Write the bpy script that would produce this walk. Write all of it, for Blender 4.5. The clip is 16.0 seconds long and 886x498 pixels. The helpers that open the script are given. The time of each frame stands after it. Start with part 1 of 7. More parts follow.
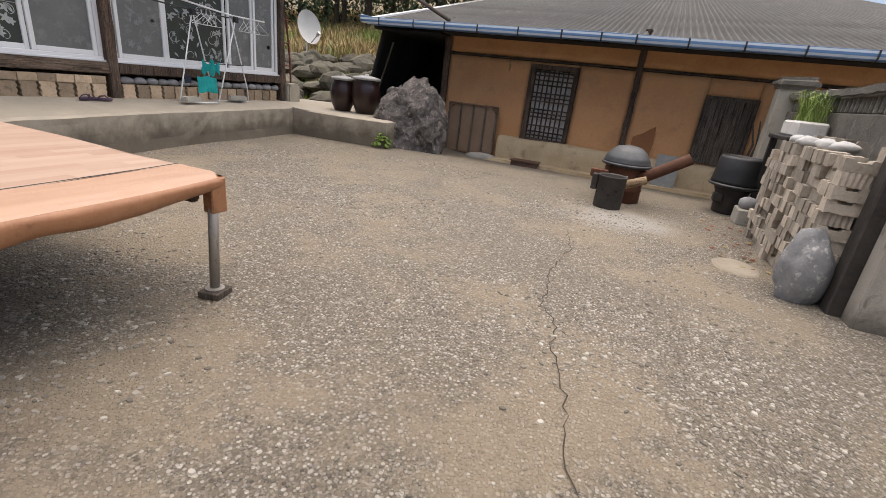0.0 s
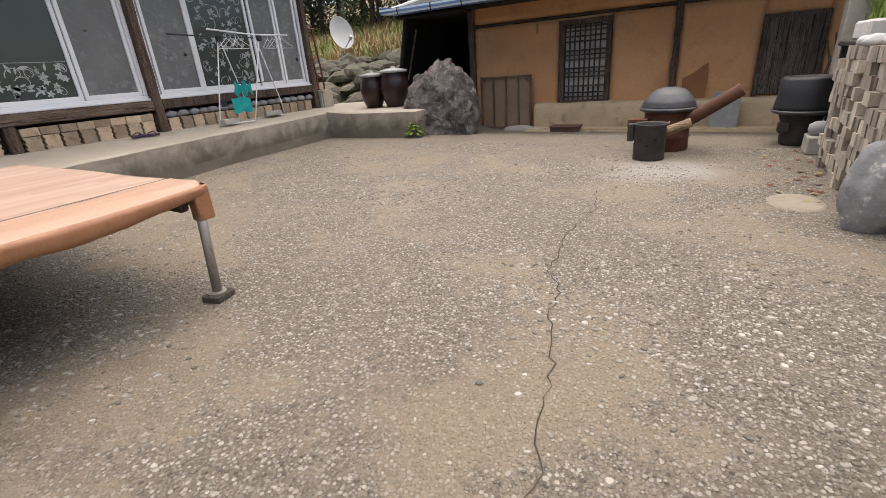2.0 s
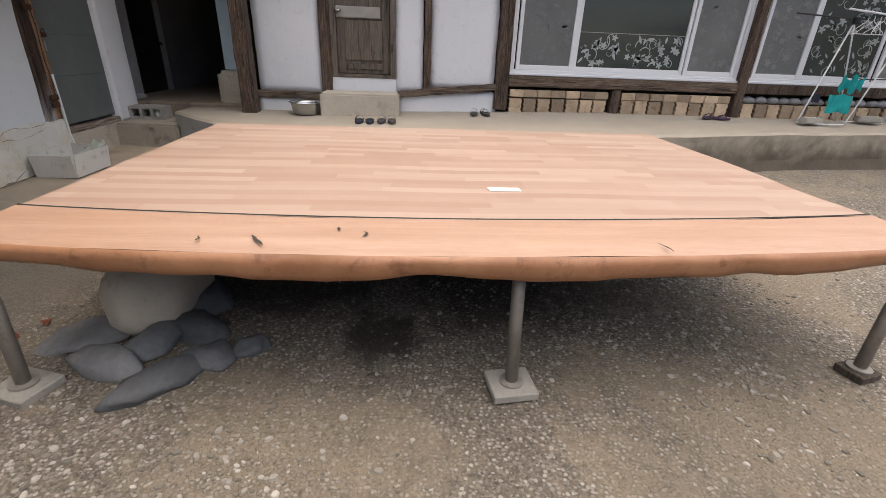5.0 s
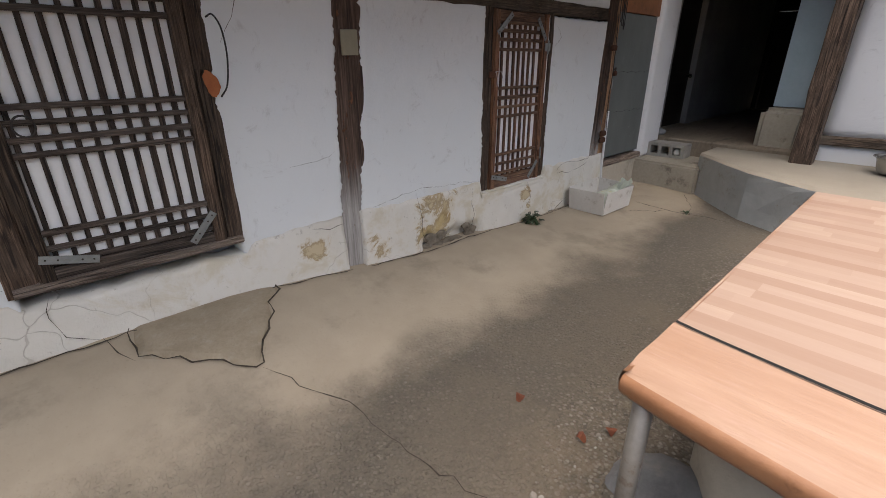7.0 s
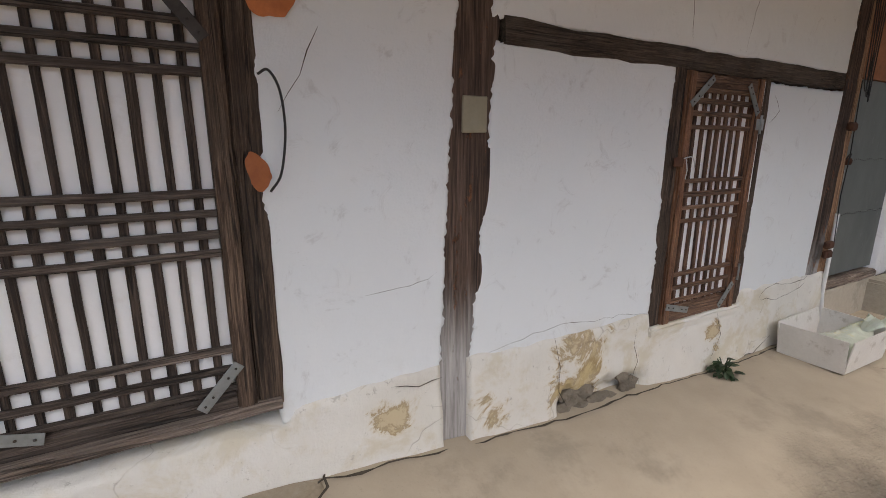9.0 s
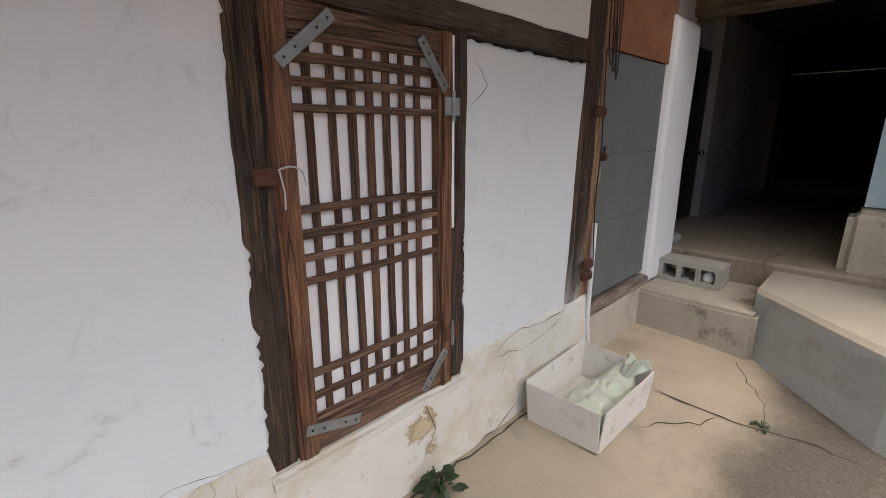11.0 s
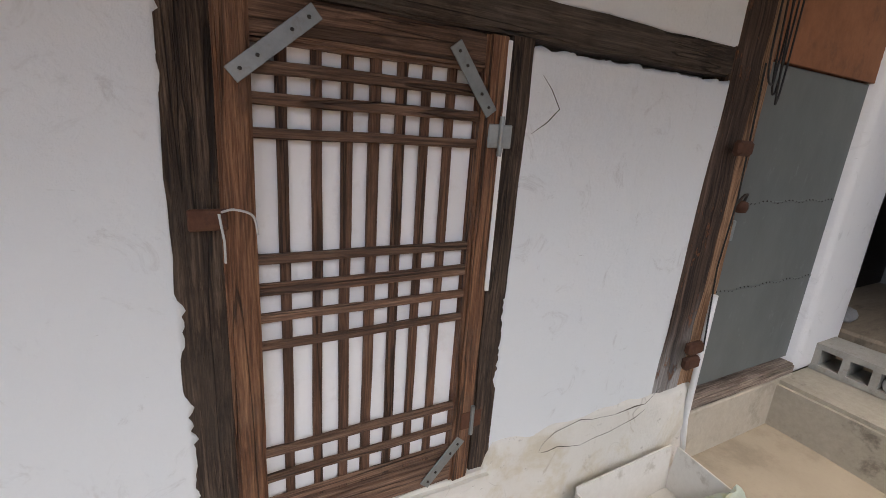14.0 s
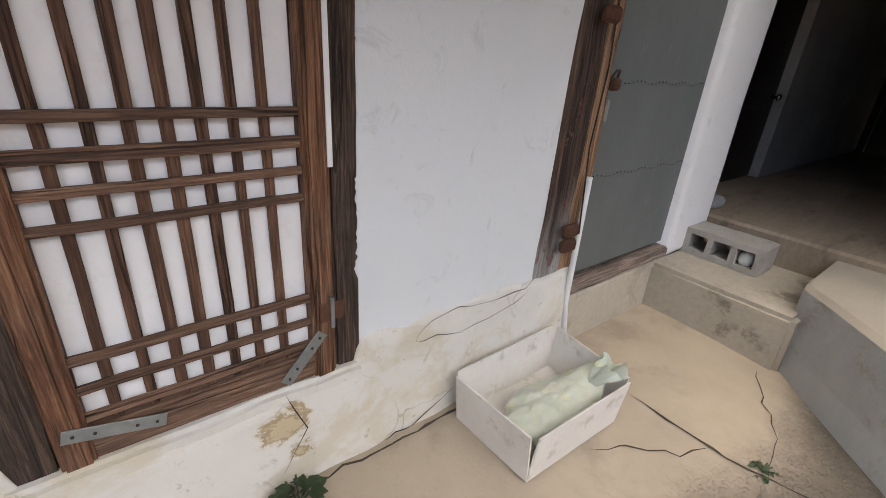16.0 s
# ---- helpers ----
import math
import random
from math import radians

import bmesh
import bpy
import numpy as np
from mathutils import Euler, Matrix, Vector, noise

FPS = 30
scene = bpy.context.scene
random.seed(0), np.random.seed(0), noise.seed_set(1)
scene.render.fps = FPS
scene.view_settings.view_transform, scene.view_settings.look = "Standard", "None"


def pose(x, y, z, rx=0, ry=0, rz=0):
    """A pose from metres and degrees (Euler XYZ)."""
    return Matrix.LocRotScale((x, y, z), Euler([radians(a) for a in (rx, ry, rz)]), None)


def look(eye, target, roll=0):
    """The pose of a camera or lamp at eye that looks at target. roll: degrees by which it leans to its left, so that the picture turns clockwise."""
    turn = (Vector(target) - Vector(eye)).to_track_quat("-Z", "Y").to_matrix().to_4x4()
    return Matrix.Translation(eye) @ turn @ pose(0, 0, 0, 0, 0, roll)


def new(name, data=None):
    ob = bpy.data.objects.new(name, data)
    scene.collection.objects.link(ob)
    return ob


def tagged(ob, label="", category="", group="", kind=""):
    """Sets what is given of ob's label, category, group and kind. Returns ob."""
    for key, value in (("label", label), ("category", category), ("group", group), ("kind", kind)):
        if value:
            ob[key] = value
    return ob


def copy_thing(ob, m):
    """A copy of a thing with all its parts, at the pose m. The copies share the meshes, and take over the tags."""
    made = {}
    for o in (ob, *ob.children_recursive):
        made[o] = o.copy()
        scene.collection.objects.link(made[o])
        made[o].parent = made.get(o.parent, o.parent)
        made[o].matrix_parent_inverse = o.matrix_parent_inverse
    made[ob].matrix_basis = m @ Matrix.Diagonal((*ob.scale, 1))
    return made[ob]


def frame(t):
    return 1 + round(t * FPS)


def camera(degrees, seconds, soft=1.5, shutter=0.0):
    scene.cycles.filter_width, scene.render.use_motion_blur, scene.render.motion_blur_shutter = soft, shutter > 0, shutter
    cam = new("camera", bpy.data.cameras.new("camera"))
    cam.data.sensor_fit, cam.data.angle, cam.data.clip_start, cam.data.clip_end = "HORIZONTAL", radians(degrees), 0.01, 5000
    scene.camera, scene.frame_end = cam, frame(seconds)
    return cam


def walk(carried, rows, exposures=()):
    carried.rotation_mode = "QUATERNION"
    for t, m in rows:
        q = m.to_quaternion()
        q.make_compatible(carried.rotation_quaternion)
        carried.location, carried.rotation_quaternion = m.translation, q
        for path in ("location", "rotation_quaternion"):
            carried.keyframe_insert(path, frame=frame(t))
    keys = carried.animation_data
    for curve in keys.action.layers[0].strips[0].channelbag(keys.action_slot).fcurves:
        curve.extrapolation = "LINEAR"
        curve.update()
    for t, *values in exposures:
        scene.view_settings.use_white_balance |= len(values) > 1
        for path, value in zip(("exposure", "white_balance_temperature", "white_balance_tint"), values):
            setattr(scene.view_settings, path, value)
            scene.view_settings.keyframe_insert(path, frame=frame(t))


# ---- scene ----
cam = camera(89.2, 16.0, soft=0.8)

PATH = [
    (0, (1.791, -1.539, 1.126), (1.095, 0.204, 0.435), 6.7),
    (0.5, (1.882, -1.456, 1.124), (1.095, 0.237, 0.407), 4.3),
    (1, (2.037, -1.371, 1.075), (1.156, 0.267, 0.338), 1.1),
    (1.5, (2.135, -1.306, 1.055), (1.191, 0.289, 0.304), -2.0),
    (2, (2.15, -1.275, 1.042), (1.174, 0.302, 0.293), -4.4),
    (2.5, (2.164, -1.26, 1.032), (1.166, 0.313, 0.305), -6.8),
    (3, (2.181, -1.224, 1.039), (1.172, 0.36, 0.351), -6.6),
    (3.5, (2.136, -1.282, 1.109), (1.022, 0.24, 0.442), -2.9),
    (4, (1.814, -1.529, 1.124), (0.35, -0.394, 0.371), 0.4),
    (4.5, (1.524, -1.819, 1.173), (-0.197, -1.178, 0.38), 1.4),
    (4.7, (1.464, -1.873, 1.182), (-0.314, -1.43, 0.38), 2.0),
    (6.8, (0.917, -2.966, 1.217), (-0.473, -4.164, 0.419), -0.7),
    (7, (0.885, -3.059, 1.254), (-0.381, -4.403, 0.485), -0.2),
    (7.5, (0.867, -3.224, 1.254), (-0.028, -4.892, 0.61), 0.1),
    (8, (0.791, -3.493, 1.314), (0.035, -5.249, 0.724), -0.1),
    (8.5, (0.68, -3.641, 1.331), (-0.074, -5.419, 0.813), -0.4),
    (9, (0.366, -3.85, 1.241), (-0.562, -5.565, 0.796), 0.1),
    (9.5, (-0.027, -4.095, 1.247), (-1.212, -5.639, 0.791), -0.6),
    (10, (-0.409, -4.14, 1.23), (-1.798, -5.509, 0.786), -1.0),
    (12.5, (-1.556, -4.147, 1.365), (-2.802, -5.597, 0.78), 3.3),
    (13, (-1.537, -4.185, 1.36), (-2.65, -5.753, 0.811), 3.7),
    (13.5, (-1.521, -4.234, 1.411), (-2.529, -5.881, 0.89), 4.1),
    (14, (-1.524, -4.263, 1.371), (-2.459, -5.946, 0.832), 4.2),
    (14.5, (-1.524, -4.272, 1.3), (-2.411, -5.959, 0.692), 4.3),
    (15, (-1.537, -4.269, 1.256), (-2.42, -5.925, 0.565), 3.9),
    (15.5, (-1.576, -4.242, 1.244), (-2.563, -5.798, 0.466), 3.5),
    (16, (-1.726, -4.206, 1.221), (-2.889, -5.62, 0.417), 4.1),
]
EXPOSURES = [(0, 0.58, 6750, 10), (1.0, 0.70, 6750, 10), (4.5, 0.57, 6700, 10), (7.0, 0.76, 6650, 10), (8.0, 1.18, 6900, 10), (9.5, 1.24, 6850, 10), (12.5, 1.64, 6850, 10), (13.5, 1.54, 6850, 10), (16.0, 1.6, 6800, 10)]
walk(cam, [(t, look(eye, target, roll)) for t, eye, target, roll in PATH], EXPOSURES)

# ---- world, sun, exposure ----
world = bpy.data.worlds.new("sky")
scene.world = world
world.use_nodes = True
wn = world.node_tree
sky = wn.nodes.new("ShaderNodeTexSky")
sky.sky_type = 'NISHITA'
sky.sun_disc = False
sky.sun_elevation = radians(82)
sky.sun_rotation = radians(-16)
sky.dust_density = 4.0
sky.air_density = 0.8
wn.nodes["Background"].inputs[1].default_value = 0.15
wn.links.new(sky.outputs[0], wn.nodes["Background"].inputs[0])
sun_data = bpy.data.lights.new("sun", 'SUN')
sun_data.energy = 2.4
sun_data.angle = radians(116)
sun_data.color = (1.0, 0.93, 0.84)
sun = new("sun", sun_data)
sun.matrix_world = look((-0.3, 1.0, 8.0), (0, 0, 0))


# ---- materials ----
class Nodes:
    """A short way to write node materials."""

    def __init__(self, name):
        self.m = bpy.data.materials.new(name)
        self.m.use_nodes = True
        self.t = self.m.node_tree
        self.b = self.t.nodes["Principled BSDF"]
        self.co = None

    def add(self, kind, **sets):
        n = self.t.nodes.new(kind)
        for k, v in sets.items():
            n.inputs[int(k[1:]) if k[0] == "i" and k[1:].isdigit() else k].default_value = v
        return n

    def link(self, a, b):
        self.t.links.new(a, b)

    def coords(self, stretch=(1, 1, 1), worldly=False):
        mp = self.add("ShaderNodeMapping")
        mp.inputs[3].default_value = stretch
        if worldly:
            g = self.add("ShaderNodeNewGeometry")
            self.link(g.outputs["Position"], mp.inputs[0])
        else:
            tc = self.add("ShaderNodeTexCoord")
            oi = self.add("ShaderNodeObjectInfo")
            mu = self.add("ShaderNodeMath")
            mu.operation = 'MULTIPLY'
            mu.inputs[1].default_value = 37.0
            ad = self.add("ShaderNodeVectorMath")
            self.link(oi.outputs["Random"], mu.inputs[0])
            self.link(tc.outputs["Object"], ad.inputs[0])
            self.link(mu.outputs[0], ad.inputs[1])
            self.link(ad.outputs[0], mp.inputs[0])
        return mp.outputs[0]

    def noise(self, co, scale, detail=6, rough=0.6, dist=0.0):
        n = self.add("ShaderNodeTexNoise")
        n.inputs["Scale"].default_value, n.inputs["Detail"].default_value = scale, detail
        n.inputs["Roughness"].default_value, n.inputs["Distortion"].default_value = rough, dist
        self.link(co, n.inputs["Vector"])
        return n.outputs[0]

    def voronoi(self, co, scale, out="Distance", feature='F1', rand=1.0):
        n = self.add("ShaderNodeTexVoronoi")
        n.feature = feature
        n.inputs["Scale"].default_value = scale
        n.inputs["Randomness"].default_value = rand
        self.link(co, n.inputs["Vector"])
        return n.outputs[out]

    def ramp(self, fac, *stops):
        n = self.add("ShaderNodeValToRGB")
        e = n.color_ramp.elements
        while len(e) < len(stops):
            e.new(0.5)
        for s, (p, c) in zip(e, stops):
            s.position = p
            s.color = (*c, 1) if len(c) == 3 else c
        self.link(fac, n.inputs[0])
        return n.outputs[0]

    def steps(self, fac, lo, hi):
        n = self.add("ShaderNodeMapRange")
        n.interpolation_type = 'SMOOTHSTEP'
        n.inputs[1].default_value, n.inputs[2].default_value = lo, hi
        self.link(fac, n.inputs[0])
        return n.outputs[0]

    def math(self, op, a, b):
        n = self.add("ShaderNodeMath")
        n.operation = op
        for k, v in ((0, a), (1, b)):
            if isinstance(v, (int, float)):
                n.inputs[k].default_value = v
            else:
                self.link(v, n.inputs[k])
        return n.outputs[0]

    def mix(self, fac, a, b, blend='MIX'):
        n = self.add("ShaderNodeMix")
        n.data_type = 'RGBA'
        n.blend_type = blend
        for k, v in ((0, fac), (6, a), (7, b)):
            if isinstance(v, (int, float)):
                n.inputs[k].default_value = v
            elif isinstance(v, tuple):
                n.inputs[k].default_value = (*v, 1)
            else:
                self.link(v, n.inputs[k])
        return n.outputs[2]

    def sep(self, co):
        n = self.add("ShaderNodeSeparateXYZ")
        self.link(co, n.inputs[0])
        return n.outputs

    def rand(self):
        return self.add("ShaderNodeObjectInfo").outputs["Random"]

    def done(self, color, rough=0.8, height=None, depth=0.003, strength=0.7, metal=0.0):
        if isinstance(color, tuple):
            self.b.inputs["Base Color"].default_value = (*color, 1)
        else:
            self.link(color, self.b.inputs["Base Color"])
        if isinstance(rough, (int, float)):
            self.b.inputs["Roughness"].default_value = rough
        else:
            self.link(rough, self.b.inputs["Roughness"])
        self.b.inputs["Metallic"].default_value = metal
        if height is not None:
            bp = self.add("ShaderNodeBump")
            bp.inputs["Strength"].default_value = strength
            bp.inputs["Distance"].default_value = depth
            self.link(height, bp.inputs["Height"])
            self.link(bp.outputs[0], self.b.inputs["Normal"])
        return self.m


def surface(name, dark, light, big=2.0, small=40.0, rough=0.85, depth=0.003, spots=None, amount=0.5, metal=0.0, vary=0.25, stretch=(1, 1, 1)):
    """A plain worn surface: two colours at two scales, a third in patches, and relief."""
    n = Nodes(name)
    co = n.coords(stretch)
    a, b = n.noise(co, big, 5, 0.6, 0.3), n.noise(co, small, 8, 0.7)
    f = n.math('ADD', n.math('MULTIPLY', a, 0.6), n.math('MULTIPLY', b, 0.4))
    c = n.ramp(f, (0.32, dark), (0.68, light))
    if spots:
        c = n.mix(n.math('MULTIPLY', n.steps(n.noise(co, big * 2.7, 6, 0.7), 0.54, 0.68), amount), c, spots)
    if vary:
        hue = n.ramp(n.rand(), (0.0, (1 - vary,) * 3), (1.0, (1 + vary * 0.4,) * 3))
        c = n.mix(1.0, c, hue, 'MULTIPLY')
    return n.done(c, rough, b, depth, 0.8, metal)


def timber(name, dark, mid, light, along="z", rough=0.8, grey=None, amount=0.5, vary=0.3, fine=1.0):
    """Weathered wood with its grain and drying cracks along one axis."""
    n = Nodes(name)
    k = {"x": (0.035, 1, 1), "y": (1, 0.035, 1), "z": (1, 1, 0.035)}[along]
    co = n.coords(k)
    g = n.noise(co, 190 * fine, 4, 0.65, 0.6)
    g2 = n.noise(co, 48 * fine, 6, 0.68, 1.6)
    f = n.math('ADD', n.math('MULTIPLY', g, 0.58), n.math('MULTIPLY', g2, 0.42))
    c = n.ramp(f, (0.36, tuple(v * 0.8 for v in dark)), (0.5, mid), (0.64, tuple(v * 1.15 for v in light)))
    c = n.mix(n.math('MULTIPLY', n.steps(n.noise(n.coords((1, 1, 0.3) if along == "z" else (0.3, 1, 1) if along == "x" else (1, 0.3, 1)), 7.0, 6, 0.7, 0.6), 0.5, 0.66), 0.55), c, tuple(v * 0.6 for v in dark))
    if grey:
        plain = n.coords()
        c = n.mix(n.math('MULTIPLY', n.steps(n.noise(plain, 4.0, 6, 0.7), 0.46, 0.62), amount), c, n.mix(g, tuple(v * 0.35 for v in grey), tuple(v * 1.3 for v in grey)))
    crack = n.steps(n.math('ABSOLUTE', n.math('SUBTRACT', n.noise(co, 17 * fine, 3, 0.5, 0.4), 0.5), 0), 0.014, 0.004)
    c = n.mix(n.math('MULTIPLY', crack, 0.7), c, tuple(v * 0.35 for v in dark))
    hue = n.ramp(n.rand(), (0.0, (1 - vary,) * 3), (1.0, (1 + vary * 0.4,) * 3))
    c = n.mix(1.0, c, hue, 'MULTIPLY')
    return n.done(c, rough, n.math('SUBTRACT', f, crack), 0.012, 1.0)


def yard_material():
    """Rain-washed concrete with exposed gravel; smoother and sandy along the white wall."""
    n = Nodes("yard_concrete")
    co = n.coords(worldly=True)
    x, y, z = n.sep(co)
    stones = n.voronoi(co, 62, "Color")
    dist = n.voronoi(co, 62, "Distance")
    stones2 = n.voronoi(co, 130, "Color")
    grey = n.ramp(n.sep(stones)[0], (0.0, (0.06, 0.05, 0.04)), (0.35, (0.19, 0.168, 0.138)), (0.7, (0.36, 0.325, 0.275)), (1.0, (0.56, 0.52, 0.455)))
    grit = n.ramp(n.sep(stones2)[1], (0.0, (0.055, 0.046, 0.035)), (0.6, (0.24, 0.208, 0.168)), (1.0, (0.56, 0.515, 0.44)))
    matrix = n.mix(n.noise(co, 170, 4, 0.7), (0.075, 0.060, 0.044), (0.235, 0.196, 0.146))
    edge = n.steps(dist, 0.38, 0.50)
    c = n.mix(edge, grey, matrix)
    c = n.mix(0.3, c, grit)
    big = n.voronoi(co, 33, "Color")
    chip = n.math('MULTIPLY', n.steps(n.voronoi(co, 33, "Distance"), 0.34, 0.26), n.steps(n.sep(big)[0], 0.80, 0.84))
    c = n.mix(chip, c, n.mix(n.sep(big)[1], (0.12, 0.105, 0.088), (0.50, 0.465, 0.405)))
    dirt = n.mix(n.noise(co, 6, 8, 0.7), (0.235, 0.185, 0.125), (0.37, 0.305, 0.218))
    patches = n.steps(n.math('ADD', n.math('MULTIPLY', n.noise(co, 0.9, 6, 0.62, 0.5), 0.75), n.math('MULTIPLY', n.noise(co, 14, 6, 0.7), 0.25)), 0.46, 0.57)
    dirt = n.mix(n.math('MULTIPLY', n.steps(n.noise(co, 150, 5, 0.75), 0.55, 0.66), 0.5), dirt, (0.09, 0.073, 0.055))
    c = n.mix(n.math('MULTIPLY', patches, 0.66), c, dirt)
    damp = n.steps(n.noise(co, 0.55, 5, 0.6), 0.52, 0.72)
    c = n.mix(n.math('MULTIPLY', damp, 0.35), c, (0.128, 0.108, 0.084))
    wob = n.math('MULTIPLY', n.math('SUBTRACT', n.noise(co, 1.6, 6, 0.65), 0.5), 0.9)
    wy = n.math('ADD', y, wob)
    sand = n.mix(n.noise(co, 3.5, 8, 0.65), (0.315, 0.262, 0.195), (0.47, 0.40, 0.305))
    moss = n.mix(n.noise(co, 60, 6, 0.8), (0.085, 0.075, 0.060), (0.19, 0.165, 0.130))
    band = n.math('MULTIPLY', n.steps(wy, -3.2, -3.9), 0.8)
    c = n.mix(band, c, moss)
    sand = n.mix(n.math('MULTIPLY', n.steps(n.noise(co, 1.7, 8, 0.7, 0.1), 0.52, 0.66), 0.45), sand, (0.20, 0.172, 0.135))
    sand = n.mix(n.math('MULTIPLY', n.steps(n.noise(co, 90, 6, 0.75), 0.58, 0.7), 0.3), sand, (0.17, 0.145, 0.11))
    c = n.mix(n.steps(wy, -4.15, -4.6), c, sand)
    ash = n.add("ShaderNodeVectorMath")
    ash.operation = 'DISTANCE'
    ash.inputs[1].default_value = (1.75, 3.35, 0)
    n.link(co, ash.inputs[0])
    af = n.steps(n.math('ADD', ash.outputs["Value"], n.math('MULTIPLY', wob, 1.2)), 0.75, 0.2)
    c = n.mix(n.math('MULTIPLY', af, 0.7), c, (0.400, 0.384, 0.360))
    # Small first spot is an oily stain; the wide two paint platform shade.
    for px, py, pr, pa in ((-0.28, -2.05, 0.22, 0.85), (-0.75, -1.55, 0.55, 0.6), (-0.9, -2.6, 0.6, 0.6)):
        oil_shade = n.add("ShaderNodeVectorMath")
        oil_shade.operation = 'DISTANCE'
        oil_shade.inputs[1].default_value = (px, py, 0)
        n.link(co, oil_shade.inputs[0])
        q = n.math('ADD', oil_shade.outputs["Value"], n.math('MULTIPLY', n.math('SUBTRACT', n.noise(co, 3.5, 8, 0.72), 0.5), pr * 2.4))
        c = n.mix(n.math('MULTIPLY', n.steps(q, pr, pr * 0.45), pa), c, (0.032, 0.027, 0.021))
    soil = n.mix(n.noise(co, 2.2, 8, 0.7), (0.12, 0.10, 0.045), (0.30, 0.235, 0.135))
    c = n.mix(n.math('MULTIPLY', n.steps(x, -4.0, -4.6), n.steps(y, 5.6, 6.4)), c, soil)
    rim = n.math('MULTIPLY', n.math('MULTIPLY', n.steps(n.math('ADD', y, wob), 2.9, 4.4), n.steps(x, -4.4, -4.0)), 0.55)
    c = n.mix(rim, c, n.mix(n.noise(co, 20, 6, 0.7), (0.168, 0.144, 0.108), (0.248, 0.208, 0.156)))
    rough_ground = n.math('SUBTRACT', 1.0, n.math('MULTIPLY', n.steps(wy, -4.15, -4.6), 0.97))
    bumps = n.math('ADD', n.math('MULTIPLY', n.math('SUBTRACT', 1.0, edge), 1.0), n.noise(co, 120, 6, 0.7))
    h = n.math('MULTIPLY', bumps, rough_ground)
    return n.done(c, 0.92, h, 0.009, 1.0)


def foot_material():
    """The old plaster foot: yellowed, blotched, crazed with fine cracks."""
    n = Nodes("old_foot_plaster")
    co = n.coords(worldly=True)
    c = n.mix(n.noise(co, 2.2, 7, 0.65), (0.63, 0.595, 0.515), (0.79, 0.775, 0.735))
    c = n.mix(n.math('MULTIPLY', n.steps(n.noise(co, 3.4, 8, 0.68, 0.5), 0.50, 0.64), 0.6), c, (0.58, 0.51, 0.36))
    c = n.mix(n.math('MULTIPLY', n.steps(n.noise(co, 5.2, 8, 0.7, 0.8), 0.63, 0.73), 0.6), c, (0.33, 0.25, 0.15))
    c = n.mix(n.math('MULTIPLY', n.steps(n.noise(co, 26, 8, 0.75), 0.60, 0.68), 0.5), c, (0.30, 0.27, 0.22))
    for sx, sz, sr in ((-1.0, 0.38, 0.13), (-1.02, 0.2, 0.12), (-2.0, 0.27, 0.05), (-2.03, 0.17, 0.04), (-0.15, 0.32, 0.05), (-0.55, 0.22, 0.07)):
        dv = n.add("ShaderNodeVectorMath")
        dv.operation = 'DISTANCE'
        dv.inputs[1].default_value = (sx, -5.14, sz)
        n.link(co, dv.inputs[0])
        q = n.math('ADD', dv.outputs["Value"], n.math('MULTIPLY', n.math('SUBTRACT', n.noise(co, 4.5, 9, 0.75, 0.6), 0.5), sr * 7.5))
        c = n.mix(n.math('MULTIPLY', n.steps(q, sr * 1.5, sr * 0.6), 0.75), c, (0.52, 0.40, 0.20))
        ring = n.math('MULTIPLY', n.steps(q, sr * 1.05, sr * 0.85), n.steps(q, sr * 0.4, sr * 0.8))
        c = n.mix(n.math('MULTIPLY', ring, 0.6), c, (0.26, 0.17, 0.08))
    wob = n.add("ShaderNodeVectorMath")
    nz = n.t.nodes.new("ShaderNodeTexNoise")
    nz.inputs["Scale"].default_value = 5.0
    n.link(co, nz.inputs["Vector"])
    n.link(co, wob.inputs[0])
    sc = n.add("ShaderNodeVectorMath")
    sc.operation = 'SCALE'
    sc.inputs["Scale"].default_value = 0.3
    n.link(nz.outputs["Color"], sc.inputs[0])
    n.link(sc.outputs[0], wob.inputs[1])
    lines = n.voronoi(wob.outputs[0], 2.6, "Distance", 'DISTANCE_TO_EDGE')
    craze = n.math('MULTIPLY', n.steps(lines, 0.008, 0.002), n.steps(n.noise(co, 1.9, 4, 0.6), 0.44, 0.56))
    c = n.mix(n.math('MULTIPLY', craze, 0.35), c, (0.26, 0.215, 0.16))
    h = n.math('SUBTRACT', n.math('ADD', n.noise(co, 9, 8, 0.68), n.math('MULTIPLY', n.noise(co, 60, 6, 0.7), 0.3)), n.math('MULTIPLY', craze, 0.2))
    return n.done(c, 0.92, h, 0.014, 0.8)


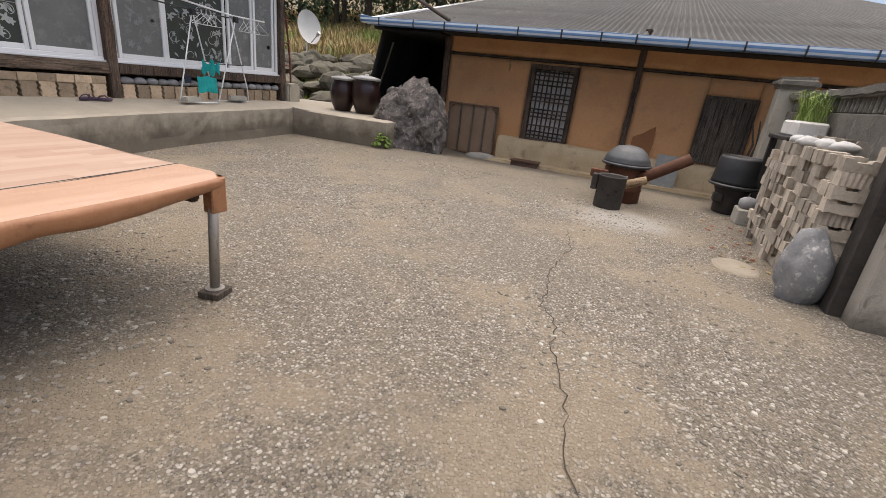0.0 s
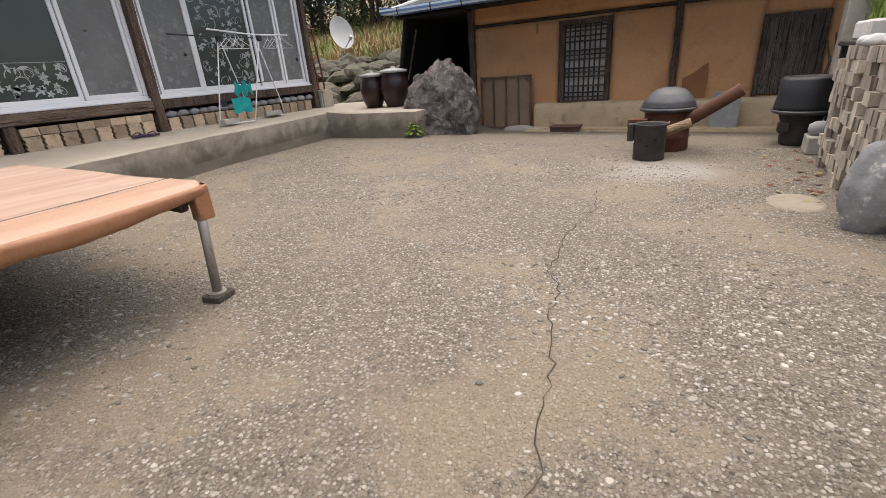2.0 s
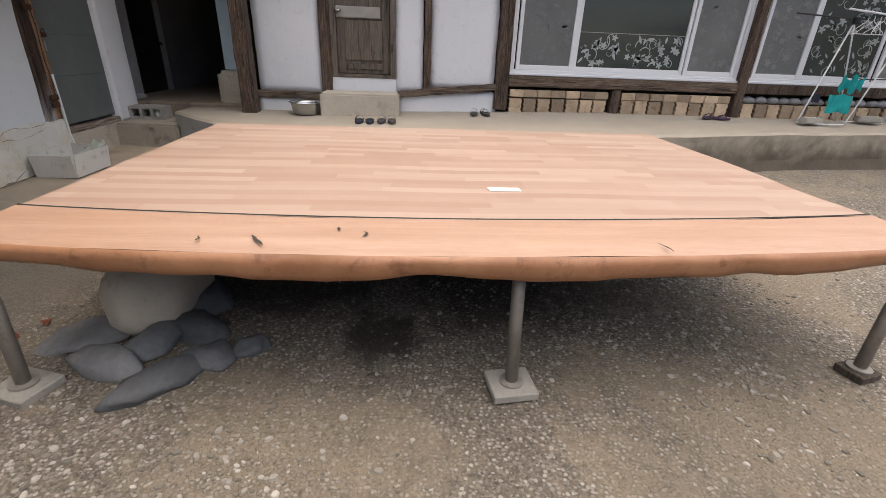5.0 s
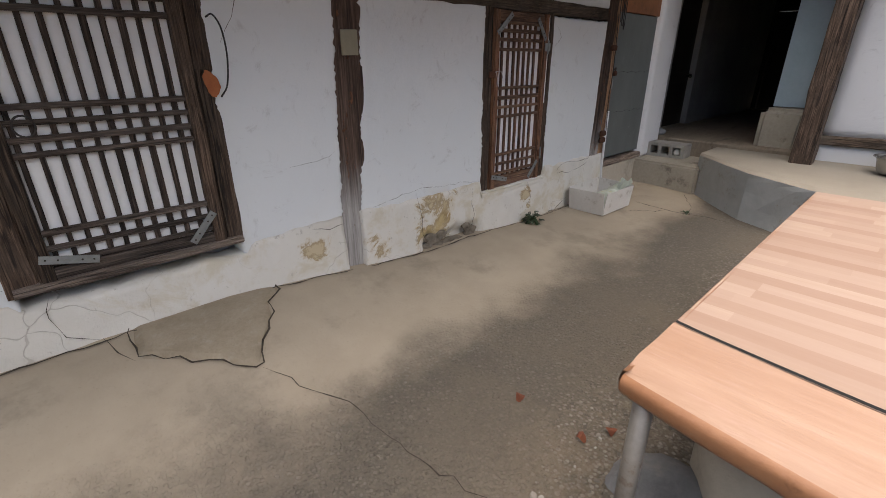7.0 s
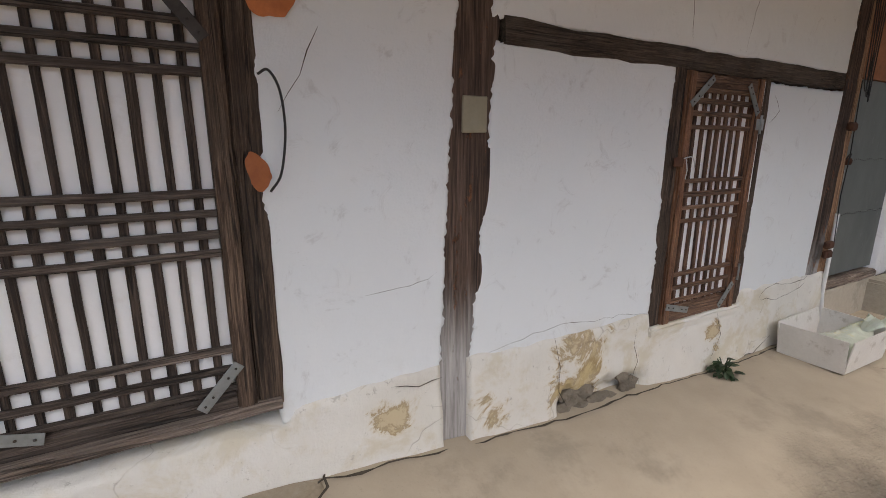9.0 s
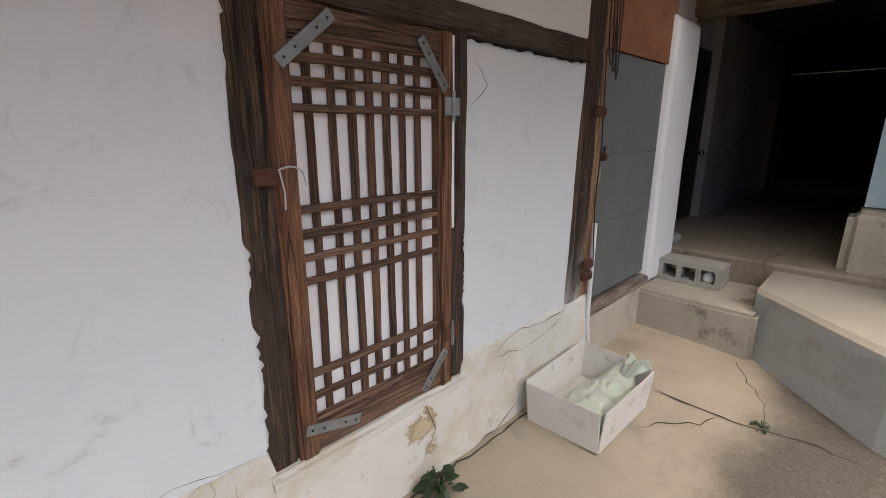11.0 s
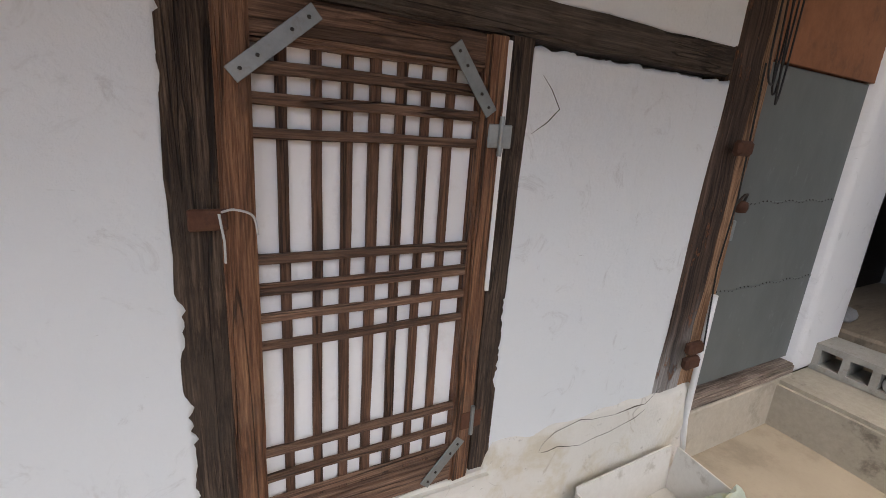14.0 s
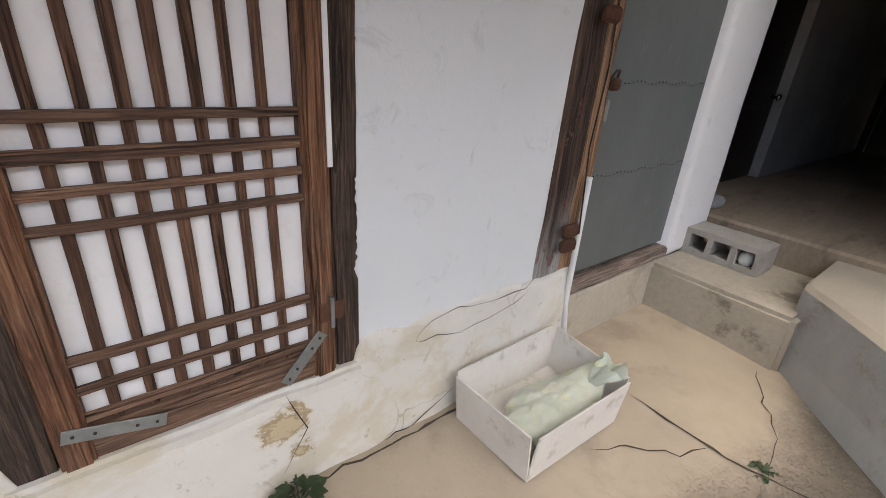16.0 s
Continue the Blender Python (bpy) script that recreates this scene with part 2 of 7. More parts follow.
def plaster_material(name, base, shade, stain, low=0.5, stained=0.6):
    """Lime plaster: smudged, scratched, with brown water stains low down."""
    n = Nodes(name)
    co = n.coords(worldly=True)
    x, y, z = n.sep(co)
    c = n.mix(n.noise(co, 1.3, 6, 0.6), shade, base)
    c = n.mix(n.math('MULTIPLY', n.steps(n.noise(co, 9, 8, 0.75, 1.0), 0.56, 0.70), 0.42), c, (0.46, 0.455, 0.45))
    scr = n.coords((9, 9, 42), worldly=True)
    c = n.mix(n.math('MULTIPLY', n.steps(n.noise(scr, 1.0, 6, 0.75, 1.5), 0.67, 0.72), 0.45), c, (0.36, 0.35, 0.34))
    fleck = n.math('MULTIPLY', n.steps(n.noise(co, 70, 6, 0.8), 0.66, 0.72), n.steps(n.noise(co, 3.1, 4, 0.6), 0.55, 0.68))
    c = n.mix(n.math('MULTIPLY', fleck, 0.7), c, (0.25, 0.24, 0.22))
    lowz = n.steps(z, low + 0.08, low - 0.25)
    blot = n.steps(n.noise(co, 3.2, 7, 0.62, 0.6), 0.50, 0.66)
    c = n.mix(n.math('MULTIPLY', n.math('MULTIPLY', lowz, blot), stained), c, stain)
    deep = n.steps(n.noise(co, 5.5, 6, 0.65, 0.9), 0.61, 0.70)
    c = n.mix(n.math('MULTIPLY', n.math('MULTIPLY', lowz, deep), stained), c, (0.22, 0.15, 0.075))
    h = n.math('ADD', n.noise(co, 7, 6, 0.6), n.math('MULTIPLY', n.noise(co, 90, 6, 0.7), 0.25))
    return n.done(c, 0.9, h, 0.012, 0.6)


M = {}


def bleached_post():
    """Dark old timber, rain-bleached to pale grey near the foot."""
    n = Nodes("rain_bleached_post")
    co = n.coords((1, 1, 0.04))
    wo = n.coords(worldly=True)
    z = n.sep(wo)[2]
    g, g2 = n.noise(co, 110, 5, 0.65, 0.3), n.noise(co, 24, 6, 0.65, 0.8)
    f = n.math('ADD', n.math('MULTIPLY', g, 0.5), n.math('MULTIPLY', g2, 0.5))
    c = n.ramp(f, (0.40, (0.016, 0.009, 0.006)), (0.5, (0.068, 0.041, 0.029)), (0.62, (0.16, 0.105, 0.078)))
    pale = n.ramp(f, (0.36, (0.16, 0.145, 0.135)), (0.5, (0.36, 0.34, 0.325)), (0.66, (0.52, 0.50, 0.48)))
    edge = n.math('ADD', z, n.math('MULTIPLY', n.math('SUBTRACT', n.noise(co, 11, 6, 0.7), 0.5), 0.9))
    c = n.mix(n.steps(edge, 0.84, 0.42), c, pale)
    worm = n.steps(n.noise(n.coords((1, 1, 0.4), worldly=True), 16, 6, 0.7), 0.60, 0.66)
    c = n.mix(n.math('MULTIPLY', worm, 0.75), c, (0.27, 0.11, 0.048))
    return n.done(c, 0.85, n.math('SUBTRACT', f, n.math('MULTIPLY', worm, 0.6)), 0.012, 1.0)


M["post_pale"] = bleached_post()
M["sill"] = timber("worn_sill_wood", (0.09, 0.065, 0.05), (0.23, 0.175, 0.14), (0.40, 0.325, 0.265), "x", 0.85, (0.30, 0.26, 0.22), 0.4)
M["grimy"] = surface("grimy_cement", (0.085, 0.076, 0.062), (0.25, 0.228, 0.19), 2.2, 26, 0.95, 0.02, (0.36, 0.335, 0.285), 0.5, vary=0.1)
M["pale_stone"] = surface("pale_pebble", (0.36, 0.36, 0.35), (0.56, 0.55, 0.53), 5, 40, 0.85, 0.003, vary=0.3)
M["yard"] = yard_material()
M["white"] = plaster_material("lime_plaster", (0.775, 0.80, 0.81), (0.685, 0.71, 0.72), (0.52, 0.43, 0.26))
M["white_plain"] = plaster_material("white_paint", (0.80, 0.80, 0.80), (0.71, 0.71, 0.72), (0.5, 0.42, 0.3), 0.2, 0.1)
M["white_foot"] = foot_material()
M["sooty"] = surface("grey_plaster", (0.30, 0.29, 0.28), (0.50, 0.48, 0.46), 1.5, 30, 0.9)
# Near black, for insides and gaps whose darkness is put into the colour.
M["black"] = surface("unlit_black", (0.006, 0.006, 0.006), (0.015, 0.014, 0.013), 2, 30, 0.95)
M["mud"] = surface("ochre_mud_plaster", (0.47, 0.235, 0.105), (0.66, 0.37, 0.18), 1.1, 26, 0.95, 0.008, (0.34, 0.20, 0.115), 0.45, vary=0)
M["mud_patch"] = surface("red_clay_patch", (0.25, 0.11, 0.045), (0.36, 0.17, 0.075), 3, 40, 0.95, 0.004)
M["orange"] = surface("orange_paint", (0.30, 0.085, 0.028), (0.50, 0.165, 0.05), 8, 50, 0.7)
M["claywood"] = surface("red_brown_board", (0.20, 0.082, 0.038), (0.34, 0.145, 0.070), 3, 30, 0.9, spots=(0.13, 0.065, 0.04))
M["concrete"] = surface("cement", (0.30, 0.268, 0.212), (0.48, 0.435, 0.352), 1.6, 35, 0.92, 0.006, (0.13, 0.115, 0.09), 0.75, vary=0.1)
M["porch"] = surface("porch_cement", (0.17, 0.132, 0.095), (0.34, 0.275, 0.20), 1.4, 22, 0.85, 0.006, (0.11, 0.085, 0.06), 0.6, vary=0, stretch=(0.5, 2.2, 1))
M["concrete_pale"] = surface("pale_cement", (0.40, 0.355, 0.285), (0.55, 0.50, 0.41), 1.8, 30, 0.92, 0.004, (0.27, 0.235, 0.185), 0.5, vary=0.1)
M["mud_foot"] = surface("earth_stained_cement", (0.36, 0.27, 0.16), (0.54, 0.43, 0.285), 1.6, 30, 0.92, 0.006, (0.20, 0.155, 0.105), 0.6, vary=0)
M["block"] = surface("cinder_block", (0.34, 0.32, 0.28), (0.50, 0.475, 0.42), 6, 90, 0.95, 0.006, (0.26, 0.23, 0.19), 0.5)
M["rubble"] = surface("bare_rubble", (0.16, 0.135, 0.105), (0.36, 0.31, 0.24), 9, 60, 0.95, 0.01)
M["crack"] = surface("crack_dirt", (0.035, 0.028, 0.02), (0.085, 0.068, 0.05), 8, 40, 1.0)
M["brick"] = surface("salvaged_concrete_brick", (0.33, 0.28, 0.22), (0.60, 0.53, 0.435), 7, 60, 0.92, 0.006, (0.36, 0.235, 0.175), 0.6, vary=0.45)
M["brick_dark"] = surface("tanned_block", (0.34, 0.245, 0.155), (0.62, 0.48, 0.335), 6, 55, 0.92, 0.008, (0.20, 0.145, 0.10), 0.7, vary=0.5)
M["post"] = timber("old_post_timber", (0.024, 0.015, 0.010), (0.085, 0.053, 0.036), (0.21, 0.145, 0.10), "z", 0.85, (0.16, 0.118, 0.088), 0.35)
M["beam"] = timber("old_beam_timber", (0.03, 0.02, 0.013), (0.08, 0.055, 0.04), (0.17, 0.125, 0.09), "x", 0.85, (0.17, 0.145, 0.12), 0.4)
M["beam_y"] = timber("old_sill_timber", (0.06, 0.038, 0.025), (0.14, 0.095, 0.065), (0.26, 0.19, 0.135), "y", 0.85, (0.22, 0.18, 0.14), 0.5)
M["stile"] = timber("door_stile_wood", (0.06, 0.024, 0.012), (0.19, 0.082, 0.040), (0.33, 0.17, 0.088), "z", 0.6, (0.19, 0.12, 0.08), 0.35, 0.15)
M["bar_z"] = timber("lattice_bar_wood", (0.055, 0.026, 0.016), (0.14, 0.068, 0.039), (0.23, 0.122, 0.072), "z", 0.65, None, 0, 0.35)
M["bar_x"] = timber("lattice_rail_wood", (0.085, 0.043, 0.027), (0.215, 0.115, 0.070), (0.36, 0.22, 0.145), "x", 0.65, (0.15, 0.10, 0.07), 0.25, 0.35)
M["bar_old_z"] = timber("grey_lattice_bar", (0.022, 0.014, 0.010), (0.060, 0.041, 0.031), (0.13, 0.092, 0.070), "z", 0.8, None, 0, 0.3)
M["bar_old_x"] = timber("grey_lattice_rail", (0.024, 0.017, 0.013), (0.090, 0.065, 0.052), (0.20, 0.155, 0.125), "x", 0.8, (0.20, 0.168, 0.142), 0.35, 0.3)
M["plank"] = timber("grey_plank", (0.04, 0.03, 0.024), (0.10, 0.078, 0.06), (0.18, 0.145, 0.115), "z", 0.9, (0.2, 0.17, 0.14), 0.3, 0.3)
M["oak"] = timber("brown_door_laminate", (0.09, 0.068, 0.05), (0.16, 0.125, 0.095), (0.22, 0.175, 0.135), "z", 0.5, None, 0, 0.1)
M["darkdoor"] = surface("dark_brown_door", (0.012, 0.008, 0.006), (0.025, 0.017, 0.012), 3, 40, 0.45)
M["log"] = timber("fresh_log", (0.30, 0.19, 0.10), (0.45, 0.31, 0.18), (0.58, 0.43, 0.28), "x", 0.85)
M["paper"] = surface("door_paper", (0.84, 0.835, 0.825), (0.89, 0.885, 0.875), 5, 30, 0.95, 0.002, (0.70, 0.67, 0.63), 0.3, vary=0)
M["paper_old"] = surface("torn_paper", (0.42, 0.40, 0.37), (0.78, 0.75, 0.71), 9, 50, 0.95, 0.002)
M["pvc"] = surface("white_pvc", (0.74, 0.74, 0.74), (0.80, 0.80, 0.80), 3, 20, 0.35, 0.0005, vary=0.02)
M["zinc"] = surface("zinc_strap", (0.24, 0.26, 0.26), (0.38, 0.40, 0.40), 12, 60, 0.5, 0.001, (0.22, 0.17, 0.13), 0.3, 0.6)
M["rustplate"] = surface("rusty_iron", (0.075, 0.03, 0.018), (0.15, 0.066, 0.036), 14, 80, 0.8, 0.002, (0.05, 0.03, 0.025), 0.5, 0.2)
M["stoverust"] = surface("rusted_drum", (0.07, 0.026, 0.014), (0.17, 0.068, 0.034), 5, 50, 0.8, 0.002, (0.04, 0.025, 0.02), 0.6, 0.2)
M["charred"] = surface("charred_tin", (0.03, 0.026, 0.024), (0.085, 0.075, 0.068), 6, 50, 0.7, 0.002, (0.10, 0.05, 0.03), 0.4, 0.3)
M["iron_lid"] = surface("grey_iron_lid", (0.065, 0.068, 0.072), (0.15, 0.153, 0.158), 8, 70, 0.5, 0.001, metal=0.5)
M["blackpot"] = surface("black_rubber", (0.012, 0.012, 0.013), (0.028, 0.028, 0.03), 6, 40, 0.55)
M["pipe"] = surface("painted_steel_pipe", (0.24, 0.22, 0.20), (0.36, 0.335, 0.30), 9, 60, 0.5, 0.001, (0.17, 0.10, 0.06), 0.45, 0.4)
M["steel"] = surface("stainless_bowl", (0.52, 0.52, 0.51), (0.66, 0.66, 0.65), 6, 40, 0.25, 0.0005, metal=1.0)
M["glaze"] = surface("brown_onggi_glaze", (0.014, 0.007, 0.006), (0.034, 0.015, 0.011), 5, 30, 0.3, 0.001)
M["lidgrey"] = surface("grey_pot_lid", (0.22, 0.22, 0.22), (0.40, 0.40, 0.39), 9, 40, 0.5)
M["slate"] = surface("slate_sheet", (0.20, 0.205, 0.205), (0.33, 0.335, 0.33), 5, 40, 0.85)
M["egg_stone"] = surface("lichened_stone", (0.13, 0.13, 0.135), (0.30, 0.30, 0.305), 5.5, 26, 0.8, 0.008, (0.55, 0.53, 0.50), 0.75, vary=0)
M["stone"] = surface("river_stone", (0.16, 0.16, 0.165), (0.31, 0.31, 0.31), 4, 45, 0.8, 0.004, (0.36, 0.33, 0.29), 0.4, vary=0.35)
M["stone_dark"] = surface("dark_slate_stone", (0.07, 0.075, 0.082), (0.17, 0.175, 0.18), 6, 40, 0.75, 0.004, vary=0.4)
M["boulder"] = surface("craggy_boulder", (0.022, 0.02, 0.019), (0.25, 0.222, 0.205), 5.5, 20, 0.92, 0.05, (0.44, 0.38, 0.335), 0.7, vary=0.1)
M["hillstone"] = surface("hill_stone", (0.04, 0.036, 0.028), (0.19, 0.172, 0.13), 3, 24, 0.95, 0.03, (0.115, 0.125, 0.05), 0.75, vary=0.3)
M["foamwhite"] = surface("white_foam_box", (0.62, 0.61, 0.57), (0.75, 0.74, 0.70), 6, 60, 0.85, vary=0)
M["card"] = surface("dusty_box_board", (0.62, 0.59, 0.54), (0.75, 0.725, 0.68), 4, 50, 0.85, 0.001, (0.34, 0.29, 0.22), 0.5, vary=0)
M["bag"] = surface("pale_green_bag", (0.50, 0.54, 0.43), (0.66, 0.69, 0.60), 6, 30, 0.3, 0.004, (0.68, 0.60, 0.22), 0.5, vary=0)
M["teal"] = surface("teal_cloth", (0.0, 0.23, 0.23), (0.01, 0.36, 0.35), 7, 60, 0.9)
M["navy"] = surface("navy_rubber", (0.012, 0.015, 0.03), (0.03, 0.035, 0.06), 9, 60, 0.6)
M["grey_rubber"] = surface("grey_rubber", (0.035, 0.03, 0.03), (0.09, 0.08, 0.08), 9, 60, 0.6)
M["purple"] = surface("purple_rubber", (0.035, 0.018, 0.04), (0.07, 0.04, 0.075), 9, 60, 0.6)
M["tube_white"] = surface("white_tube", (0.62, 0.62, 0.62), (0.75, 0.75, 0.74), 9, 40, 0.4, 0.0005)
M["cable"] = surface("black_cable", (0.01, 0.01, 0.01), (0.02, 0.02, 0.02), 9, 40, 0.5)
M["leaf"] = surface("bright_leaf", (0.11, 0.22, 0.02), (0.26, 0.42, 0.05), 6, 30, 0.5, vary=0.3)
M["leaf_dark"] = surface("dark_leaf", (0.015, 0.03, 0.012), (0.04, 0.07, 0.025), 6, 30, 0.5, vary=0.3)
M["leaf_red"] = surface("fallen_leaf", (0.16, 0.045, 0.02), (0.27, 0.09, 0.04), 20, 60, 0.8)
M["bluepanel"] = surface("pale_blue_panel", (0.36, 0.47, 0.53), (0.45, 0.56, 0.62), 2, 30, 0.6, vary=0)
M["tarp"] = surface("black_sheeting", (0.006, 0.006, 0.006), (0.016, 0.015, 0.014), 3, 20, 0.8, 0.01)
M["rubber_black"] = surface("black_bracket", (0.012, 0.012, 0.014), (0.025, 0.025, 0.028), 5, 40, 0.5)
M["dish"] = surface("weathered_dish", (0.46, 0.46, 0.44), (0.62, 0.61, 0.58), 3, 40, 0.5, vary=0)
M["red_rod"] = surface("rusty_red_rod", (0.11, 0.028, 0.016), (0.2, 0.055, 0.03), 9, 50, 0.7)
M["screen"] = surface("insect_screen", (0.12, 0.125, 0.12), (0.19, 0.19, 0.18), 2.2, 26, 0.6, 0.001, (0.25, 0.25, 0.24), 0.6, vary=0.1)
M["film"] = surface("pale_film_flower", (0.30, 0.32, 0.31), (0.44, 0.46, 0.45), 9, 50, 0.6, 0.0005)
M["film_dim"] = surface("dim_film_flower", (0.17, 0.175, 0.17), (0.24, 0.24, 0.235), 9, 50, 0.6, 0.0005)
M["unlit_room"] = surface("dark_room", (0.02, 0.021, 0.02), (0.05, 0.05, 0.046), 0.8, 10, 0.9)
M["drygrass"] = surface("dry_grass", (0.28, 0.20, 0.08), (0.48, 0.37, 0.17), 2, 20, 0.8)
M["greengrass"] = surface("green_grass", (0.10, 0.16, 0.025), (0.26, 0.34, 0.07), 2, 20, 0.7)
M["bark"] = surface("bark", (0.04, 0.03, 0.022), (0.10, 0.08, 0.06), 5, 40, 0.95)
M["wood_foliage"] = surface("forest_foliage", (0.010, 0.020, 0.007), (0.045, 0.075, 0.022), 1.2, 8, 0.7, vary=0.4)


def galvanised():
    n = Nodes("galvanised_sheet")
    co = n.coords((1, 1, 0.5))
    c = n.mix(n.noise(co, 2.2, 6, 0.65), (0.105, 0.118, 0.118), (0.195, 0.212, 0.208))
    c = n.mix(n.math('MULTIPLY', n.steps(n.noise(co, 22, 8, 0.75), 0.58, 0.72), 0.4), c, (0.28, 0.30, 0.30))
    return n.done(c, n.math('ADD', 0.38, n.math('MULTIPLY', n.noise(co, 9, 6, 0.7), 0.3)), n.noise(co, 4, 5, 0.6), 0.006, 0.4, 0.2)


M["galv_door"] = galvanised()


def platform_lino():
    """Floor covering printed as short wood staves, running along y."""
    n = Nodes("wood_print_linoleum")
    co = n.coords(worldly=True)
    x, y, z = n.sep(co)
    row = n.math('FLOOR', n.math('MULTIPLY', x, 15.0), 0)
    wn1 = n.add("ShaderNodeTexWhiteNoise")
    wn1.noise_dimensions = '1D'
    n.link(row, wn1.inputs["W"])
    seg = n.math('FLOOR', n.math('ADD', n.math('MULTIPLY', y, 1.6), n.math('MULTIPLY', wn1.outputs["Value"], 5.0)), 0)
    wn2 = n.add("ShaderNodeTexWhiteNoise")
    wn2.noise_dimensions = '2D'
    cb = n.add("ShaderNodeCombineXYZ")
    n.link(row, cb.inputs[0])
    n.link(seg, cb.inputs[1])
    n.link(cb.outputs[0], wn2.inputs["Vector"])
    grain = n.coords((26, 1.2, 26), worldly=True)
    g = n.noise(grain, 2.2, 6, 0.65, 0.6)
    f = n.math('ADD', n.math('MULTIPLY', wn2.outputs["Value"], 0.62), n.math('MULTIPLY', g, 0.38))
    c = n.ramp(f, (0.1, (0.34, 0.21, 0.148)), (0.45, (0.39, 0.265, 0.195)), (0.75, (0.43, 0.305, 0.232)), (1.0, (0.50, 0.38, 0.295)))
    wear = n.steps(n.noise(co, 1.1, 6, 0.65), 0.5, 0.72)
    c = n.mix(n.math('MULTIPLY', wear, 0.35), c, (0.46, 0.295, 0.22))
    return n.done(c, n.math('ADD', 0.42, n.math('MULTIPLY', n.noise(co, 5, 6, 0.7), 0.3)), n.noise(co, 3, 5, 0.6), 0.004, 0.35)


M["lino"] = platform_lino()
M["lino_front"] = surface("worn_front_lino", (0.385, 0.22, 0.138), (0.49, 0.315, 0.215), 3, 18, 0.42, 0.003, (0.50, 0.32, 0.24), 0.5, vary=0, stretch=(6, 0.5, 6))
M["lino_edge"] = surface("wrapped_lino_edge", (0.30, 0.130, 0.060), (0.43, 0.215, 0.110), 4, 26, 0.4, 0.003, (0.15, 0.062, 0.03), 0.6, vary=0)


def slate_roof():
    n = Nodes("asbestos_cement_sheet")
    co = n.coords(worldly=True)
    lines = n.coords((14, 0.6, 1), worldly=True)
    c = n.mix(n.noise(co, 1.6, 8, 0.7), (0.045, 0.043, 0.040), (0.125, 0.121, 0.113))
    c = n.mix(n.math('MULTIPLY', n.steps(n.noise(lines, 1.0, 6, 0.7), 0.52, 0.66), 0.55), c, (0.13, 0.125, 0.115))
    c = n.mix(n.math('MULTIPLY', n.steps(n.noise(co, 30, 8, 0.75), 0.56, 0.70), 0.45), c, (0.30, 0.29, 0.275))
    return n.done(c, 0.9, n.noise(co, 60, 6, 0.7), 0.004, 0.7)


M["slate_roof"] = slate_roof()


def gutter_stripes():
    n = Nodes("blue_striped_gutter")
    co = n.coords(worldly=True)
    x, y, z = n.sep(co)
    w = n.math('SINE', n.math('MULTIPLY', z, 95.0), 0)
    c = n.mix(n.steps(w, -0.1, 0.45), (0.07, 0.17, 0.34), (0.60, 0.66, 0.72))
    c = n.mix(n.math('MULTIPLY', n.noise(co, 4, 6, 0.7), 0.25), c, (0.22, 0.27, 0.32))
    return n.done(c, 0.4)


M["gutter"] = gutter_stripes()


def window_glass():
    n = Nodes("window_glass")
    co = n.coords(worldly=True)
    n.b.inputs["Transmission Weight"].default_value = 0.0
    return n.done(n.mix(n.noise(co, 1.2, 5, 0.6), (0.040, 0.048, 0.043), (0.075, 0.085, 0.074)), 0.06)


M["glass"] = window_glass()


# ---- mesh helpers ----
def origin_of(ob):
    p = Vector((0, 0, 0))
    while ob:
        p += ob.location
        ob = ob.parent
    return p


def mesh_of(bm, name, smooth=False):
    me = bpy.data.meshes.new(name)
    bm.to_mesh(me)
    bm.free()
    if smooth:
        me.polygons.foreach_set("use_smooth", [True] * len(me.polygons))
    return me


def thing(name, at, label, category, group="", kind=""):
    ob = new(name)
    ob.empty_display_size = 0.05
    ob.location = at
    return tagged(ob, label, category, group, kind)


def part(name, bm, material, parent, label="", smooth=False):
    me = mesh_of(bm, name, smooth)
    me.transform(Matrix.Translation(-origin_of(parent)))
    me.materials.append(material)
    ob = new(name, me)
    ob.parent = parent
    return tagged(ob, label)


def solo(name, bm, material, label, category, kind="", group="", smooth=False):
    me = mesh_of(bm, name, smooth)
    co = np.empty(len(me.vertices) * 3)
    me.vertices.foreach_get("co", co)
    co = co.reshape(-1, 3)
    lo, hi = co.min(0), co.max(0)
    base = Vector(((lo[0] + hi[0]) / 2, (lo[1] + hi[1]) / 2, lo[2]))
    me.transform(Matrix.Translation(-base))
    me.materials.append(material)
    ob = new(name, me)
    ob.location = base
    return tagged(ob, label, category, group, kind)


def box(bm, x0, x1, y0, y1, z0, z1, bevel=0.0, m=None, seg=1):
    r = bmesh.ops.create_cube(bm, size=1.0)
    vs = r["verts"]
    t = Matrix.Translation(((x0 + x1) / 2, (y0 + y1) / 2, (z0 + z1) / 2)) @ Matrix.Diagonal((abs(x1 - x0), abs(y1 - y0), abs(z1 - z0), 1))
    bmesh.ops.transform(bm, matrix=(m or Matrix()) @ t, verts=vs)
    if bevel:
        es = list({e for v in vs for e in v.link_edges})
        bmesh.ops.bevel(bm, geom=es, offset=bevel, segments=seg, affect='EDGES')
    return bm


def boxed(*a, **k):
    return box(bmesh.new(), *a, **k)


def shake(bm, amp, scale, seed=0.0, axes=(1, 1, 1)):
    for v in bm.verts:
        d = noise.noise_vector((v.co + Vector((seed, seed * 1.7, seed * 2.3))) * scale)
        v.co += Vector((d.x * axes[0], d.y * axes[1], d.z * axes[2])) * amp
    return bm


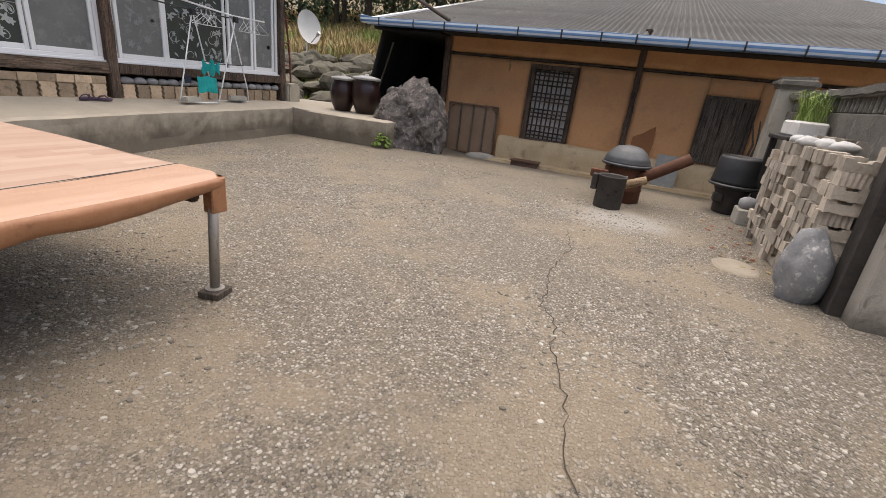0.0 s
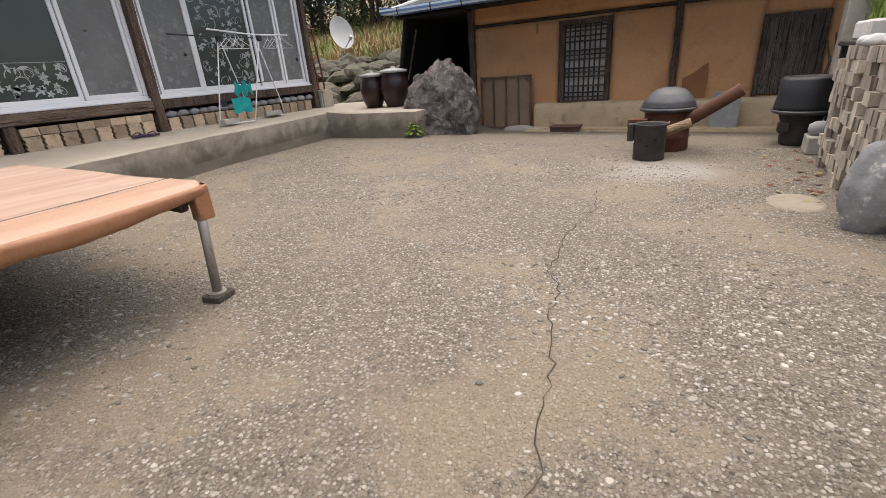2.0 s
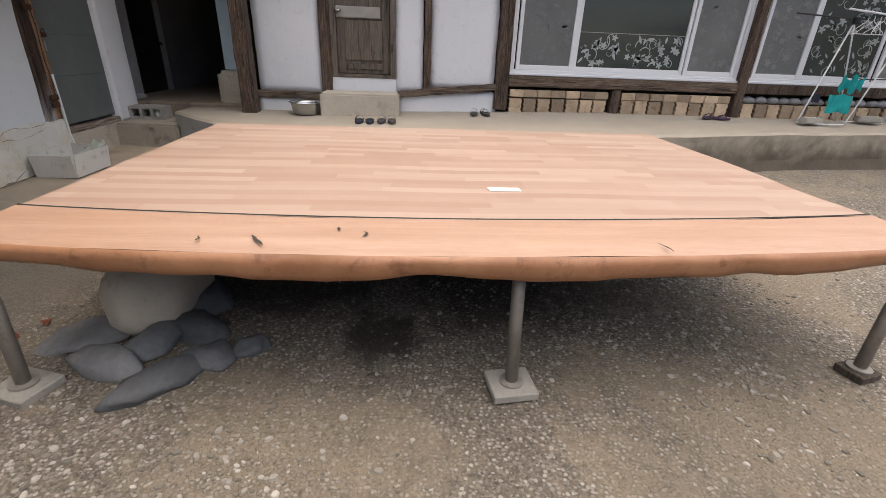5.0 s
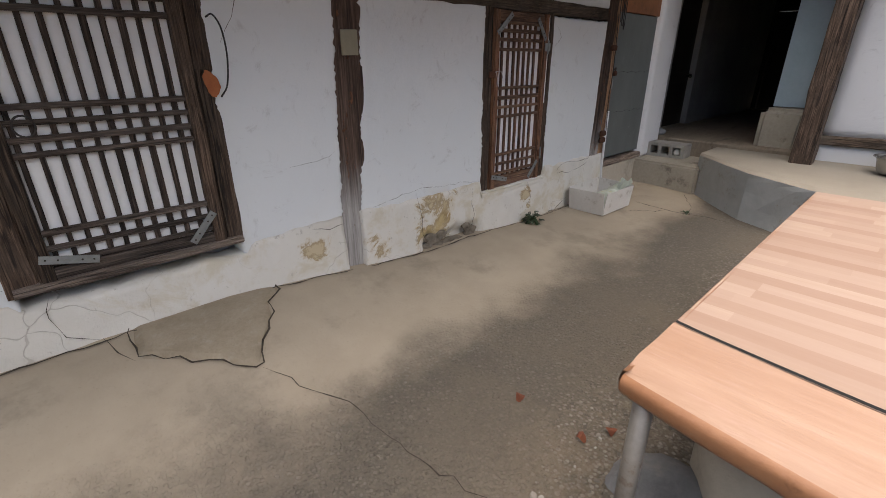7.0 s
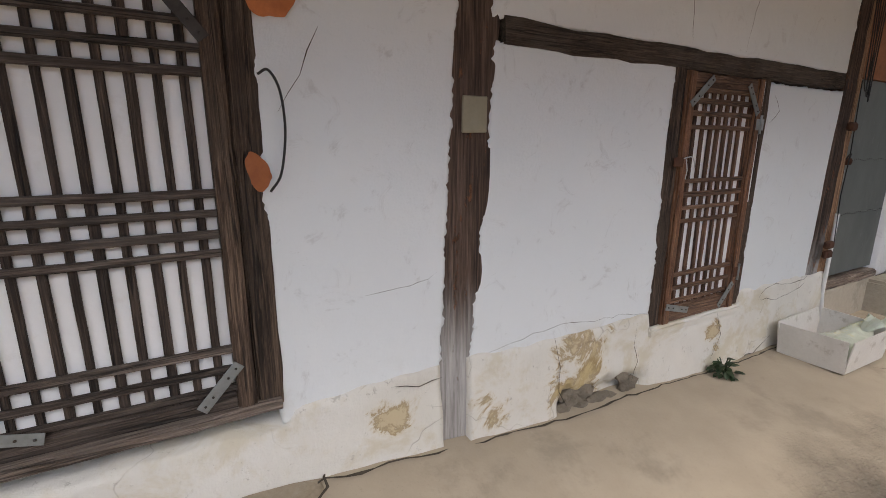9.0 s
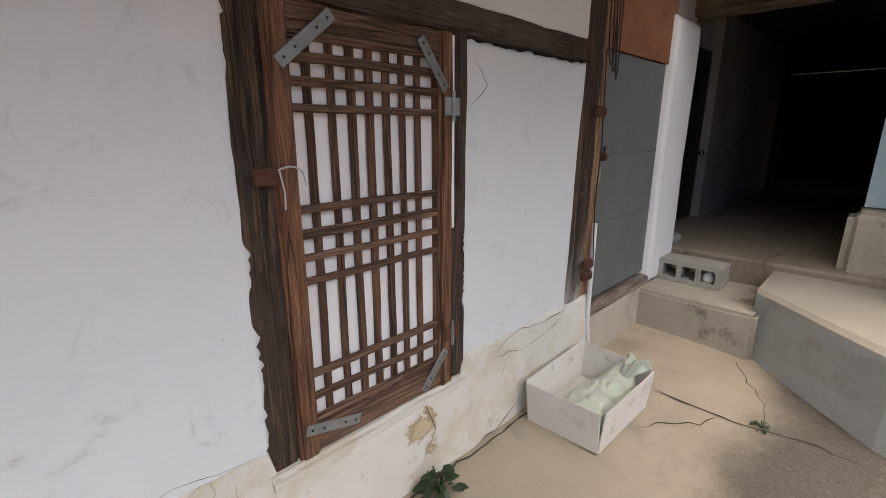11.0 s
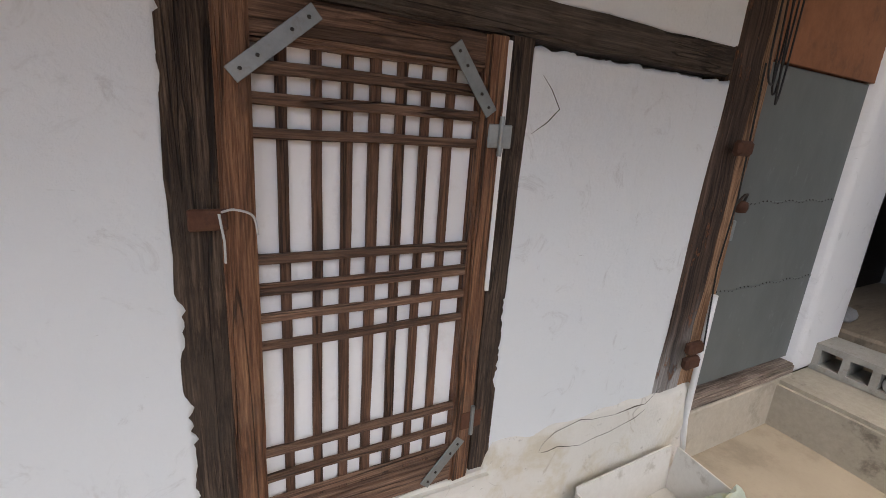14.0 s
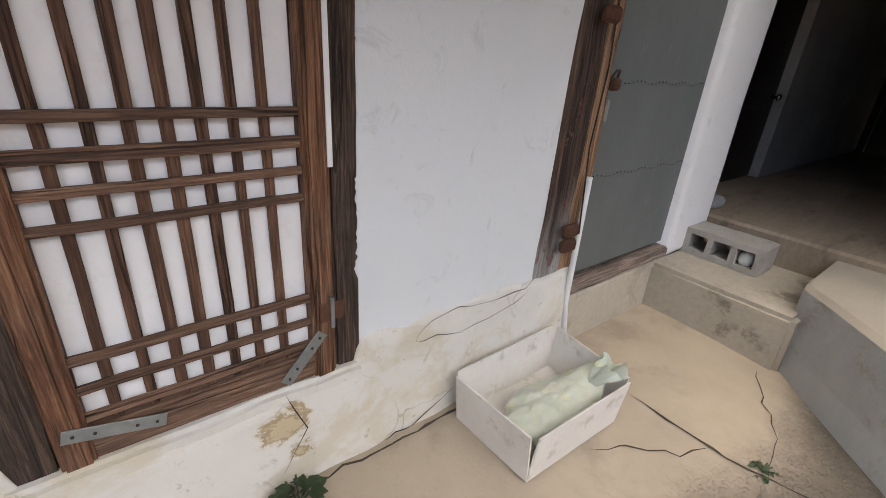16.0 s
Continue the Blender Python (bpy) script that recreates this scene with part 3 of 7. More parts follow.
def old_timber(x0, x1, y0, y1, z0, z1, cuts=14, amp=0.008, seed=0.0, lean=(0, 0), bevel=0.008):
    """A hewn post or beam, cut across many times and worn uneven; lean moves its top in x and y."""
    bm = boxed(x0, x1, y0, y1, z0, z1)
    size = (x1 - x0, y1 - y0, z1 - z0)
    ax = size.index(max(size))
    es = [e for e in bm.edges if abs((e.verts[0].co - e.verts[1].co)[ax]) > size[ax] * 0.9]
    bmesh.ops.subdivide_edges(bm, edges=es, cuts=cuts)
    if bevel:
        long = [e for e in bm.edges if abs((e.verts[0].co - e.verts[1].co).normalized()[ax]) > 0.9]
        bmesh.ops.bevel(bm, geom=long, offset=bevel, segments=2, affect='EDGES')
    shake(bm, amp, 5.5, seed)
    shake(bm, amp * 0.4, 23, seed + 3)
    for v in bm.verts:
        k = (v.co.z - z0) / max(1e-6, z1 - z0)
        v.co.x += lean[0] * k
        v.co.y += lean[1] * k
    return bm


def tube(bm, pts, r, sides=8, caps=True):
    """A round bar along points."""
    pts = [Vector(p) for p in pts]
    rings = []
    for i, p in enumerate(pts):
        d = (pts[min(i + 1, len(pts) - 1)] - pts[max(i - 1, 0)]).normalized()
        u = d.orthogonal().normalized() if i == 0 else (u - d * u.dot(d)).normalized()
        w = d.cross(u)
        rr = r[i] if isinstance(r, (list, tuple)) else r
        rings.append([bm.verts.new(p + (u * math.cos(a) + w * math.sin(a)) * rr) for a in (2 * math.pi * k / sides for k in range(sides))])
    for a, b in zip(rings, rings[1:]):
        for k in range(sides):
            bm.faces.new((a[k], a[(k + 1) % sides], b[(k + 1) % sides], b[k]))
    if caps:
        bm.faces.new(list(reversed(rings[0])))
        bm.faces.new(rings[-1])
    return bm


def bend(pts, per=6):
    """Points of a smooth curve through the given ones."""
    p = [Vector(v) for v in pts]
    p = [p[0] * 2 - p[1]] + p + [p[-1] * 2 - p[-2]]
    out = []
    for i in range(1, len(p) - 2):
        for k in range(per):
            t = k / per
            a, b, c, d = p[i - 1], p[i], p[i + 1], p[i + 2]
            out.append(0.5 * (b * 2 + (c - a) * t + (a * 2 - b * 5 + c * 4 - d) * t * t + (b * 3 - a - c * 3 + d) * t ** 3))
    return out + [p[-2]]


def lathe(profile, at=(0, 0, 0), sides=32, cap=True):
    """A turned body from (radius, height) pairs."""
    bm = bmesh.new()
    rings = []
    for r, h in profile:
        rings.append([bm.verts.new((at[0] + r * math.cos(2 * math.pi * k / sides), at[1] + r * math.sin(2 * math.pi * k / sides), at[2] + h)) for k in range(sides)])
    for a, b in zip(rings, rings[1:]):
        for k in range(sides):
            bm.faces.new((a[k], a[(k + 1) % sides], b[(k + 1) % sides], b[k]))
    if cap:
        bm.faces.new(list(reversed(rings[0])))
        bm.faces.new(rings[-1])
    return bm


def rock(at, size, seed, rough=0.25, sub=3, flat=0.0, turn=0.0, fine=0.06):
    bm = bmesh.new()
    bmesh.ops.create_icosphere(bm, subdivisions=sub, radius=1.0)
    for v in bm.verts:
        s = v.co * 1.1 + Vector((seed * 3.1, seed * 1.3, seed * 7.7))
        k = 1 + rough * noise.noise(s) + rough * 0.5 * noise.noise(s * 2.3) + fine * noise.noise(s * 6)
        v.co *= k
        if v.co.z < -0.6 + flat:
            v.co.z = -0.6 + flat
    m = Matrix.Translation(at) @ Matrix.Rotation(turn, 4, 'Z') @ Matrix.Diagonal((*size, 1))
    bmesh.ops.transform(bm, matrix=m, verts=bm.verts)
    lowest = min(v.co.z for v in bm.verts)
    bmesh.ops.translate(bm, verts=bm.verts, vec=(0, 0, at[2] - lowest))
    return bm


def sheet(nx, ny, fn):
    """A grid of (nx+1) by (ny+1) points given by fn(u, v)."""
    bm = bmesh.new()
    g = [[bm.verts.new(fn(i / nx, j / ny)) for j in range(ny + 1)] for i in range(nx + 1)]
    for i in range(nx):
        for j in range(ny):
            bm.faces.new((g[i][j], g[i + 1][j], g[i + 1][j + 1], g[i][j + 1]))
    return bm


def sstep(a, b, v):
    k = min(1.0, max(0.0, (v - a) / (b - a)))
    return k * k * (3 - 2 * k)


def raised(bm, path, width, height_fn, lift=0.003, seed=1, wob=0.02):
    """A thin jagged strip along a path on a surface whose height is height_fn(x, y)."""
    rnd = random.Random(seed)
    pts = []
    for a, b in zip(path, path[1:]):
        k = max(2, int((Vector(b) - Vector(a)).length / 0.05))
        for i in range(k):
            p = Vector(a).lerp(Vector(b), i / k)
            pts.append(p + Vector((rnd.uniform(-wob, wob), rnd.uniform(-wob, wob))))
    pts.append(Vector(path[-1]))
    left, right = [], []
    for i, p in enumerate(pts):
        d = (pts[min(i + 1, len(pts) - 1)] - pts[max(i - 1, 0)]).normalized()
        w = width * rnd.uniform(0.25, 1.0) * (0.3 if i in (0, len(pts) - 1) else 1)
        nrm = Vector((-d.y, d.x)) * w / 2
        for side, q in ((left, p + nrm), (right, p - nrm)):
            side.append(bm.verts.new((q.x, q.y, height_fn(q.x, q.y) + lift)))
    for i in range(len(pts) - 1):
        bm.faces.new((left[i], right[i], right[i + 1], left[i + 1]))
    return bm


# ---- ground ----
def ground_z(x, y):
    h = sstep(-4.2, -5.1, y) * (0.05 + 0.05 * sstep(-2.1, -1.3, x) + 0.12 * sstep(-1.0, 0.5, x)) - 0.15 * sstep(5.0, 6.9, y) * sstep(-2.4, -1.4, x)
    h += 0.012 * noise.noise((x * 0.8, y * 0.8, 0.3))
    out = max(0.0, -x - 4.6) * 0.5
    north = max(0.0, y - 5.4)
    hill = sstep(0.0, 2.0, north) * sstep(-3.5, -5.0, x) * (0.42 + 0.35 * sstep(2.2, 2.6, north) + 0.14 * max(0.0, north - 2.0) + 0.02 * max(0.0, north - 6) ** 1.35)
    far = sstep(9, 16, y) * 0.18 * max(0.0, y - 9)
    return h + max(hill, far) + (0.12 * noise.noise((x * 0.6, y * 0.6, 4.0)) if y > 8 else 0)


def axis(lo, hi, step, reach):
    inner = list(np.arange(lo, hi + 1e-6, step))
    outs, d = [], step
    while d < reach:
        d *= 1.45
        outs.append(d)
    acc, tail = 0, []
    for d in outs:
        acc += d
        tail.append(acc)
    return [lo - t for t in reversed(tail)] + inner + [hi + t for t in tail]


gx, gy = axis(-10, 4.4, 0.16, 300), axis(-5.6, 12, 0.16, 300)
gb = bmesh.new()
gv = [[gb.verts.new((x, y, ground_z(max(-60, min(60, x)), max(-60, min(60, y))))) for y in gy] for x in gx]
for i in range(len(gx) - 1):
    for j in range(len(gy) - 1):
        gb.faces.new((gv[i][j], gv[i + 1][j], gv[i + 1][j + 1], gv[i][j + 1]))
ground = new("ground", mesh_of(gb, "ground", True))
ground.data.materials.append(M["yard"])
tagged(ground, "worn concrete yard with exposed gravel and sandy patches", "ground", kind="structure")

SLAB = [(0.74, -5.14), (0.765, -4.92), (0.68, -4.87), (0.60, -4.81), (0.49, -4.74), (0.45, -4.67), (0.385, -4.67), (0.33, -4.76), (0.22, -4.91), (0.20, -4.99), (0.11, -5.08), (0.10, -5.14)]
cb = bmesh.new()
raised(cb, [(1.35, 2.5), (1.47, 2.0), (1.42, 1.45), (1.49, 0.85), (1.61, 0.63), (1.62, 0.45), (1.75, 0.08), (1.79, -0.2), (1.86, -0.4), (1.84, -0.75), (1.95, -1.2)], 0.008, ground_z, 0.004, 5, 0.014)
raised(cb, [(1.61, 0.63), (1.70, 0.57)], 0.006, ground_z, 0.004, 6, 0.01)
part("crack", cb, M["crack"], ground, "long jagged dark crack in the yard concrete")
cb = bmesh.new()
raised(cb, SLAB, 0.010, ground_z, 0.010, 7, 0.014)
raised(cb, [(0.765, -4.92), (0.80, -5.0), (0.83, -5.13)], 0.006, ground_z, 0.005, 17, 0.012)
raised(cb, [(0.40, -4.67), (0.33, -4.55), (0.2, -4.35), (0.18, -4.0), (0.12, -3.7), (0.14, -3.3)], 0.006, ground_z, 0.004, 8, 0.015)
part("crack", cb, M["crack"], ground, "crack round a lifted slab at the wall foot")
cb = bmesh.new()
raised(cb, [(-2.85, -4.73), (-2.99, -4.66), (-3.11, -4.54), (-3.24, -4.50)], 0.008, ground_z, 0.004, 9, 0.015)
raised(cb, [(-3.22, -4.8), (-3.23, -4.66), (-3.24, -4.5), (-3.28, -4.33), (-3.32, -4.21), (-3.3, -4.0)], 0.014, ground_z, 0.004, 10, 0.010)
raised(cb, [(-3.28, -4.33), (-3.51, -4.38), (-3.72, -4.5), (-3.86, -4.57)], 0.007, ground_z, 0.004, 11, 0.012)
part("crack", cb, M["crack"], ground, "branching cracks in the sandy concrete")
# Strip joins gathered dirt with the painted shade of the wall-foot gap.
cb = bmesh.new()
raised(cb, [(2.9, -5.110), (1.6, -5.104), (0.8, -5.112), (0.0, -5.107), (-0.34, -5.114)], 0.018, ground_z, 0.005, 12, 0.012)
raised(cb, [(-0.45, -5.112), (-0.9, -5.110), (-1.4, -5.104), (-2.0, -5.112), (-2.6, -5.110), (-3.15, -5.114)], 0.014, ground_z, 0.005, 13, 0.012)
part("dirt_line", cb, M["crack"], ground, "dark strip of dirt and painted gap shade along the wall foot")

outline = SLAB
mid = Vector((0.43, -5.0))


def slab_point(u, v):
    s = u * len(outline)
    i = int(s) % len(outline)
    p = Vector(outline[i]).lerp(Vector(outline[(i + 1) % len(outline)]), s - int(s))
    q = mid.lerp(p, v * 0.97)
    return (q.x, q.y, ground_z(q.x, q.y) + (0.012 + 0.006 * noise.noise((q.x * 14, q.y * 14, 3)) if v < 0.95 else -0.004))


patch = new("mortar_patch", mesh_of(sheet(54, 10, slab_point), "mortar_patch"))
patch.data.materials.append(surface("pebbled_mortar", (0.35, 0.285, 0.20), (0.52, 0.44, 0.33), 6, 70, 0.95, 0.012, (0.52, 0.46, 0.37), 0.5))
tagged(patch, "lifted patch of rough pebbled mortar at the wall foot", "mortar patch", kind="structure")

def disc_point(u, v):
    a = 2 * math.pi * u
    q = v * (1 + 0.06 * noise.noise((math.cos(a) * 2, math.sin(a) * 2, 1)))
    x, y = 2.70 + 0.175 * q * math.cos(a), 2.52 + 0.23 * q * math.sin(a)
    return (x, y, ground_z(x, y) + (0.008 + 0.003 * noise.noise((x * 20, y * 20, 1)) if v < 0.95 else -0.003))


disc = new("mortar_disc", mesh_of(sheet(40, 8, disc_point), "mortar_disc"))
disc.data.materials.append(surface("spilt_mortar", (0.25, 0.215, 0.165), (0.36, 0.315, 0.25), 5, 60, 0.95, 0.004, (0.19, 0.16, 0.12), 0.6))
tagged(disc, "round pale patch of spilt mortar on the yard", "mortar patch", kind="structure")

# gravel lying proud of the worn concrete
rnd = random.Random(11)
gverts, gfaces = [], []
for k in range(80000):
    x, y = rnd.uniform(-3.0, 3.2), rnd.uniform(-3.6, 4.6)
    if rnd.random() > 0.06 + 1.3 * max(0.0, 0.12 + noise.noise((x * 0.75, y * 0.75, 2.0)) + 0.5 * noise.noise((x * 3, y * 3, 5.0))):
        continue
    s = rnd.choice((0.004, 0.005, 0.006, 0.007, 0.008, 0.010, 0.012, 0.015)) * rnd.uniform(0.7, 1.35)
    a0, n = rnd.uniform(0, 6.3), 6
    z = ground_z(x, y)
    b = len(gverts)
    el = rnd.uniform(0.5, 0.9)
    for ring, (rr, h) in enumerate(((1.0, -0.002), (0.72, s * 0.35))):
        for i in range(n):
            a = a0 + 2 * math.pi * i / n
            q = rr * s * (0.8 + 0.4 * ((i * 7 + k * 3) % 5) / 5)
            u, v = math.cos(a) * q, math.sin(a) * q * el
            gverts.append((x + u * math.cos(a0) - v * math.sin(a0), y + u * math.sin(a0) + v * math.cos(a0), z + h))
    for i in range(n):
        gfaces.append((b + i, b + (i + 1) % n, b + n + (i + 1) % n, b + n + i))
    gfaces.append(tuple(b + n + i for i in range(n)))
gm = bpy.data.meshes.new("gravel")
gm.from_pydata(gverts, [], gfaces)


def gravel_material():
    n = Nodes("gravel_stone")
    r = n.add("ShaderNodeNewGeometry").outputs["Random Per Island"]
    co = n.coords(worldly=True)
    c = n.ramp(r, (0.0, (0.075, 0.064, 0.052)), (0.35, (0.21, 0.185, 0.152)), (0.75, (0.36, 0.328, 0.28)), (1.0, (0.58, 0.545, 0.485)))
    c = n.mix(0.3, c, n.mix(n.noise(co, 90, 5, 0.7), (0.123, 0.107, 0.082), (0.344, 0.312, 0.262)))
    return n.done(c, 0.85, n.noise(co, 200, 4, 0.7), 0.002, 0.5)


gm.materials.append(gravel_material())
tagged(new("gravel", gm), "small pale and grey gravel set in worn concrete", "gravel", kind="stuff")


# ---- terrace in front of the west house ----
EDGE = [(-4.7, -4.55), (-4.03, -4.56), (-3.47, -3.99), (-3.2, -3.5), (-3.14, -2.0), (-3.16, 0.6), (-3.56, 2.4), (-3.85, 4.87), (-2.8, 4.9), (-2.05, 5.0), (-2.0, 6.6)]


def terrace_z(x, y):
    return 0.43 + 0.06 * sstep(-3.6, -4.4, x) * sstep(-2.5, 0.5, y) - 0.02 * sstep(-2.0, -3.5, y)


tb = bmesh.new()
pts = []
for a, b in zip(EDGE, EDGE[1:]):
    k = max(3, int((Vector(b) - Vector(a)).length / 0.12))
    pts += [Vector(a).lerp(Vector(b), i / k) for i in range(k)]
pts.append(Vector(EDGE[-1]))
rows = []
for i, p in enumerate(pts):
    inner = Vector((-4.75, min(8.4, p.y))) if p.y < 4.88 and p.x < -3.0 else Vector((-4.75, 4.87 + (p.x + 3.85) * 1.9))
    w = 0.018 * noise.noise((p.x * 2, p.y * 2, 0))
    d = (p - inner).normalized()
    col = [tb.verts.new((p.x + d.x * 0.02, p.y + d.y * 0.02, ground_z(p.x, p.y) - 0.03))]
    for h in (0.12, 0.24, 0.35):
        q = 0.02 * noise.noise((p.x * 5, p.y * 5, h * 9))
        col.append(tb.verts.new((p.x + d.x * (q + w), p.y + d.y * (q + w), h)))
    for f in (0.0, 0.04, 0.12, 0.3, 0.5, 0.75, 1.0):
        q = p.lerp(inner, f)
        drop = 0.02 if f == 0 else 0.0
        col.append(tb.verts.new((q.x + d.x * w, q.y + d.y * w, terrace_z(q.x, q.y) - drop + 0.006 * noise.noise((q.x * 3, q.y * 3, 5)))))
    rows.append(col)
for a, b in zip(rows, rows[1:]):
    for k in range(len(a) - 1):
        tb.faces.new((a[k], b[k], b[k + 1], a[k + 1]))


def terrace_material():
    n = Nodes("terrace_cement")
    co = n.coords(worldly=True)
    x, y, z = n.sep(co)
    c = n.mix(n.noise(co, 2.0, 8, 0.7), (0.28, 0.245, 0.195), (0.42, 0.375, 0.305))
    nz = n.add("ShaderNodeNewGeometry").outputs["Normal"]
    side = n.steps(n.sep(nz)[2], 0.75, 0.4)
    facec = n.mix(n.noise(co, 4.0, 8, 0.75, 0.4), (0.17, 0.145, 0.108), (0.50, 0.445, 0.355))
    wet = n.steps(n.math('ADD', z, n.math('MULTIPLY', n.math('SUBTRACT', n.noise(co, 4.0, 8, 0.7), 0.5), 0.55)), 0.42, 0.10)
    facec = n.mix(n.math('MULTIPLY', wet, 0.75), facec, (0.075, 0.060, 0.042))
    blue = n.mix(n.noise(co, 2.6, 8, 0.7, 0.4), (0.28, 0.295, 0.29), (0.60, 0.615, 0.60))
    blue = n.mix(n.math('MULTIPLY', n.steps(n.noise(co, 3.7, 8, 0.75, 0.6), 0.56, 0.68), 0.7), blue, (0.30, 0.255, 0.18))
    facec = n.mix(n.steps(n.math('ADD', y, n.math('MULTIPLY', n.noise(co, 3, 6, 0.7), 0.5)), -2.4, -2.9), facec, blue)
    c = n.mix(side, c, facec)
    return n.done(c, 0.92, n.math('ADD', n.noise(co, 8, 6, 0.6), n.math('MULTIPLY', n.noise(co, 80, 6, 0.7), 0.3)), 0.012, 0.7)


M["terrace"] = terrace_material()
terrace = new("terrace_floor", mesh_of(tb, "terrace_floor"))
terrace.data.materials.append(M["terrace"])
tagged(terrace, "raised cement terrace with a stained mossy front face", "terrace", kind="structure")


# ---- walls ----
def panel(x0, x1, z0, z1, y, thick, seed, amp=0.012, lip=0.012, proud=0.0, ragged=0.014, step=0.014, lean0=0.0, lean1=0.0):
    """A plastered panel that faces +y, uneven, with ragged and rounded borders."""
    nx, nz = max(3, int((x1 - x0) / step)), max(3, int((z1 - z0) / step))

    def fn(u, v):
        ex = min(u, 1 - u) * (x1 - x0)
        ez = min(v, 1 - v) * (z1 - z0)
        round_ = lip * (1 - sstep(0, 0.035, min(ex, ez)))
        x, z = x0 + (x1 - x0) * u, z0 + (z1 - z0) * v
        q = ragged * 0.3 * noise.noise((x * 11 + seed, z * 11, seed)) + ragged * 0.7 * noise.noise((x * 57, z * 57 + seed, 1)) + ragged * 1.6 * max(0, noise.noise((x * 43, z * 43, seed)) - 0.2) * (0.4 + noise.noise((x * 5, z * 5, seed)))
        x += (lean0 * (1 - u) + lean1 * u) * (z - 0.6)
        if u in (0, 1):
            x += q
        if v in (0, 1):
            z += q
        d = amp * noise.noise((x * 1.4 + seed, z * 1.4, 0)) + amp * 0.3 * noise.noise((x * 6, z * 6, seed))
        return (x, y + proud + d - round_, z)

    bm = sheet(nx, nz, fn)
    for f in list(bm.faces):
        f.normal_flip()
    edge = [e for e in bm.edges if e.is_boundary]
    r = bmesh.ops.extrude_edge_only(bm, edges=edge)
    for v in r["geom"]:
        if isinstance(v, bmesh.types.BMVert):
            v.co.y = y - thick
    bmesh.ops.recalc_face_normals(bm, faces=bm.faces)
    return bm


WY = -5.17
wall_south = thing("wall_south", (-0.5, WY - 0.1, 0.0), "whitewashed plaster wall between dark timbers, stained and cracked at its foot", "wall", kind="structure")
for k, (a, b, c, d, la, lb) in enumerate(((1.03, 3.0, 0.40, 2.45, 0, 0), (-0.345, 0.212, 0.40, 2.45, -0.048, 0), (-1.478, -0.478, 0.40, 1.58, 0, -0.072), (-2.985, -2.23, 0.38, 1.555, -0.035, 0), (-2.985, -0.476, 1.655, 2.45, -0.035, -0.05), (0.215, 1.02, 1.69, 2.45, 0, 0))):
    part("plaster_panel", panel(a, b, c, d, WY, 0.14, 3.0 + k, amp=0.006, lip=0.003, ragged=0.018, step=0.011, lean0=la, lean1=lb), M["white"], wall_south, smooth=True)


def plinth(x0, x1):
    nx, nz = int((x1 - x0) / 0.022), 22

    def fn(u, v):
        x = x0 + (x1 - x0) * u
        g = ground_z(x, -5.1) - 0.03
        top = 0.455 + 0.035 * noise.noise((x * 1.1, 0, 2)) + 0.02 * noise.noise((x * 9, 0, 2))
        top -= 0.105 * sstep(-2.24, -2.2, x) * sstep(-1.47, -1.50, x)
        top -= 0.05 * sstep(0.16, 0.2, x) * sstep(1.06, 1.02, x)
        z = g + (top - g) * v
        out = 0.010 + 0.030 * (1 - v) + 0.014 * noise.noise((x * 1.8, z * 2.5, 3)) + 0.009 * noise.noise((x * 9, z * 9, 4))
        broken = sstep(0.42, 0.12, v + 0.12 * noise.noise((x * 12, 0, 1))) * sstep(-1.5, -1.38, x) * sstep(-0.88, -0.96, x)
        broken = max(broken, 0.45 * sstep(0.55, 0.2, v + 0.15 * noise.noise((x * 12, 0, 1))) * sstep(1.44, 1.52, x) * sstep(1.86, 1.78, x))
        out -= 0.075 * broken
        out *= 1 - 0.9 * sstep(0.93, 1.0, v)
        return (x, WY + out, z)

    bm = sheet(nx, nz, fn)
    for f in bm.faces:
        f.normal_flip()
    edge = [e for e in bm.edges if e.is_boundary]
    r = bmesh.ops.extrude_edge_only(bm, edges=edge)
    for v in r["geom"]:
        if isinstance(v, bmesh.types.BMVert):
            v.co.y = WY - 0.14
    bmesh.ops.recalc_face_normals(bm, faces=bm.faces)
    return bm


for a, b in ((-0.335, 3.0), (-3.2, -0.452)):
    part("plaster_foot", plinth(a, b), M["white_foot"], wall_south, "bulging cracked plaster foot with brown water stains", smooth=True)
rb = bmesh.new()
for k in range(44):
    x = -0.95 - 0.46 * random.random() if k < 28 else 1.5 + 0.3 * random.random()
    r1 = rock((x, WY - 0.012 + 0.02 * random.random(), 0.05 + 0.11 * random.random() + (0.11 if k >= 28 else 0)), (0.03 + 0.025 * random.random(), 0.03, 0.018 + 0.018 * random.random()), k * 0.37, 0.4, 1)
    me = bpy.data.meshes.new("tmp")
    r1.to_mesh(me)
    r1.free()
    rb.from_mesh(me)
    bpy.data.meshes.remove(me)
part("rubble", rb, M["rubble"], wall_south, "bare rubble where the plaster has fallen away")


def wall_crack(path, width, seed, y=WY + 0.014):
    bm = bmesh.new()
    raised(bm, path, width, lambda x, z: 0.0, 0.0, seed, 0.008)
    for v in bm.verts:
        x, z = v.co.x, v.co.y
        d = 0.0
        if z < 0.47:
            g = ground_z(x, -5.1) - 0.03
            k = min(1, max(0, (z - g) / (0.455 - g)))
            d = (0.010 + 0.030 * (1 - k) + 0.014 * noise.noise((x * 1.8, z * 2.5, 3)) + 0.009 * noise.noise((x * 9, z * 9, 4))) * (1 - 0.9 * sstep(0.93, 1.0, k)) - 0.011
        v.co = Vector((x, y + max(0, d), z))
    return bm


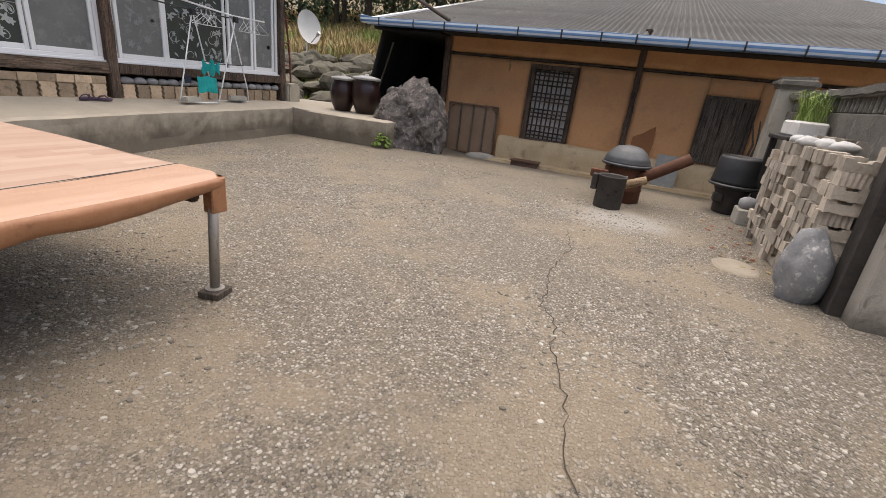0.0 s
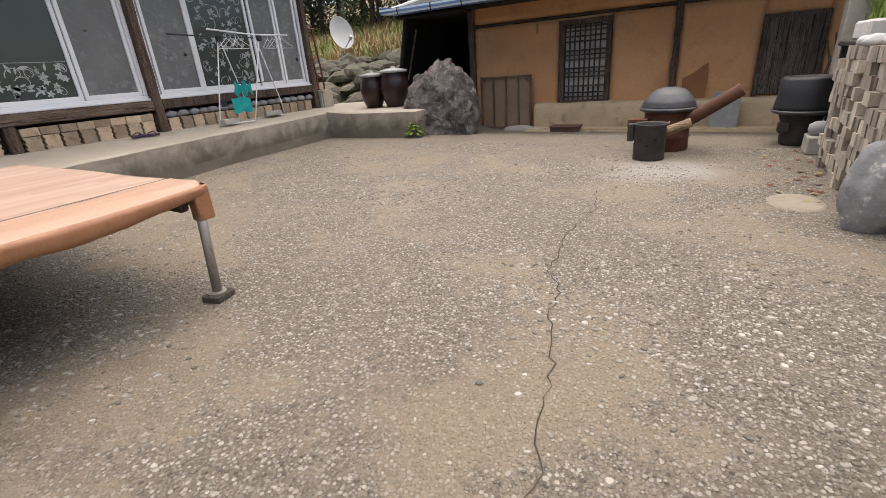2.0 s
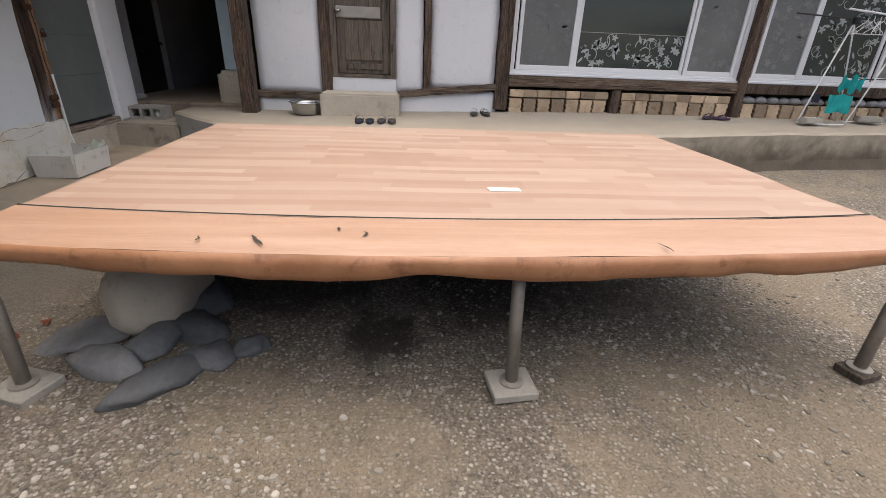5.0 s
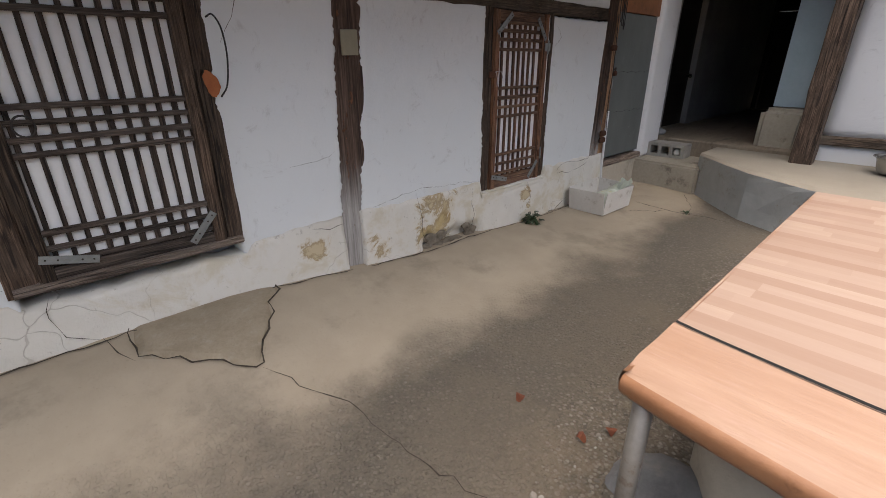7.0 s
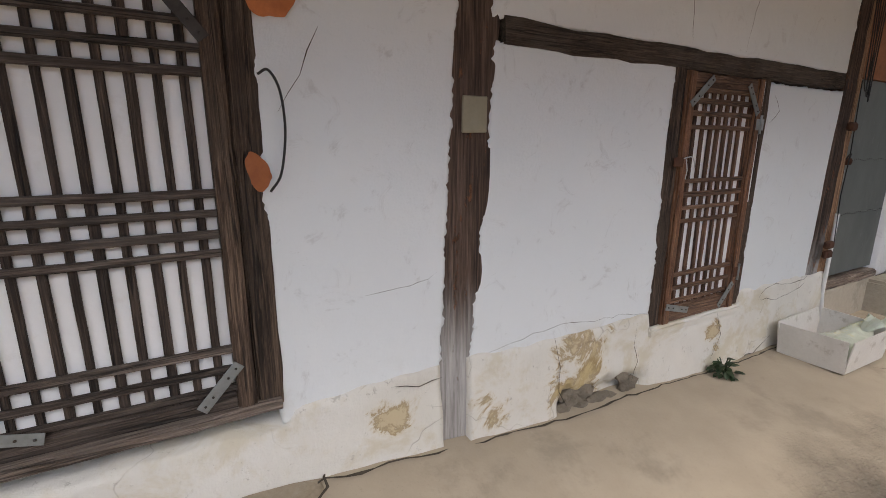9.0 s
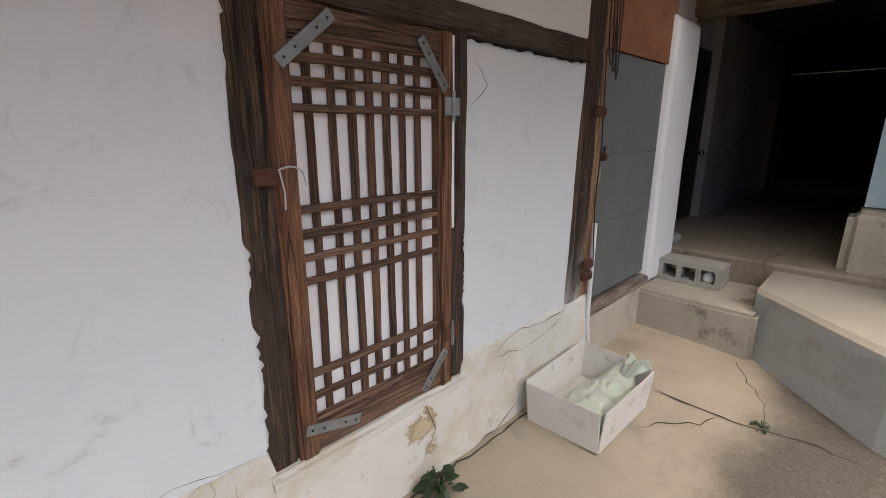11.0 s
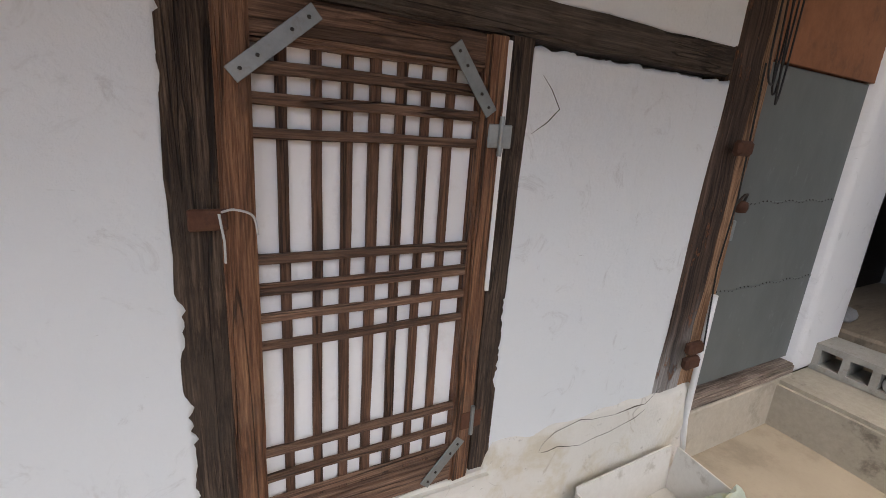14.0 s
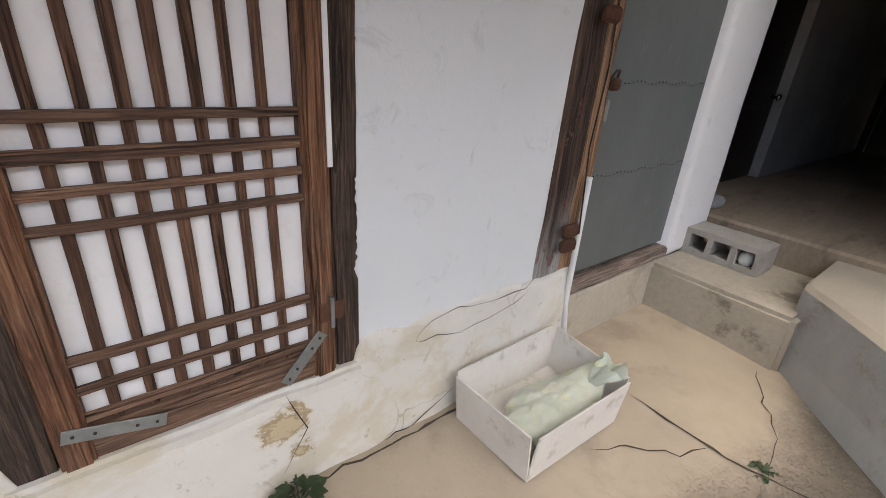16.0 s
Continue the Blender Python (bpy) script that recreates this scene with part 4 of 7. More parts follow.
for k, (p, w) in enumerate((([(-2.43, 0.37), (-2.44, 0.41), (-2.54, 0.45), (-2.75, 0.43), (-2.92, 0.43), (-3.0, 0.49)], 0.010), ([(-2.43, 0.37), (-2.5, 0.37), (-2.61, 0.35), (-2.8, 0.38), (-2.92, 0.41)], 0.009), ([(-2.27, 0.05), (-2.4, 0.06), (-2.5, 0.10), (-2.59, 0.13)], 0.014), ([(-0.33, 0.82), (-0.25, 0.80), (-0.18, 0.79), (-0.06, 0.78)], 0.004), ([(-0.34, 0.42), (-0.24, 0.41), (-0.14, 0.44)], 0.009), ([(1.2, 1.1), (1.17, 0.9), (1.19, 0.7)], 0.005),
        ([(1.8, 0.50), (1.4, 0.49), (1.05, 0.51)], 0.006), ([(0.94, 0.44), (0.97, 0.36), (0.93, 0.28), (0.84, 0.22)], 0.007),
        ([(-0.52, 0.48), (-0.7, 0.50), (-0.85, 0.52), (-1.05, 0.50), (-1.25, 0.50), (-1.45, 0.47)], 0.005), ([(-0.87, 0.47), (-0.90, 0.33), (-0.89, 0.22), (-0.95, 0.13)], 0.011), ([(-1.38, 0.44), (-1.36, 0.33), (-1.4, 0.24), (-1.35, 0.15)], 0.008), ([(-2.0, 0.38), (-2.05, 0.25), (-1.98, 0.12)], 0.012), ([(-2.25, 1.5), (-2.32, 1.42), (-2.24, 1.36)], 0.008),
        ([(-1.55, 1.67), (-1.53, 1.85), (-1.50, 2.1)], 0.010), ([(-1.95, 1.67), (-1.98, 1.8), (-2.03, 2.1)], 0.008), ([(0.04, 1.55), (0.10, 1.42), (0.16, 1.33)], 0.008))):
    part("crack", wall_crack(p, w * 0.42, 20 + k), M["crack"], wall_south)

part("wall_core", boxed(-4.5, 5.0, WY - 3.2, WY - 0.16, -0.1, 2.45), M["sooty"], wall_south)
part("pier", panel(-4.5, -4.07, 0.28, 1.93, WY, 0.16, 40.0, 0.006, 0.02, 0.0, 0.006), M["white_plain"], wall_south, "clean white end pier beside the porch", smooth=True)
part("pier_return", boxed(-4.505, -4.4, WY - 0.25, WY - 0.02, 0.28, 1.93, bevel=0.02), M["white_plain"], wall_south)
part("door_plinth", boxed(-4.08, -3.2, WY - 0.14, WY + 0.005, -0.05, 0.29, bevel=0.006), M["concrete_pale"], wall_south)
part("clay_board", boxed(-4.12, -3.12, WY - 0.15, WY - 0.03, 1.66, 2.4), M["claywood"], wall_south, "rust-brown clay board over the metal door")
part("upper_wall", boxed(-4.5, -4.07, WY - 0.16, WY - 0.04, 1.93, 2.45), M["sooty"], wall_south)
part("post", old_timber(-0.492, -0.312, WY - 0.1, WY - 0.004, 0.10, 2.5, 40, 0.005, 1.0, (-0.11, 0)), M["post_pale"], wall_south, "dark cracked post, bleached near its foot", smooth=False)
part("nailed_patch", shake(boxed(-0.512, -0.415, WY - 0.001, WY + 0.009, 1.285, 1.405, bevel=0.003), 0.003, 20), surface("buff_patch", (0.30, 0.265, 0.185), (0.41, 0.37, 0.27), 5, 40, 0.9), wall_south, "buff board patch nailed on the post")
part("post", old_timber(-3.13, -2.965, WY - 0.1, WY + 0.0, 0.44, 2.5, 30, 0.009, 5.0, (-0.07, 0)), M["post_pale"], wall_south)
part("door_jamb", old_timber(-3.24, -3.115, WY - 0.1, WY - 0.006, 0.28, 2.3, 20, 0.004, 6.0), timber("raw_jamb_wood", (0.15, 0.075, 0.04), (0.29, 0.165, 0.092), (0.42, 0.265, 0.16), "z", 0.8), wall_south, "reddish raw wood jamb of the metal door")
part("beam", old_timber(-3.0, -0.58, WY - 0.08, WY + 0.012, 1.57, 1.655, 30, 0.010, 7.0), M["beam"], wall_south, "split old tie beam")
part("beam", old_timber(0.16, 1.06, WY - 0.08, WY + 0.01, 1.655, 1.72, 12, 0.006, 9.0), M["beam"], wall_south)
part("post", old_timber(0.952, 1.06, WY - 0.1, WY + 0.002, 0.465, 1.66, 22, 0.006, 11.0, (-0.01, 0)), M["post"], wall_south)
part("post", old_timber(0.195, 0.278, WY - 0.1, WY + 0.0, 0.475, 1.7, 20, 0.005, 13.0), M["post"], wall_south)
part("door_sill", old_timber(0.21, 1.03, WY - 0.1, WY + 0.03, 0.468, 0.50, 12, 0.005, 14.0), M["sill"], wall_south)
part("post", old_timber(-1.558, -1.455, WY - 0.1, WY - 0.001, 0.385, 1.58, 24, 0.006, 15.0, (-0.012, 0)), M["post"], wall_south, "dark knotty door post with a wavy outline")
part("post", old_timber(-2.24, -2.16, WY - 0.1, WY - 0.001, 0.385, 1.58, 24, 0.005, 17.0, (0, 0)), M["post"], wall_south)
part("door_sill", old_timber(-2.23, -1.47, WY - 0.1, WY + 0.026, 0.335, 0.388, 16, 0.007, 18.0, bevel=0.014), M["white_foot"], wall_south, "limewashed ledge under the lattice door")
for x, z, w, h, s in ((0.165, 1.65, 0.14, 0.18, 1), (0.222, 1.175, 0.05, 0.11, 2)):
    part("orange_patch", shake(shake(sheet(14, 14, lambda u, v: (x + (u - 0.5) * w * (1.0 - 0.35 * abs(2 * v - 1) ** 3), WY + 0.014, z + (v - 0.5) * h * (1.0 - 0.25 * abs(2 * u - 1) ** 3))), 0.016, 14, s, (1, 0, 1)), 0.006, 45, s, (1, 0, 1)), M["orange"], wall_south, "patch of orange paint")


# ---- lattice doors ----
def lattice_door(at_y, xl, xr, z0, z1, uprights, rails, old, label, stile=0.085, stile_r=0.06, top=0.08, foot=0.08):
    """A paper-backed lattice door leaf that faces +y; xl is the edge with the greater x."""
    bz, bx = (M["bar_old_z"], M["bar_old_x"]) if old else (M["bar_z"], M["bar_x"])
    st = M["post"] if old else M["stile"]
    d = thing("lattice_door", ((xl + xr) / 2, at_y, z0), label, "door", "lattice doors in the white wall")
    part("stile", old_timber(xl - stile, xl, at_y - 0.03, at_y + 0.02, z0, z1, 14, 0.003, xl), st, d)
    part("stile", old_timber(xr, xr + stile_r, at_y - 0.03, at_y + 0.02, z0, z1, 14, 0.003, xr), st, d)
    part("top_rail", old_timber(xr + stile_r, xl - stile, at_y - 0.028, at_y + 0.012, z1 - top, z1, 10, 0.003, 3), bx, d)
    part("bottom_rail", old_timber(xr + stile_r, xl - stile, at_y - 0.028, at_y + 0.014, z0, z0 + foot, 10, 0.003, 4), bx, d)
    part("paper", shake(sheet(16, 24, lambda u, v: (xl - stile - 0.002 - (xl - xr - stile - stile_r - 0.004) * u, at_y - 0.0185, z0 + 0.02 + (z1 - z0 - 0.04) * v)), 0.002, 6, 2, (0, 1, 0)), M["paper"], d, "white mulberry paper pasted behind the lattice")
    inner_l, inner_r = xl - stile, xr + stile_r
    rr = random.Random(int(xl * 100))
    for k, x in enumerate(uprights):
        w = 0.0098 + rr.uniform(-0.0015, 0.002)
        part("upright_bar", old_timber(x - w, x + w, at_y - 0.0165, at_y - 0.004, z0 + foot - 0.035, z1 - top + 0.005, 8, 0.0022, k + xl, bevel=0.002), bz, d)
    for k, z in enumerate(rails):
        h = 0.0108 + rr.uniform(-0.0015, 0.002)
        part("cross_bar", old_timber(inner_r, inner_l, at_y - 0.008, at_y + 0.007, z - h, z + h, 10, 0.0022, k * 3 + xl, bevel=0.003), bx, d)
    for cx, cz, ang, ln in ((xl - 0.10, z1 - 0.08, 40, 0.19), (xr + 0.09, z1 - 0.10, -52, 0.17), (xr + 0.09, z0 + 0.08, 48, 0.16), (xl - 0.105, z0 + 0.07, -14, 0.18)):
        m = Matrix.Translation((cx, at_y + 0.022, cz)) @ Matrix.Rotation(radians(ang), 4, 'Y')
        s = part("corner_strap", boxed(-ln / 2, ln / 2, -0.002, 0.002, -0.016, 0.016, bevel=0.001, m=m), M["charred"] if old and cz > 1 else M["zinc"], d, "nailed corner strap")
        nb = bmesh.new()
        for u in (-0.4, -0.2, 0.2, 0.4):
            bmesh.ops.create_icosphere(nb, subdivisions=1, radius=0.004, matrix=m @ Matrix.Translation((u * ln, 0.003, 0)))
        part("nail", nb, M["charred"], s)
    return d


d2 = lattice_door(WY - 0.004, -1.555, -2.155, 0.388, 1.565, [-1.668, -1.733, -1.793, -1.851, -1.909, -1.967, -2.027],
                  [1.445, 1.39, 1.33, 1.085, 1.022, 0.958, 0.895, 0.63, 0.56, 0.492], False, "reddish wooden lattice door with white paper and zinc straps", 0.06)
for z in (1.35, 0.585):
    h = part("hinge", boxed(-2.178, -2.112, WY + 0.018, WY + 0.022, z - 0.027, z + 0.027, bevel=0.002), M["rustplate"] if z < 1 else M["zinc"], d2, "worn butt hinge")
    part("pin", tube(bmesh.new(), [(-2.145, WY + 0.024, z - 0.045), (-2.145, WY + 0.024, z + 0.045)], 0.006), M["zinc"], h)
hasp = part("hasp", boxed(-1.565, -1.50, WY + 0.02, WY + 0.027, 1.155, 1.195, bevel=0.003), M["rustplate"], d2, "rusty hasp tied with white wire")
wire = [(-1.555, WY + 0.03, 1.19), (-1.575, WY + 0.05, 1.198), (-1.605, WY + 0.045, 1.185), (-1.612, WY + 0.05, 1.15)]
wb = tube(bmesh.new(), bend(wire), 0.0022)
tube(wb, [(-1.55, WY + 0.046, 1.19), (-1.556, WY + 0.052, 1.14), (-1.556, WY + 0.048, 1.10)], 0.0022)
part("wire", wb, M["tube_white"], hasp)

d1 = lattice_door(WY - 0.004, 0.95, 0.28, 0.50, 1.66, [0.37 + 0.0567 * k for k in range(10)],
                  [1.535, 1.475, 1.42, 1.12, 1.068, 1.012, 0.96, 0.68, 0.62, 0.562], True, "weathered grey-brown lattice door with paper behind fine bars", 0.052, 0.05, 0.07, 0.045)
hasp = part("hasp", boxed(0.90, 0.985, WY + 0.02, WY + 0.027, 1.10, 1.135, bevel=0.003), M["rustplate"], d1, "rusty hasp and pull ring")
part("pull_ring", tube(bmesh.new(), [(0.845 + 0.03 * math.cos(a), WY + 0.04, 1.06 + 0.035 * math.sin(a)) for a in np.linspace(0, 6.28, 18)], 0.0035), M["charred"], d1)

part("draught_strip", shake(boxed(-2.166, -2.153, WY + 0.004, WY + 0.009, 0.96, 1.56, bevel=0.001), 0.003, 12), M["paper"], wall_south, "pale strip of paper in the door gap")

# metal door
md = thing("metal_door", (-3.64, WY - 0.05, 0.34), "grey galvanised sheet door with rivet rows and a padlock", "door")
part("door_sheet", shake(boxed(-4.055, -3.245, WY - 0.075, WY - 0.04, 0.37, 1.655, bevel=0.004), 0.003, 2), M["galv_door"], md)
nb = bmesh.new()
for z in (0.80, 1.16):
    for k in range(28):
        bmesh.ops.create_icosphere(nb, subdivisions=1, radius=0.0045, matrix=Matrix.Translation((-3.27 - k * 0.028, WY - 0.04, z + 0.004 * math.sin(k))))
for k in range(34):
    bmesh.ops.create_icosphere(nb, subdivisions=1, radius=0.004, matrix=Matrix.Translation((-3.262, WY - 0.04, 0.42 + k * 0.036)))
part("rivet", nb, M["charred"], md)
part("seam", boxed(-4.05, -3.25, WY - 0.041, WY - 0.037, 0.796, 0.802), M["galv_door"], md)
part("seam", boxed(-4.05, -3.25, WY - 0.041, WY - 0.037, 1.156, 1.162), M["galv_door"], md)
part("threshold", old_timber(-4.07, -3.24, WY - 0.1, WY + 0.0, 0.29, 0.345, 10, 0.004, 2), M["sill"], md)
lock = part("padlock", lathe([(0.006, 0), (0.022, 0.004), (0.026, 0.02), (0.022, 0.04), (0.01, 0.046)], (-3.262, WY - 0.01, 1.13), 12), M["rustplate"], md, "round iron padlock", smooth=True)
part("shackle", tube(bmesh.new(), [(-3.23, WY - 0.01, 1.165), (-3.245, WY + 0.005, 1.20), (-3.27, WY + 0.0, 1.20), (-3.275, WY - 0.01, 1.165)], 0.005), M["charred"], lock)
part("pull", boxed(-3.275, -3.255, WY - 0.04, WY - 0.015, 1.02, 1.1, bevel=0.004), M["zinc"], md)
db = bmesh.new()
for z in (1.36, 0.64, 0.58):
    box(db, -3.13, -3.05, WY + 0.028, WY + 0.06, z - 0.025, z + 0.025, 0.01)
part("fitting", db, M["rustplate"], wall_south, "iron staple and wooden peg on the post")
pb = tube(bmesh.new(), [(-3.175, WY + 0.025, 0.83), (-3.178, WY + 0.025, 0.6), (-3.18, WY + 0.025, 0.3), (-3.21, WY + 0.04, 0.06)], 0.012, 10)
part("conduit", pb, M["tube_white"], wall_south, "white plastic conduit down the post", smooth=True)
cbm = bmesh.new()
for k in range(3):
    s = k * 0.026
    tube(cbm, bend([(-3.05 - s, WY + 0.045, 2.3), (-3.08 - s, WY + 0.055, 1.9), (-3.09 - s * 1.5, WY + 0.06, 1.62 - s), (-3.13 - s, WY + 0.06, 1.56 - s), (-3.16 - s, WY + 0.05, 1.65), (-3.16 - s, WY + 0.05, 2.3)]), 0.0032, 6)
tube(cbm, [(-3.10, WY + 0.045, 1.62), (-3.12, WY + 0.05, 1.2), (-3.10, WY + 0.05, 0.95), (-3.14, WY + 0.05, 0.62)], 0.003, 6)
part("cable", cbm, M["cable"], wall_south, "black cables hung in loops on the post")
part("cable", tube(bmesh.new(), bend([(0.205, WY + 0.03, 1.42), (0.18, WY + 0.04, 1.43), (0.155, WY + 0.04, 1.38), (0.148, WY + 0.035, 1.28), (0.165, WY + 0.03, 1.17), (0.195, WY + 0.02, 1.12)]), 0.0035), M["cable"], wall_south)

# porch
porch = thing("porch", (-5.6, -4.7, 0.0), "dim cement porch with steps between the two houses", "porch", kind="structure")
part("porch_step", shake(boxed(-4.56, -3.93, -5.2, -4.52, -0.05, 0.285, bevel=0.02, seg=2), 0.008, 4), M["concrete"], porch)
part("porch_floor", boxed(-9.0, -4.52, -6.4, -3.5, -0.05, 0.455, bevel=0.015), M["porch"], porch, "worn cement porch floor")
part("porch_wall", boxed(-9.0, -5.95, -5.75, -5.42, 0.455, 2.6), M["sooty"], porch)
part("porch_wall", boxed(-5.05, -4.5, -5.75, -5.38, 0.455, 2.6), M["sooty"], porch)
part("porch_wall", boxed(-5.95, -5.05, -5.75, -5.52, 1.98, 2.6), M["sooty"], porch)
# Deep porch surfaces are black: the colour carries the dark of the passage.
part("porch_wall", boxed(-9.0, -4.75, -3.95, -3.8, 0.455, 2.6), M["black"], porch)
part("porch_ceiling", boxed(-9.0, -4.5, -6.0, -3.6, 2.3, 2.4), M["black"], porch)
part("porch_eave", boxed(-4.55, -4.02, -5.16, -3.45, 2.16, 2.22), M["black"], porch, "black eave over the porch step")
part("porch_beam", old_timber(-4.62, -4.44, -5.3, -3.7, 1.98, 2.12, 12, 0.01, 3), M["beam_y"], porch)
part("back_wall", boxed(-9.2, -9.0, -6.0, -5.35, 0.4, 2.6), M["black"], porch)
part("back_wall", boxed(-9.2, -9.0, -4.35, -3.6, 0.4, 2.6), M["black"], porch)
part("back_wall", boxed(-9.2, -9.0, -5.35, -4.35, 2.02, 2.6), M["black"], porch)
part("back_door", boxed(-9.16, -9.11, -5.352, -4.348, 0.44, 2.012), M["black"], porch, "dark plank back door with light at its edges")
pd = thing("porch_door", (-5.5, -5.5, 0.46), "dark brown panelled door with a brass knob", "door")
part("door_leaf", boxed(-5.94, -5.06, -5.53, -5.49, 0.46, 1.97, bevel=0.004), M["darkdoor"], pd)
for a, b in ((0.58, 1.0), (1.12, 1.85)):
    part("door_panel", boxed(-5.82, -5.18, -5.49, -5.478, a, b, bevel=0.008), M["darkdoor"], pd)
part("knob", tube(bmesh.new(), [(-5.86, -5.49, 1.07), (-5.86, -5.455, 1.07), (-5.86, -5.45, 1.07), (-5.86, -5.43, 1.07), (-5.86, -5.425, 1.07)], [0.011, 0.011, 0.026, 0.026, 0.012], 14), M["steel"], pd, "brass knob", smooth=True)
part("pillar_foot", shake(boxed(-5.02, -4.62, -4.28, -3.9, 0.4, 0.82, bevel=0.05, seg=3), 0.012, 4), M["concrete"], porch, "squat cement pillar foot")
part("wall_panel", boxed(-4.86, -4.8, -4.22, -3.85, 0.83, 2.4), M["bluepanel"], porch, "pale blue panel behind the corner post")
stp = rock((-4.72, -5.28, 0.455), (0.13, 0.09, 0.045), 4.4, 0.15, 2)
solo("flat_stone", stp, M["stone"], "smooth flat grey stone on the porch edge", "stone", smooth=True)

# cinder block
blk = bmesh.new()
cx0, cx1, cy0, cy1, cz0, cz1 = -4.44, -4.24, -5.175, -4.785, 0.287, 0.432
ys = [cy0, cy0 + 0.035, cy0 + 0.122, cy0 + 0.152, cy0 + 0.238, cy0 + 0.268, cy1 - 0.035, cy1]
zs = [cz0, cz0 + 0.03, cz1 - 0.03, cz1]
for i in range(7):
    for j in range(3):
        if j == 1 and i in (1, 3, 5):
            continue
        box(blk, cx0, cx1, ys[i], ys[i + 1], zs[j], zs[j + 1])
bmesh.ops.remove_doubles(blk, verts=blk.verts, dist=0.0005)
shake(blk, 0.004, 20)
solo("cinder_block", blk, M["block"], "grey concrete block with three holes on the porch step", "block")
solo("pebble", rock((-4.3, -4.87, 0.317), (0.045, 0.038, 0.045), 2.2, 0.2, 2), M["foamwhite"], "pale lump stuck in a block hole", "stone", smooth=True)


# ---- west house ----
WX = -4.45
wall_west = thing("wall_west", (WX - 0.1, 0.0, 0.4), "white plaster house front with dark posts, windows and a brick foot", "wall", kind="structure")


def panel_x(y0, y1, z0, z1, x, thick, seed, **k):
    """As panel(), facing +x."""
    bm = panel(-y1, -y0, z0, z1, 0.0, thick, seed, **k)
    bmesh.ops.transform(bm, matrix=Matrix.Translation((x, 0, 0)) @ Matrix.Rotation(radians(-90), 4, 'Z'), verts=bm.verts)
    return bm


for k, (a, b, c, d) in enumerate(((-3.72, -2.98, 0.62, 3.0), (-2.10, -1.78, 0.66, 3.0), (-1.69, -0.90, 0.72, 3.0))):
    part("plaster_panel", panel_x(a, b, c, d, WX, 0.14, 50.0 + k, step=0.08), M["white_plain"], wall_west, smooth=True)
part("plaster_foot", panel_x(-3.74, -2.95, 0.34, 0.57, WX + 0.02, 0.14, 61, step=0.06), M["white_plain"], wall_west, smooth=True)
part("plaster_foot", panel_x(-2.08, -0.86, 0.36, 0.69, WX + 0.0, 0.14, 62, step=0.06), M["white_plain"], wall_west, smooth=True)
part("plaster_panel", boxed(WX - 0.14, WX, -2.98, -2.10, 0.66, 0.81), M["white_plain"], wall_west)
part("plaster_panel", boxed(WX - 0.14, WX - 0.04, -2.98, -2.10, 2.32, 2.5), M["white_plain"], wall_west)
part("sill_beam", old_timber(WX - 0.08, WX + 0.05, -3.76, -2.96, 0.555, 0.635, 10, 0.010, 2), M["beam_y"], wall_west, "grey weathered sill beam")
sb = old_timber(WX - 0.08, WX + 0.05, -2.08, -0.87, 0.60, 0.68, 14, 0.010, 3)
for v in sb.verts:
    v.co.z += 0.12 * (v.co.y + 2.08) / 1.21
part("sill_beam", sb, M["beam_y"], wall_west)
part("post", old_timber(WX - 0.1, WX + 0.06, -0.89, -0.73, 0.50, 3.0, 20, 0.008, 31), M["post"], wall_west)
part("post", old_timber(WX - 0.1, WX + 0.04, -1.77, -1.69, 0.72, 3.0, 20, 0.006, 33), M["post"], wall_west)
part("post", old_timber(WX - 0.1, WX + 0.06, 2.235, 2.35, 0.47, 3.0, 20, 0.008, 35), M["post"], wall_west)
part("post", old_timber(WX - 0.1, WX + 0.05, 5.18, 5.29, 0.47, 3.0, 20, 0.008, 37), M["post"], wall_west)
part("post_foot", shake(boxed(WX - 0.1, WX + 0.12, 5.30, 5.62, 0.42, 0.80, bevel=0.03, seg=2), 0.012, 5), M["concrete"], wall_west)
part("corner_post", old_timber(-4.30, -4.13, -3.86, -3.70, 0.40, 3.0, 20, 0.010, 39), M["post"], wall_west, "stout round-edged corner post")
part("post", old_timber(WX - 0.1, WX + 0.04, -2.98, -2.86, 0.62, 2.4, 16, 0.008, 41), M["post"], wall_west)
part("window_beam", old_timber(WX - 0.09, WX + 0.05, -0.73, 2.235, 0.775, 0.905, 26, 0.008, 43), M["beam_y"], wall_west, "stained window beam, bleached along its top")
part("window_beam", old_timber(WX - 0.09, WX + 0.05, 2.35, 5.18, 0.785, 0.905, 26, 0.008, 45), M["post"], wall_west)
# Core coloured dark to stand for the unlit rooms.
part("wall_core", boxed(-8.5, WX - 0.3, -3.75, 5.3, 0.3, 3.0), M["unlit_room"], wall_west)
part("gable_wall", boxed(-8.5, WX - 0.1, 5.2, 5.3, 0.3, 3.0), M["white_plain"], wall_west)
# Near-black core paints the shade seen between the footing bricks.
part("foot_core", boxed(WX - 0.3, WX - 0.11, -0.75, 5.3, 0.35, 0.8), M["charred"], wall_west)

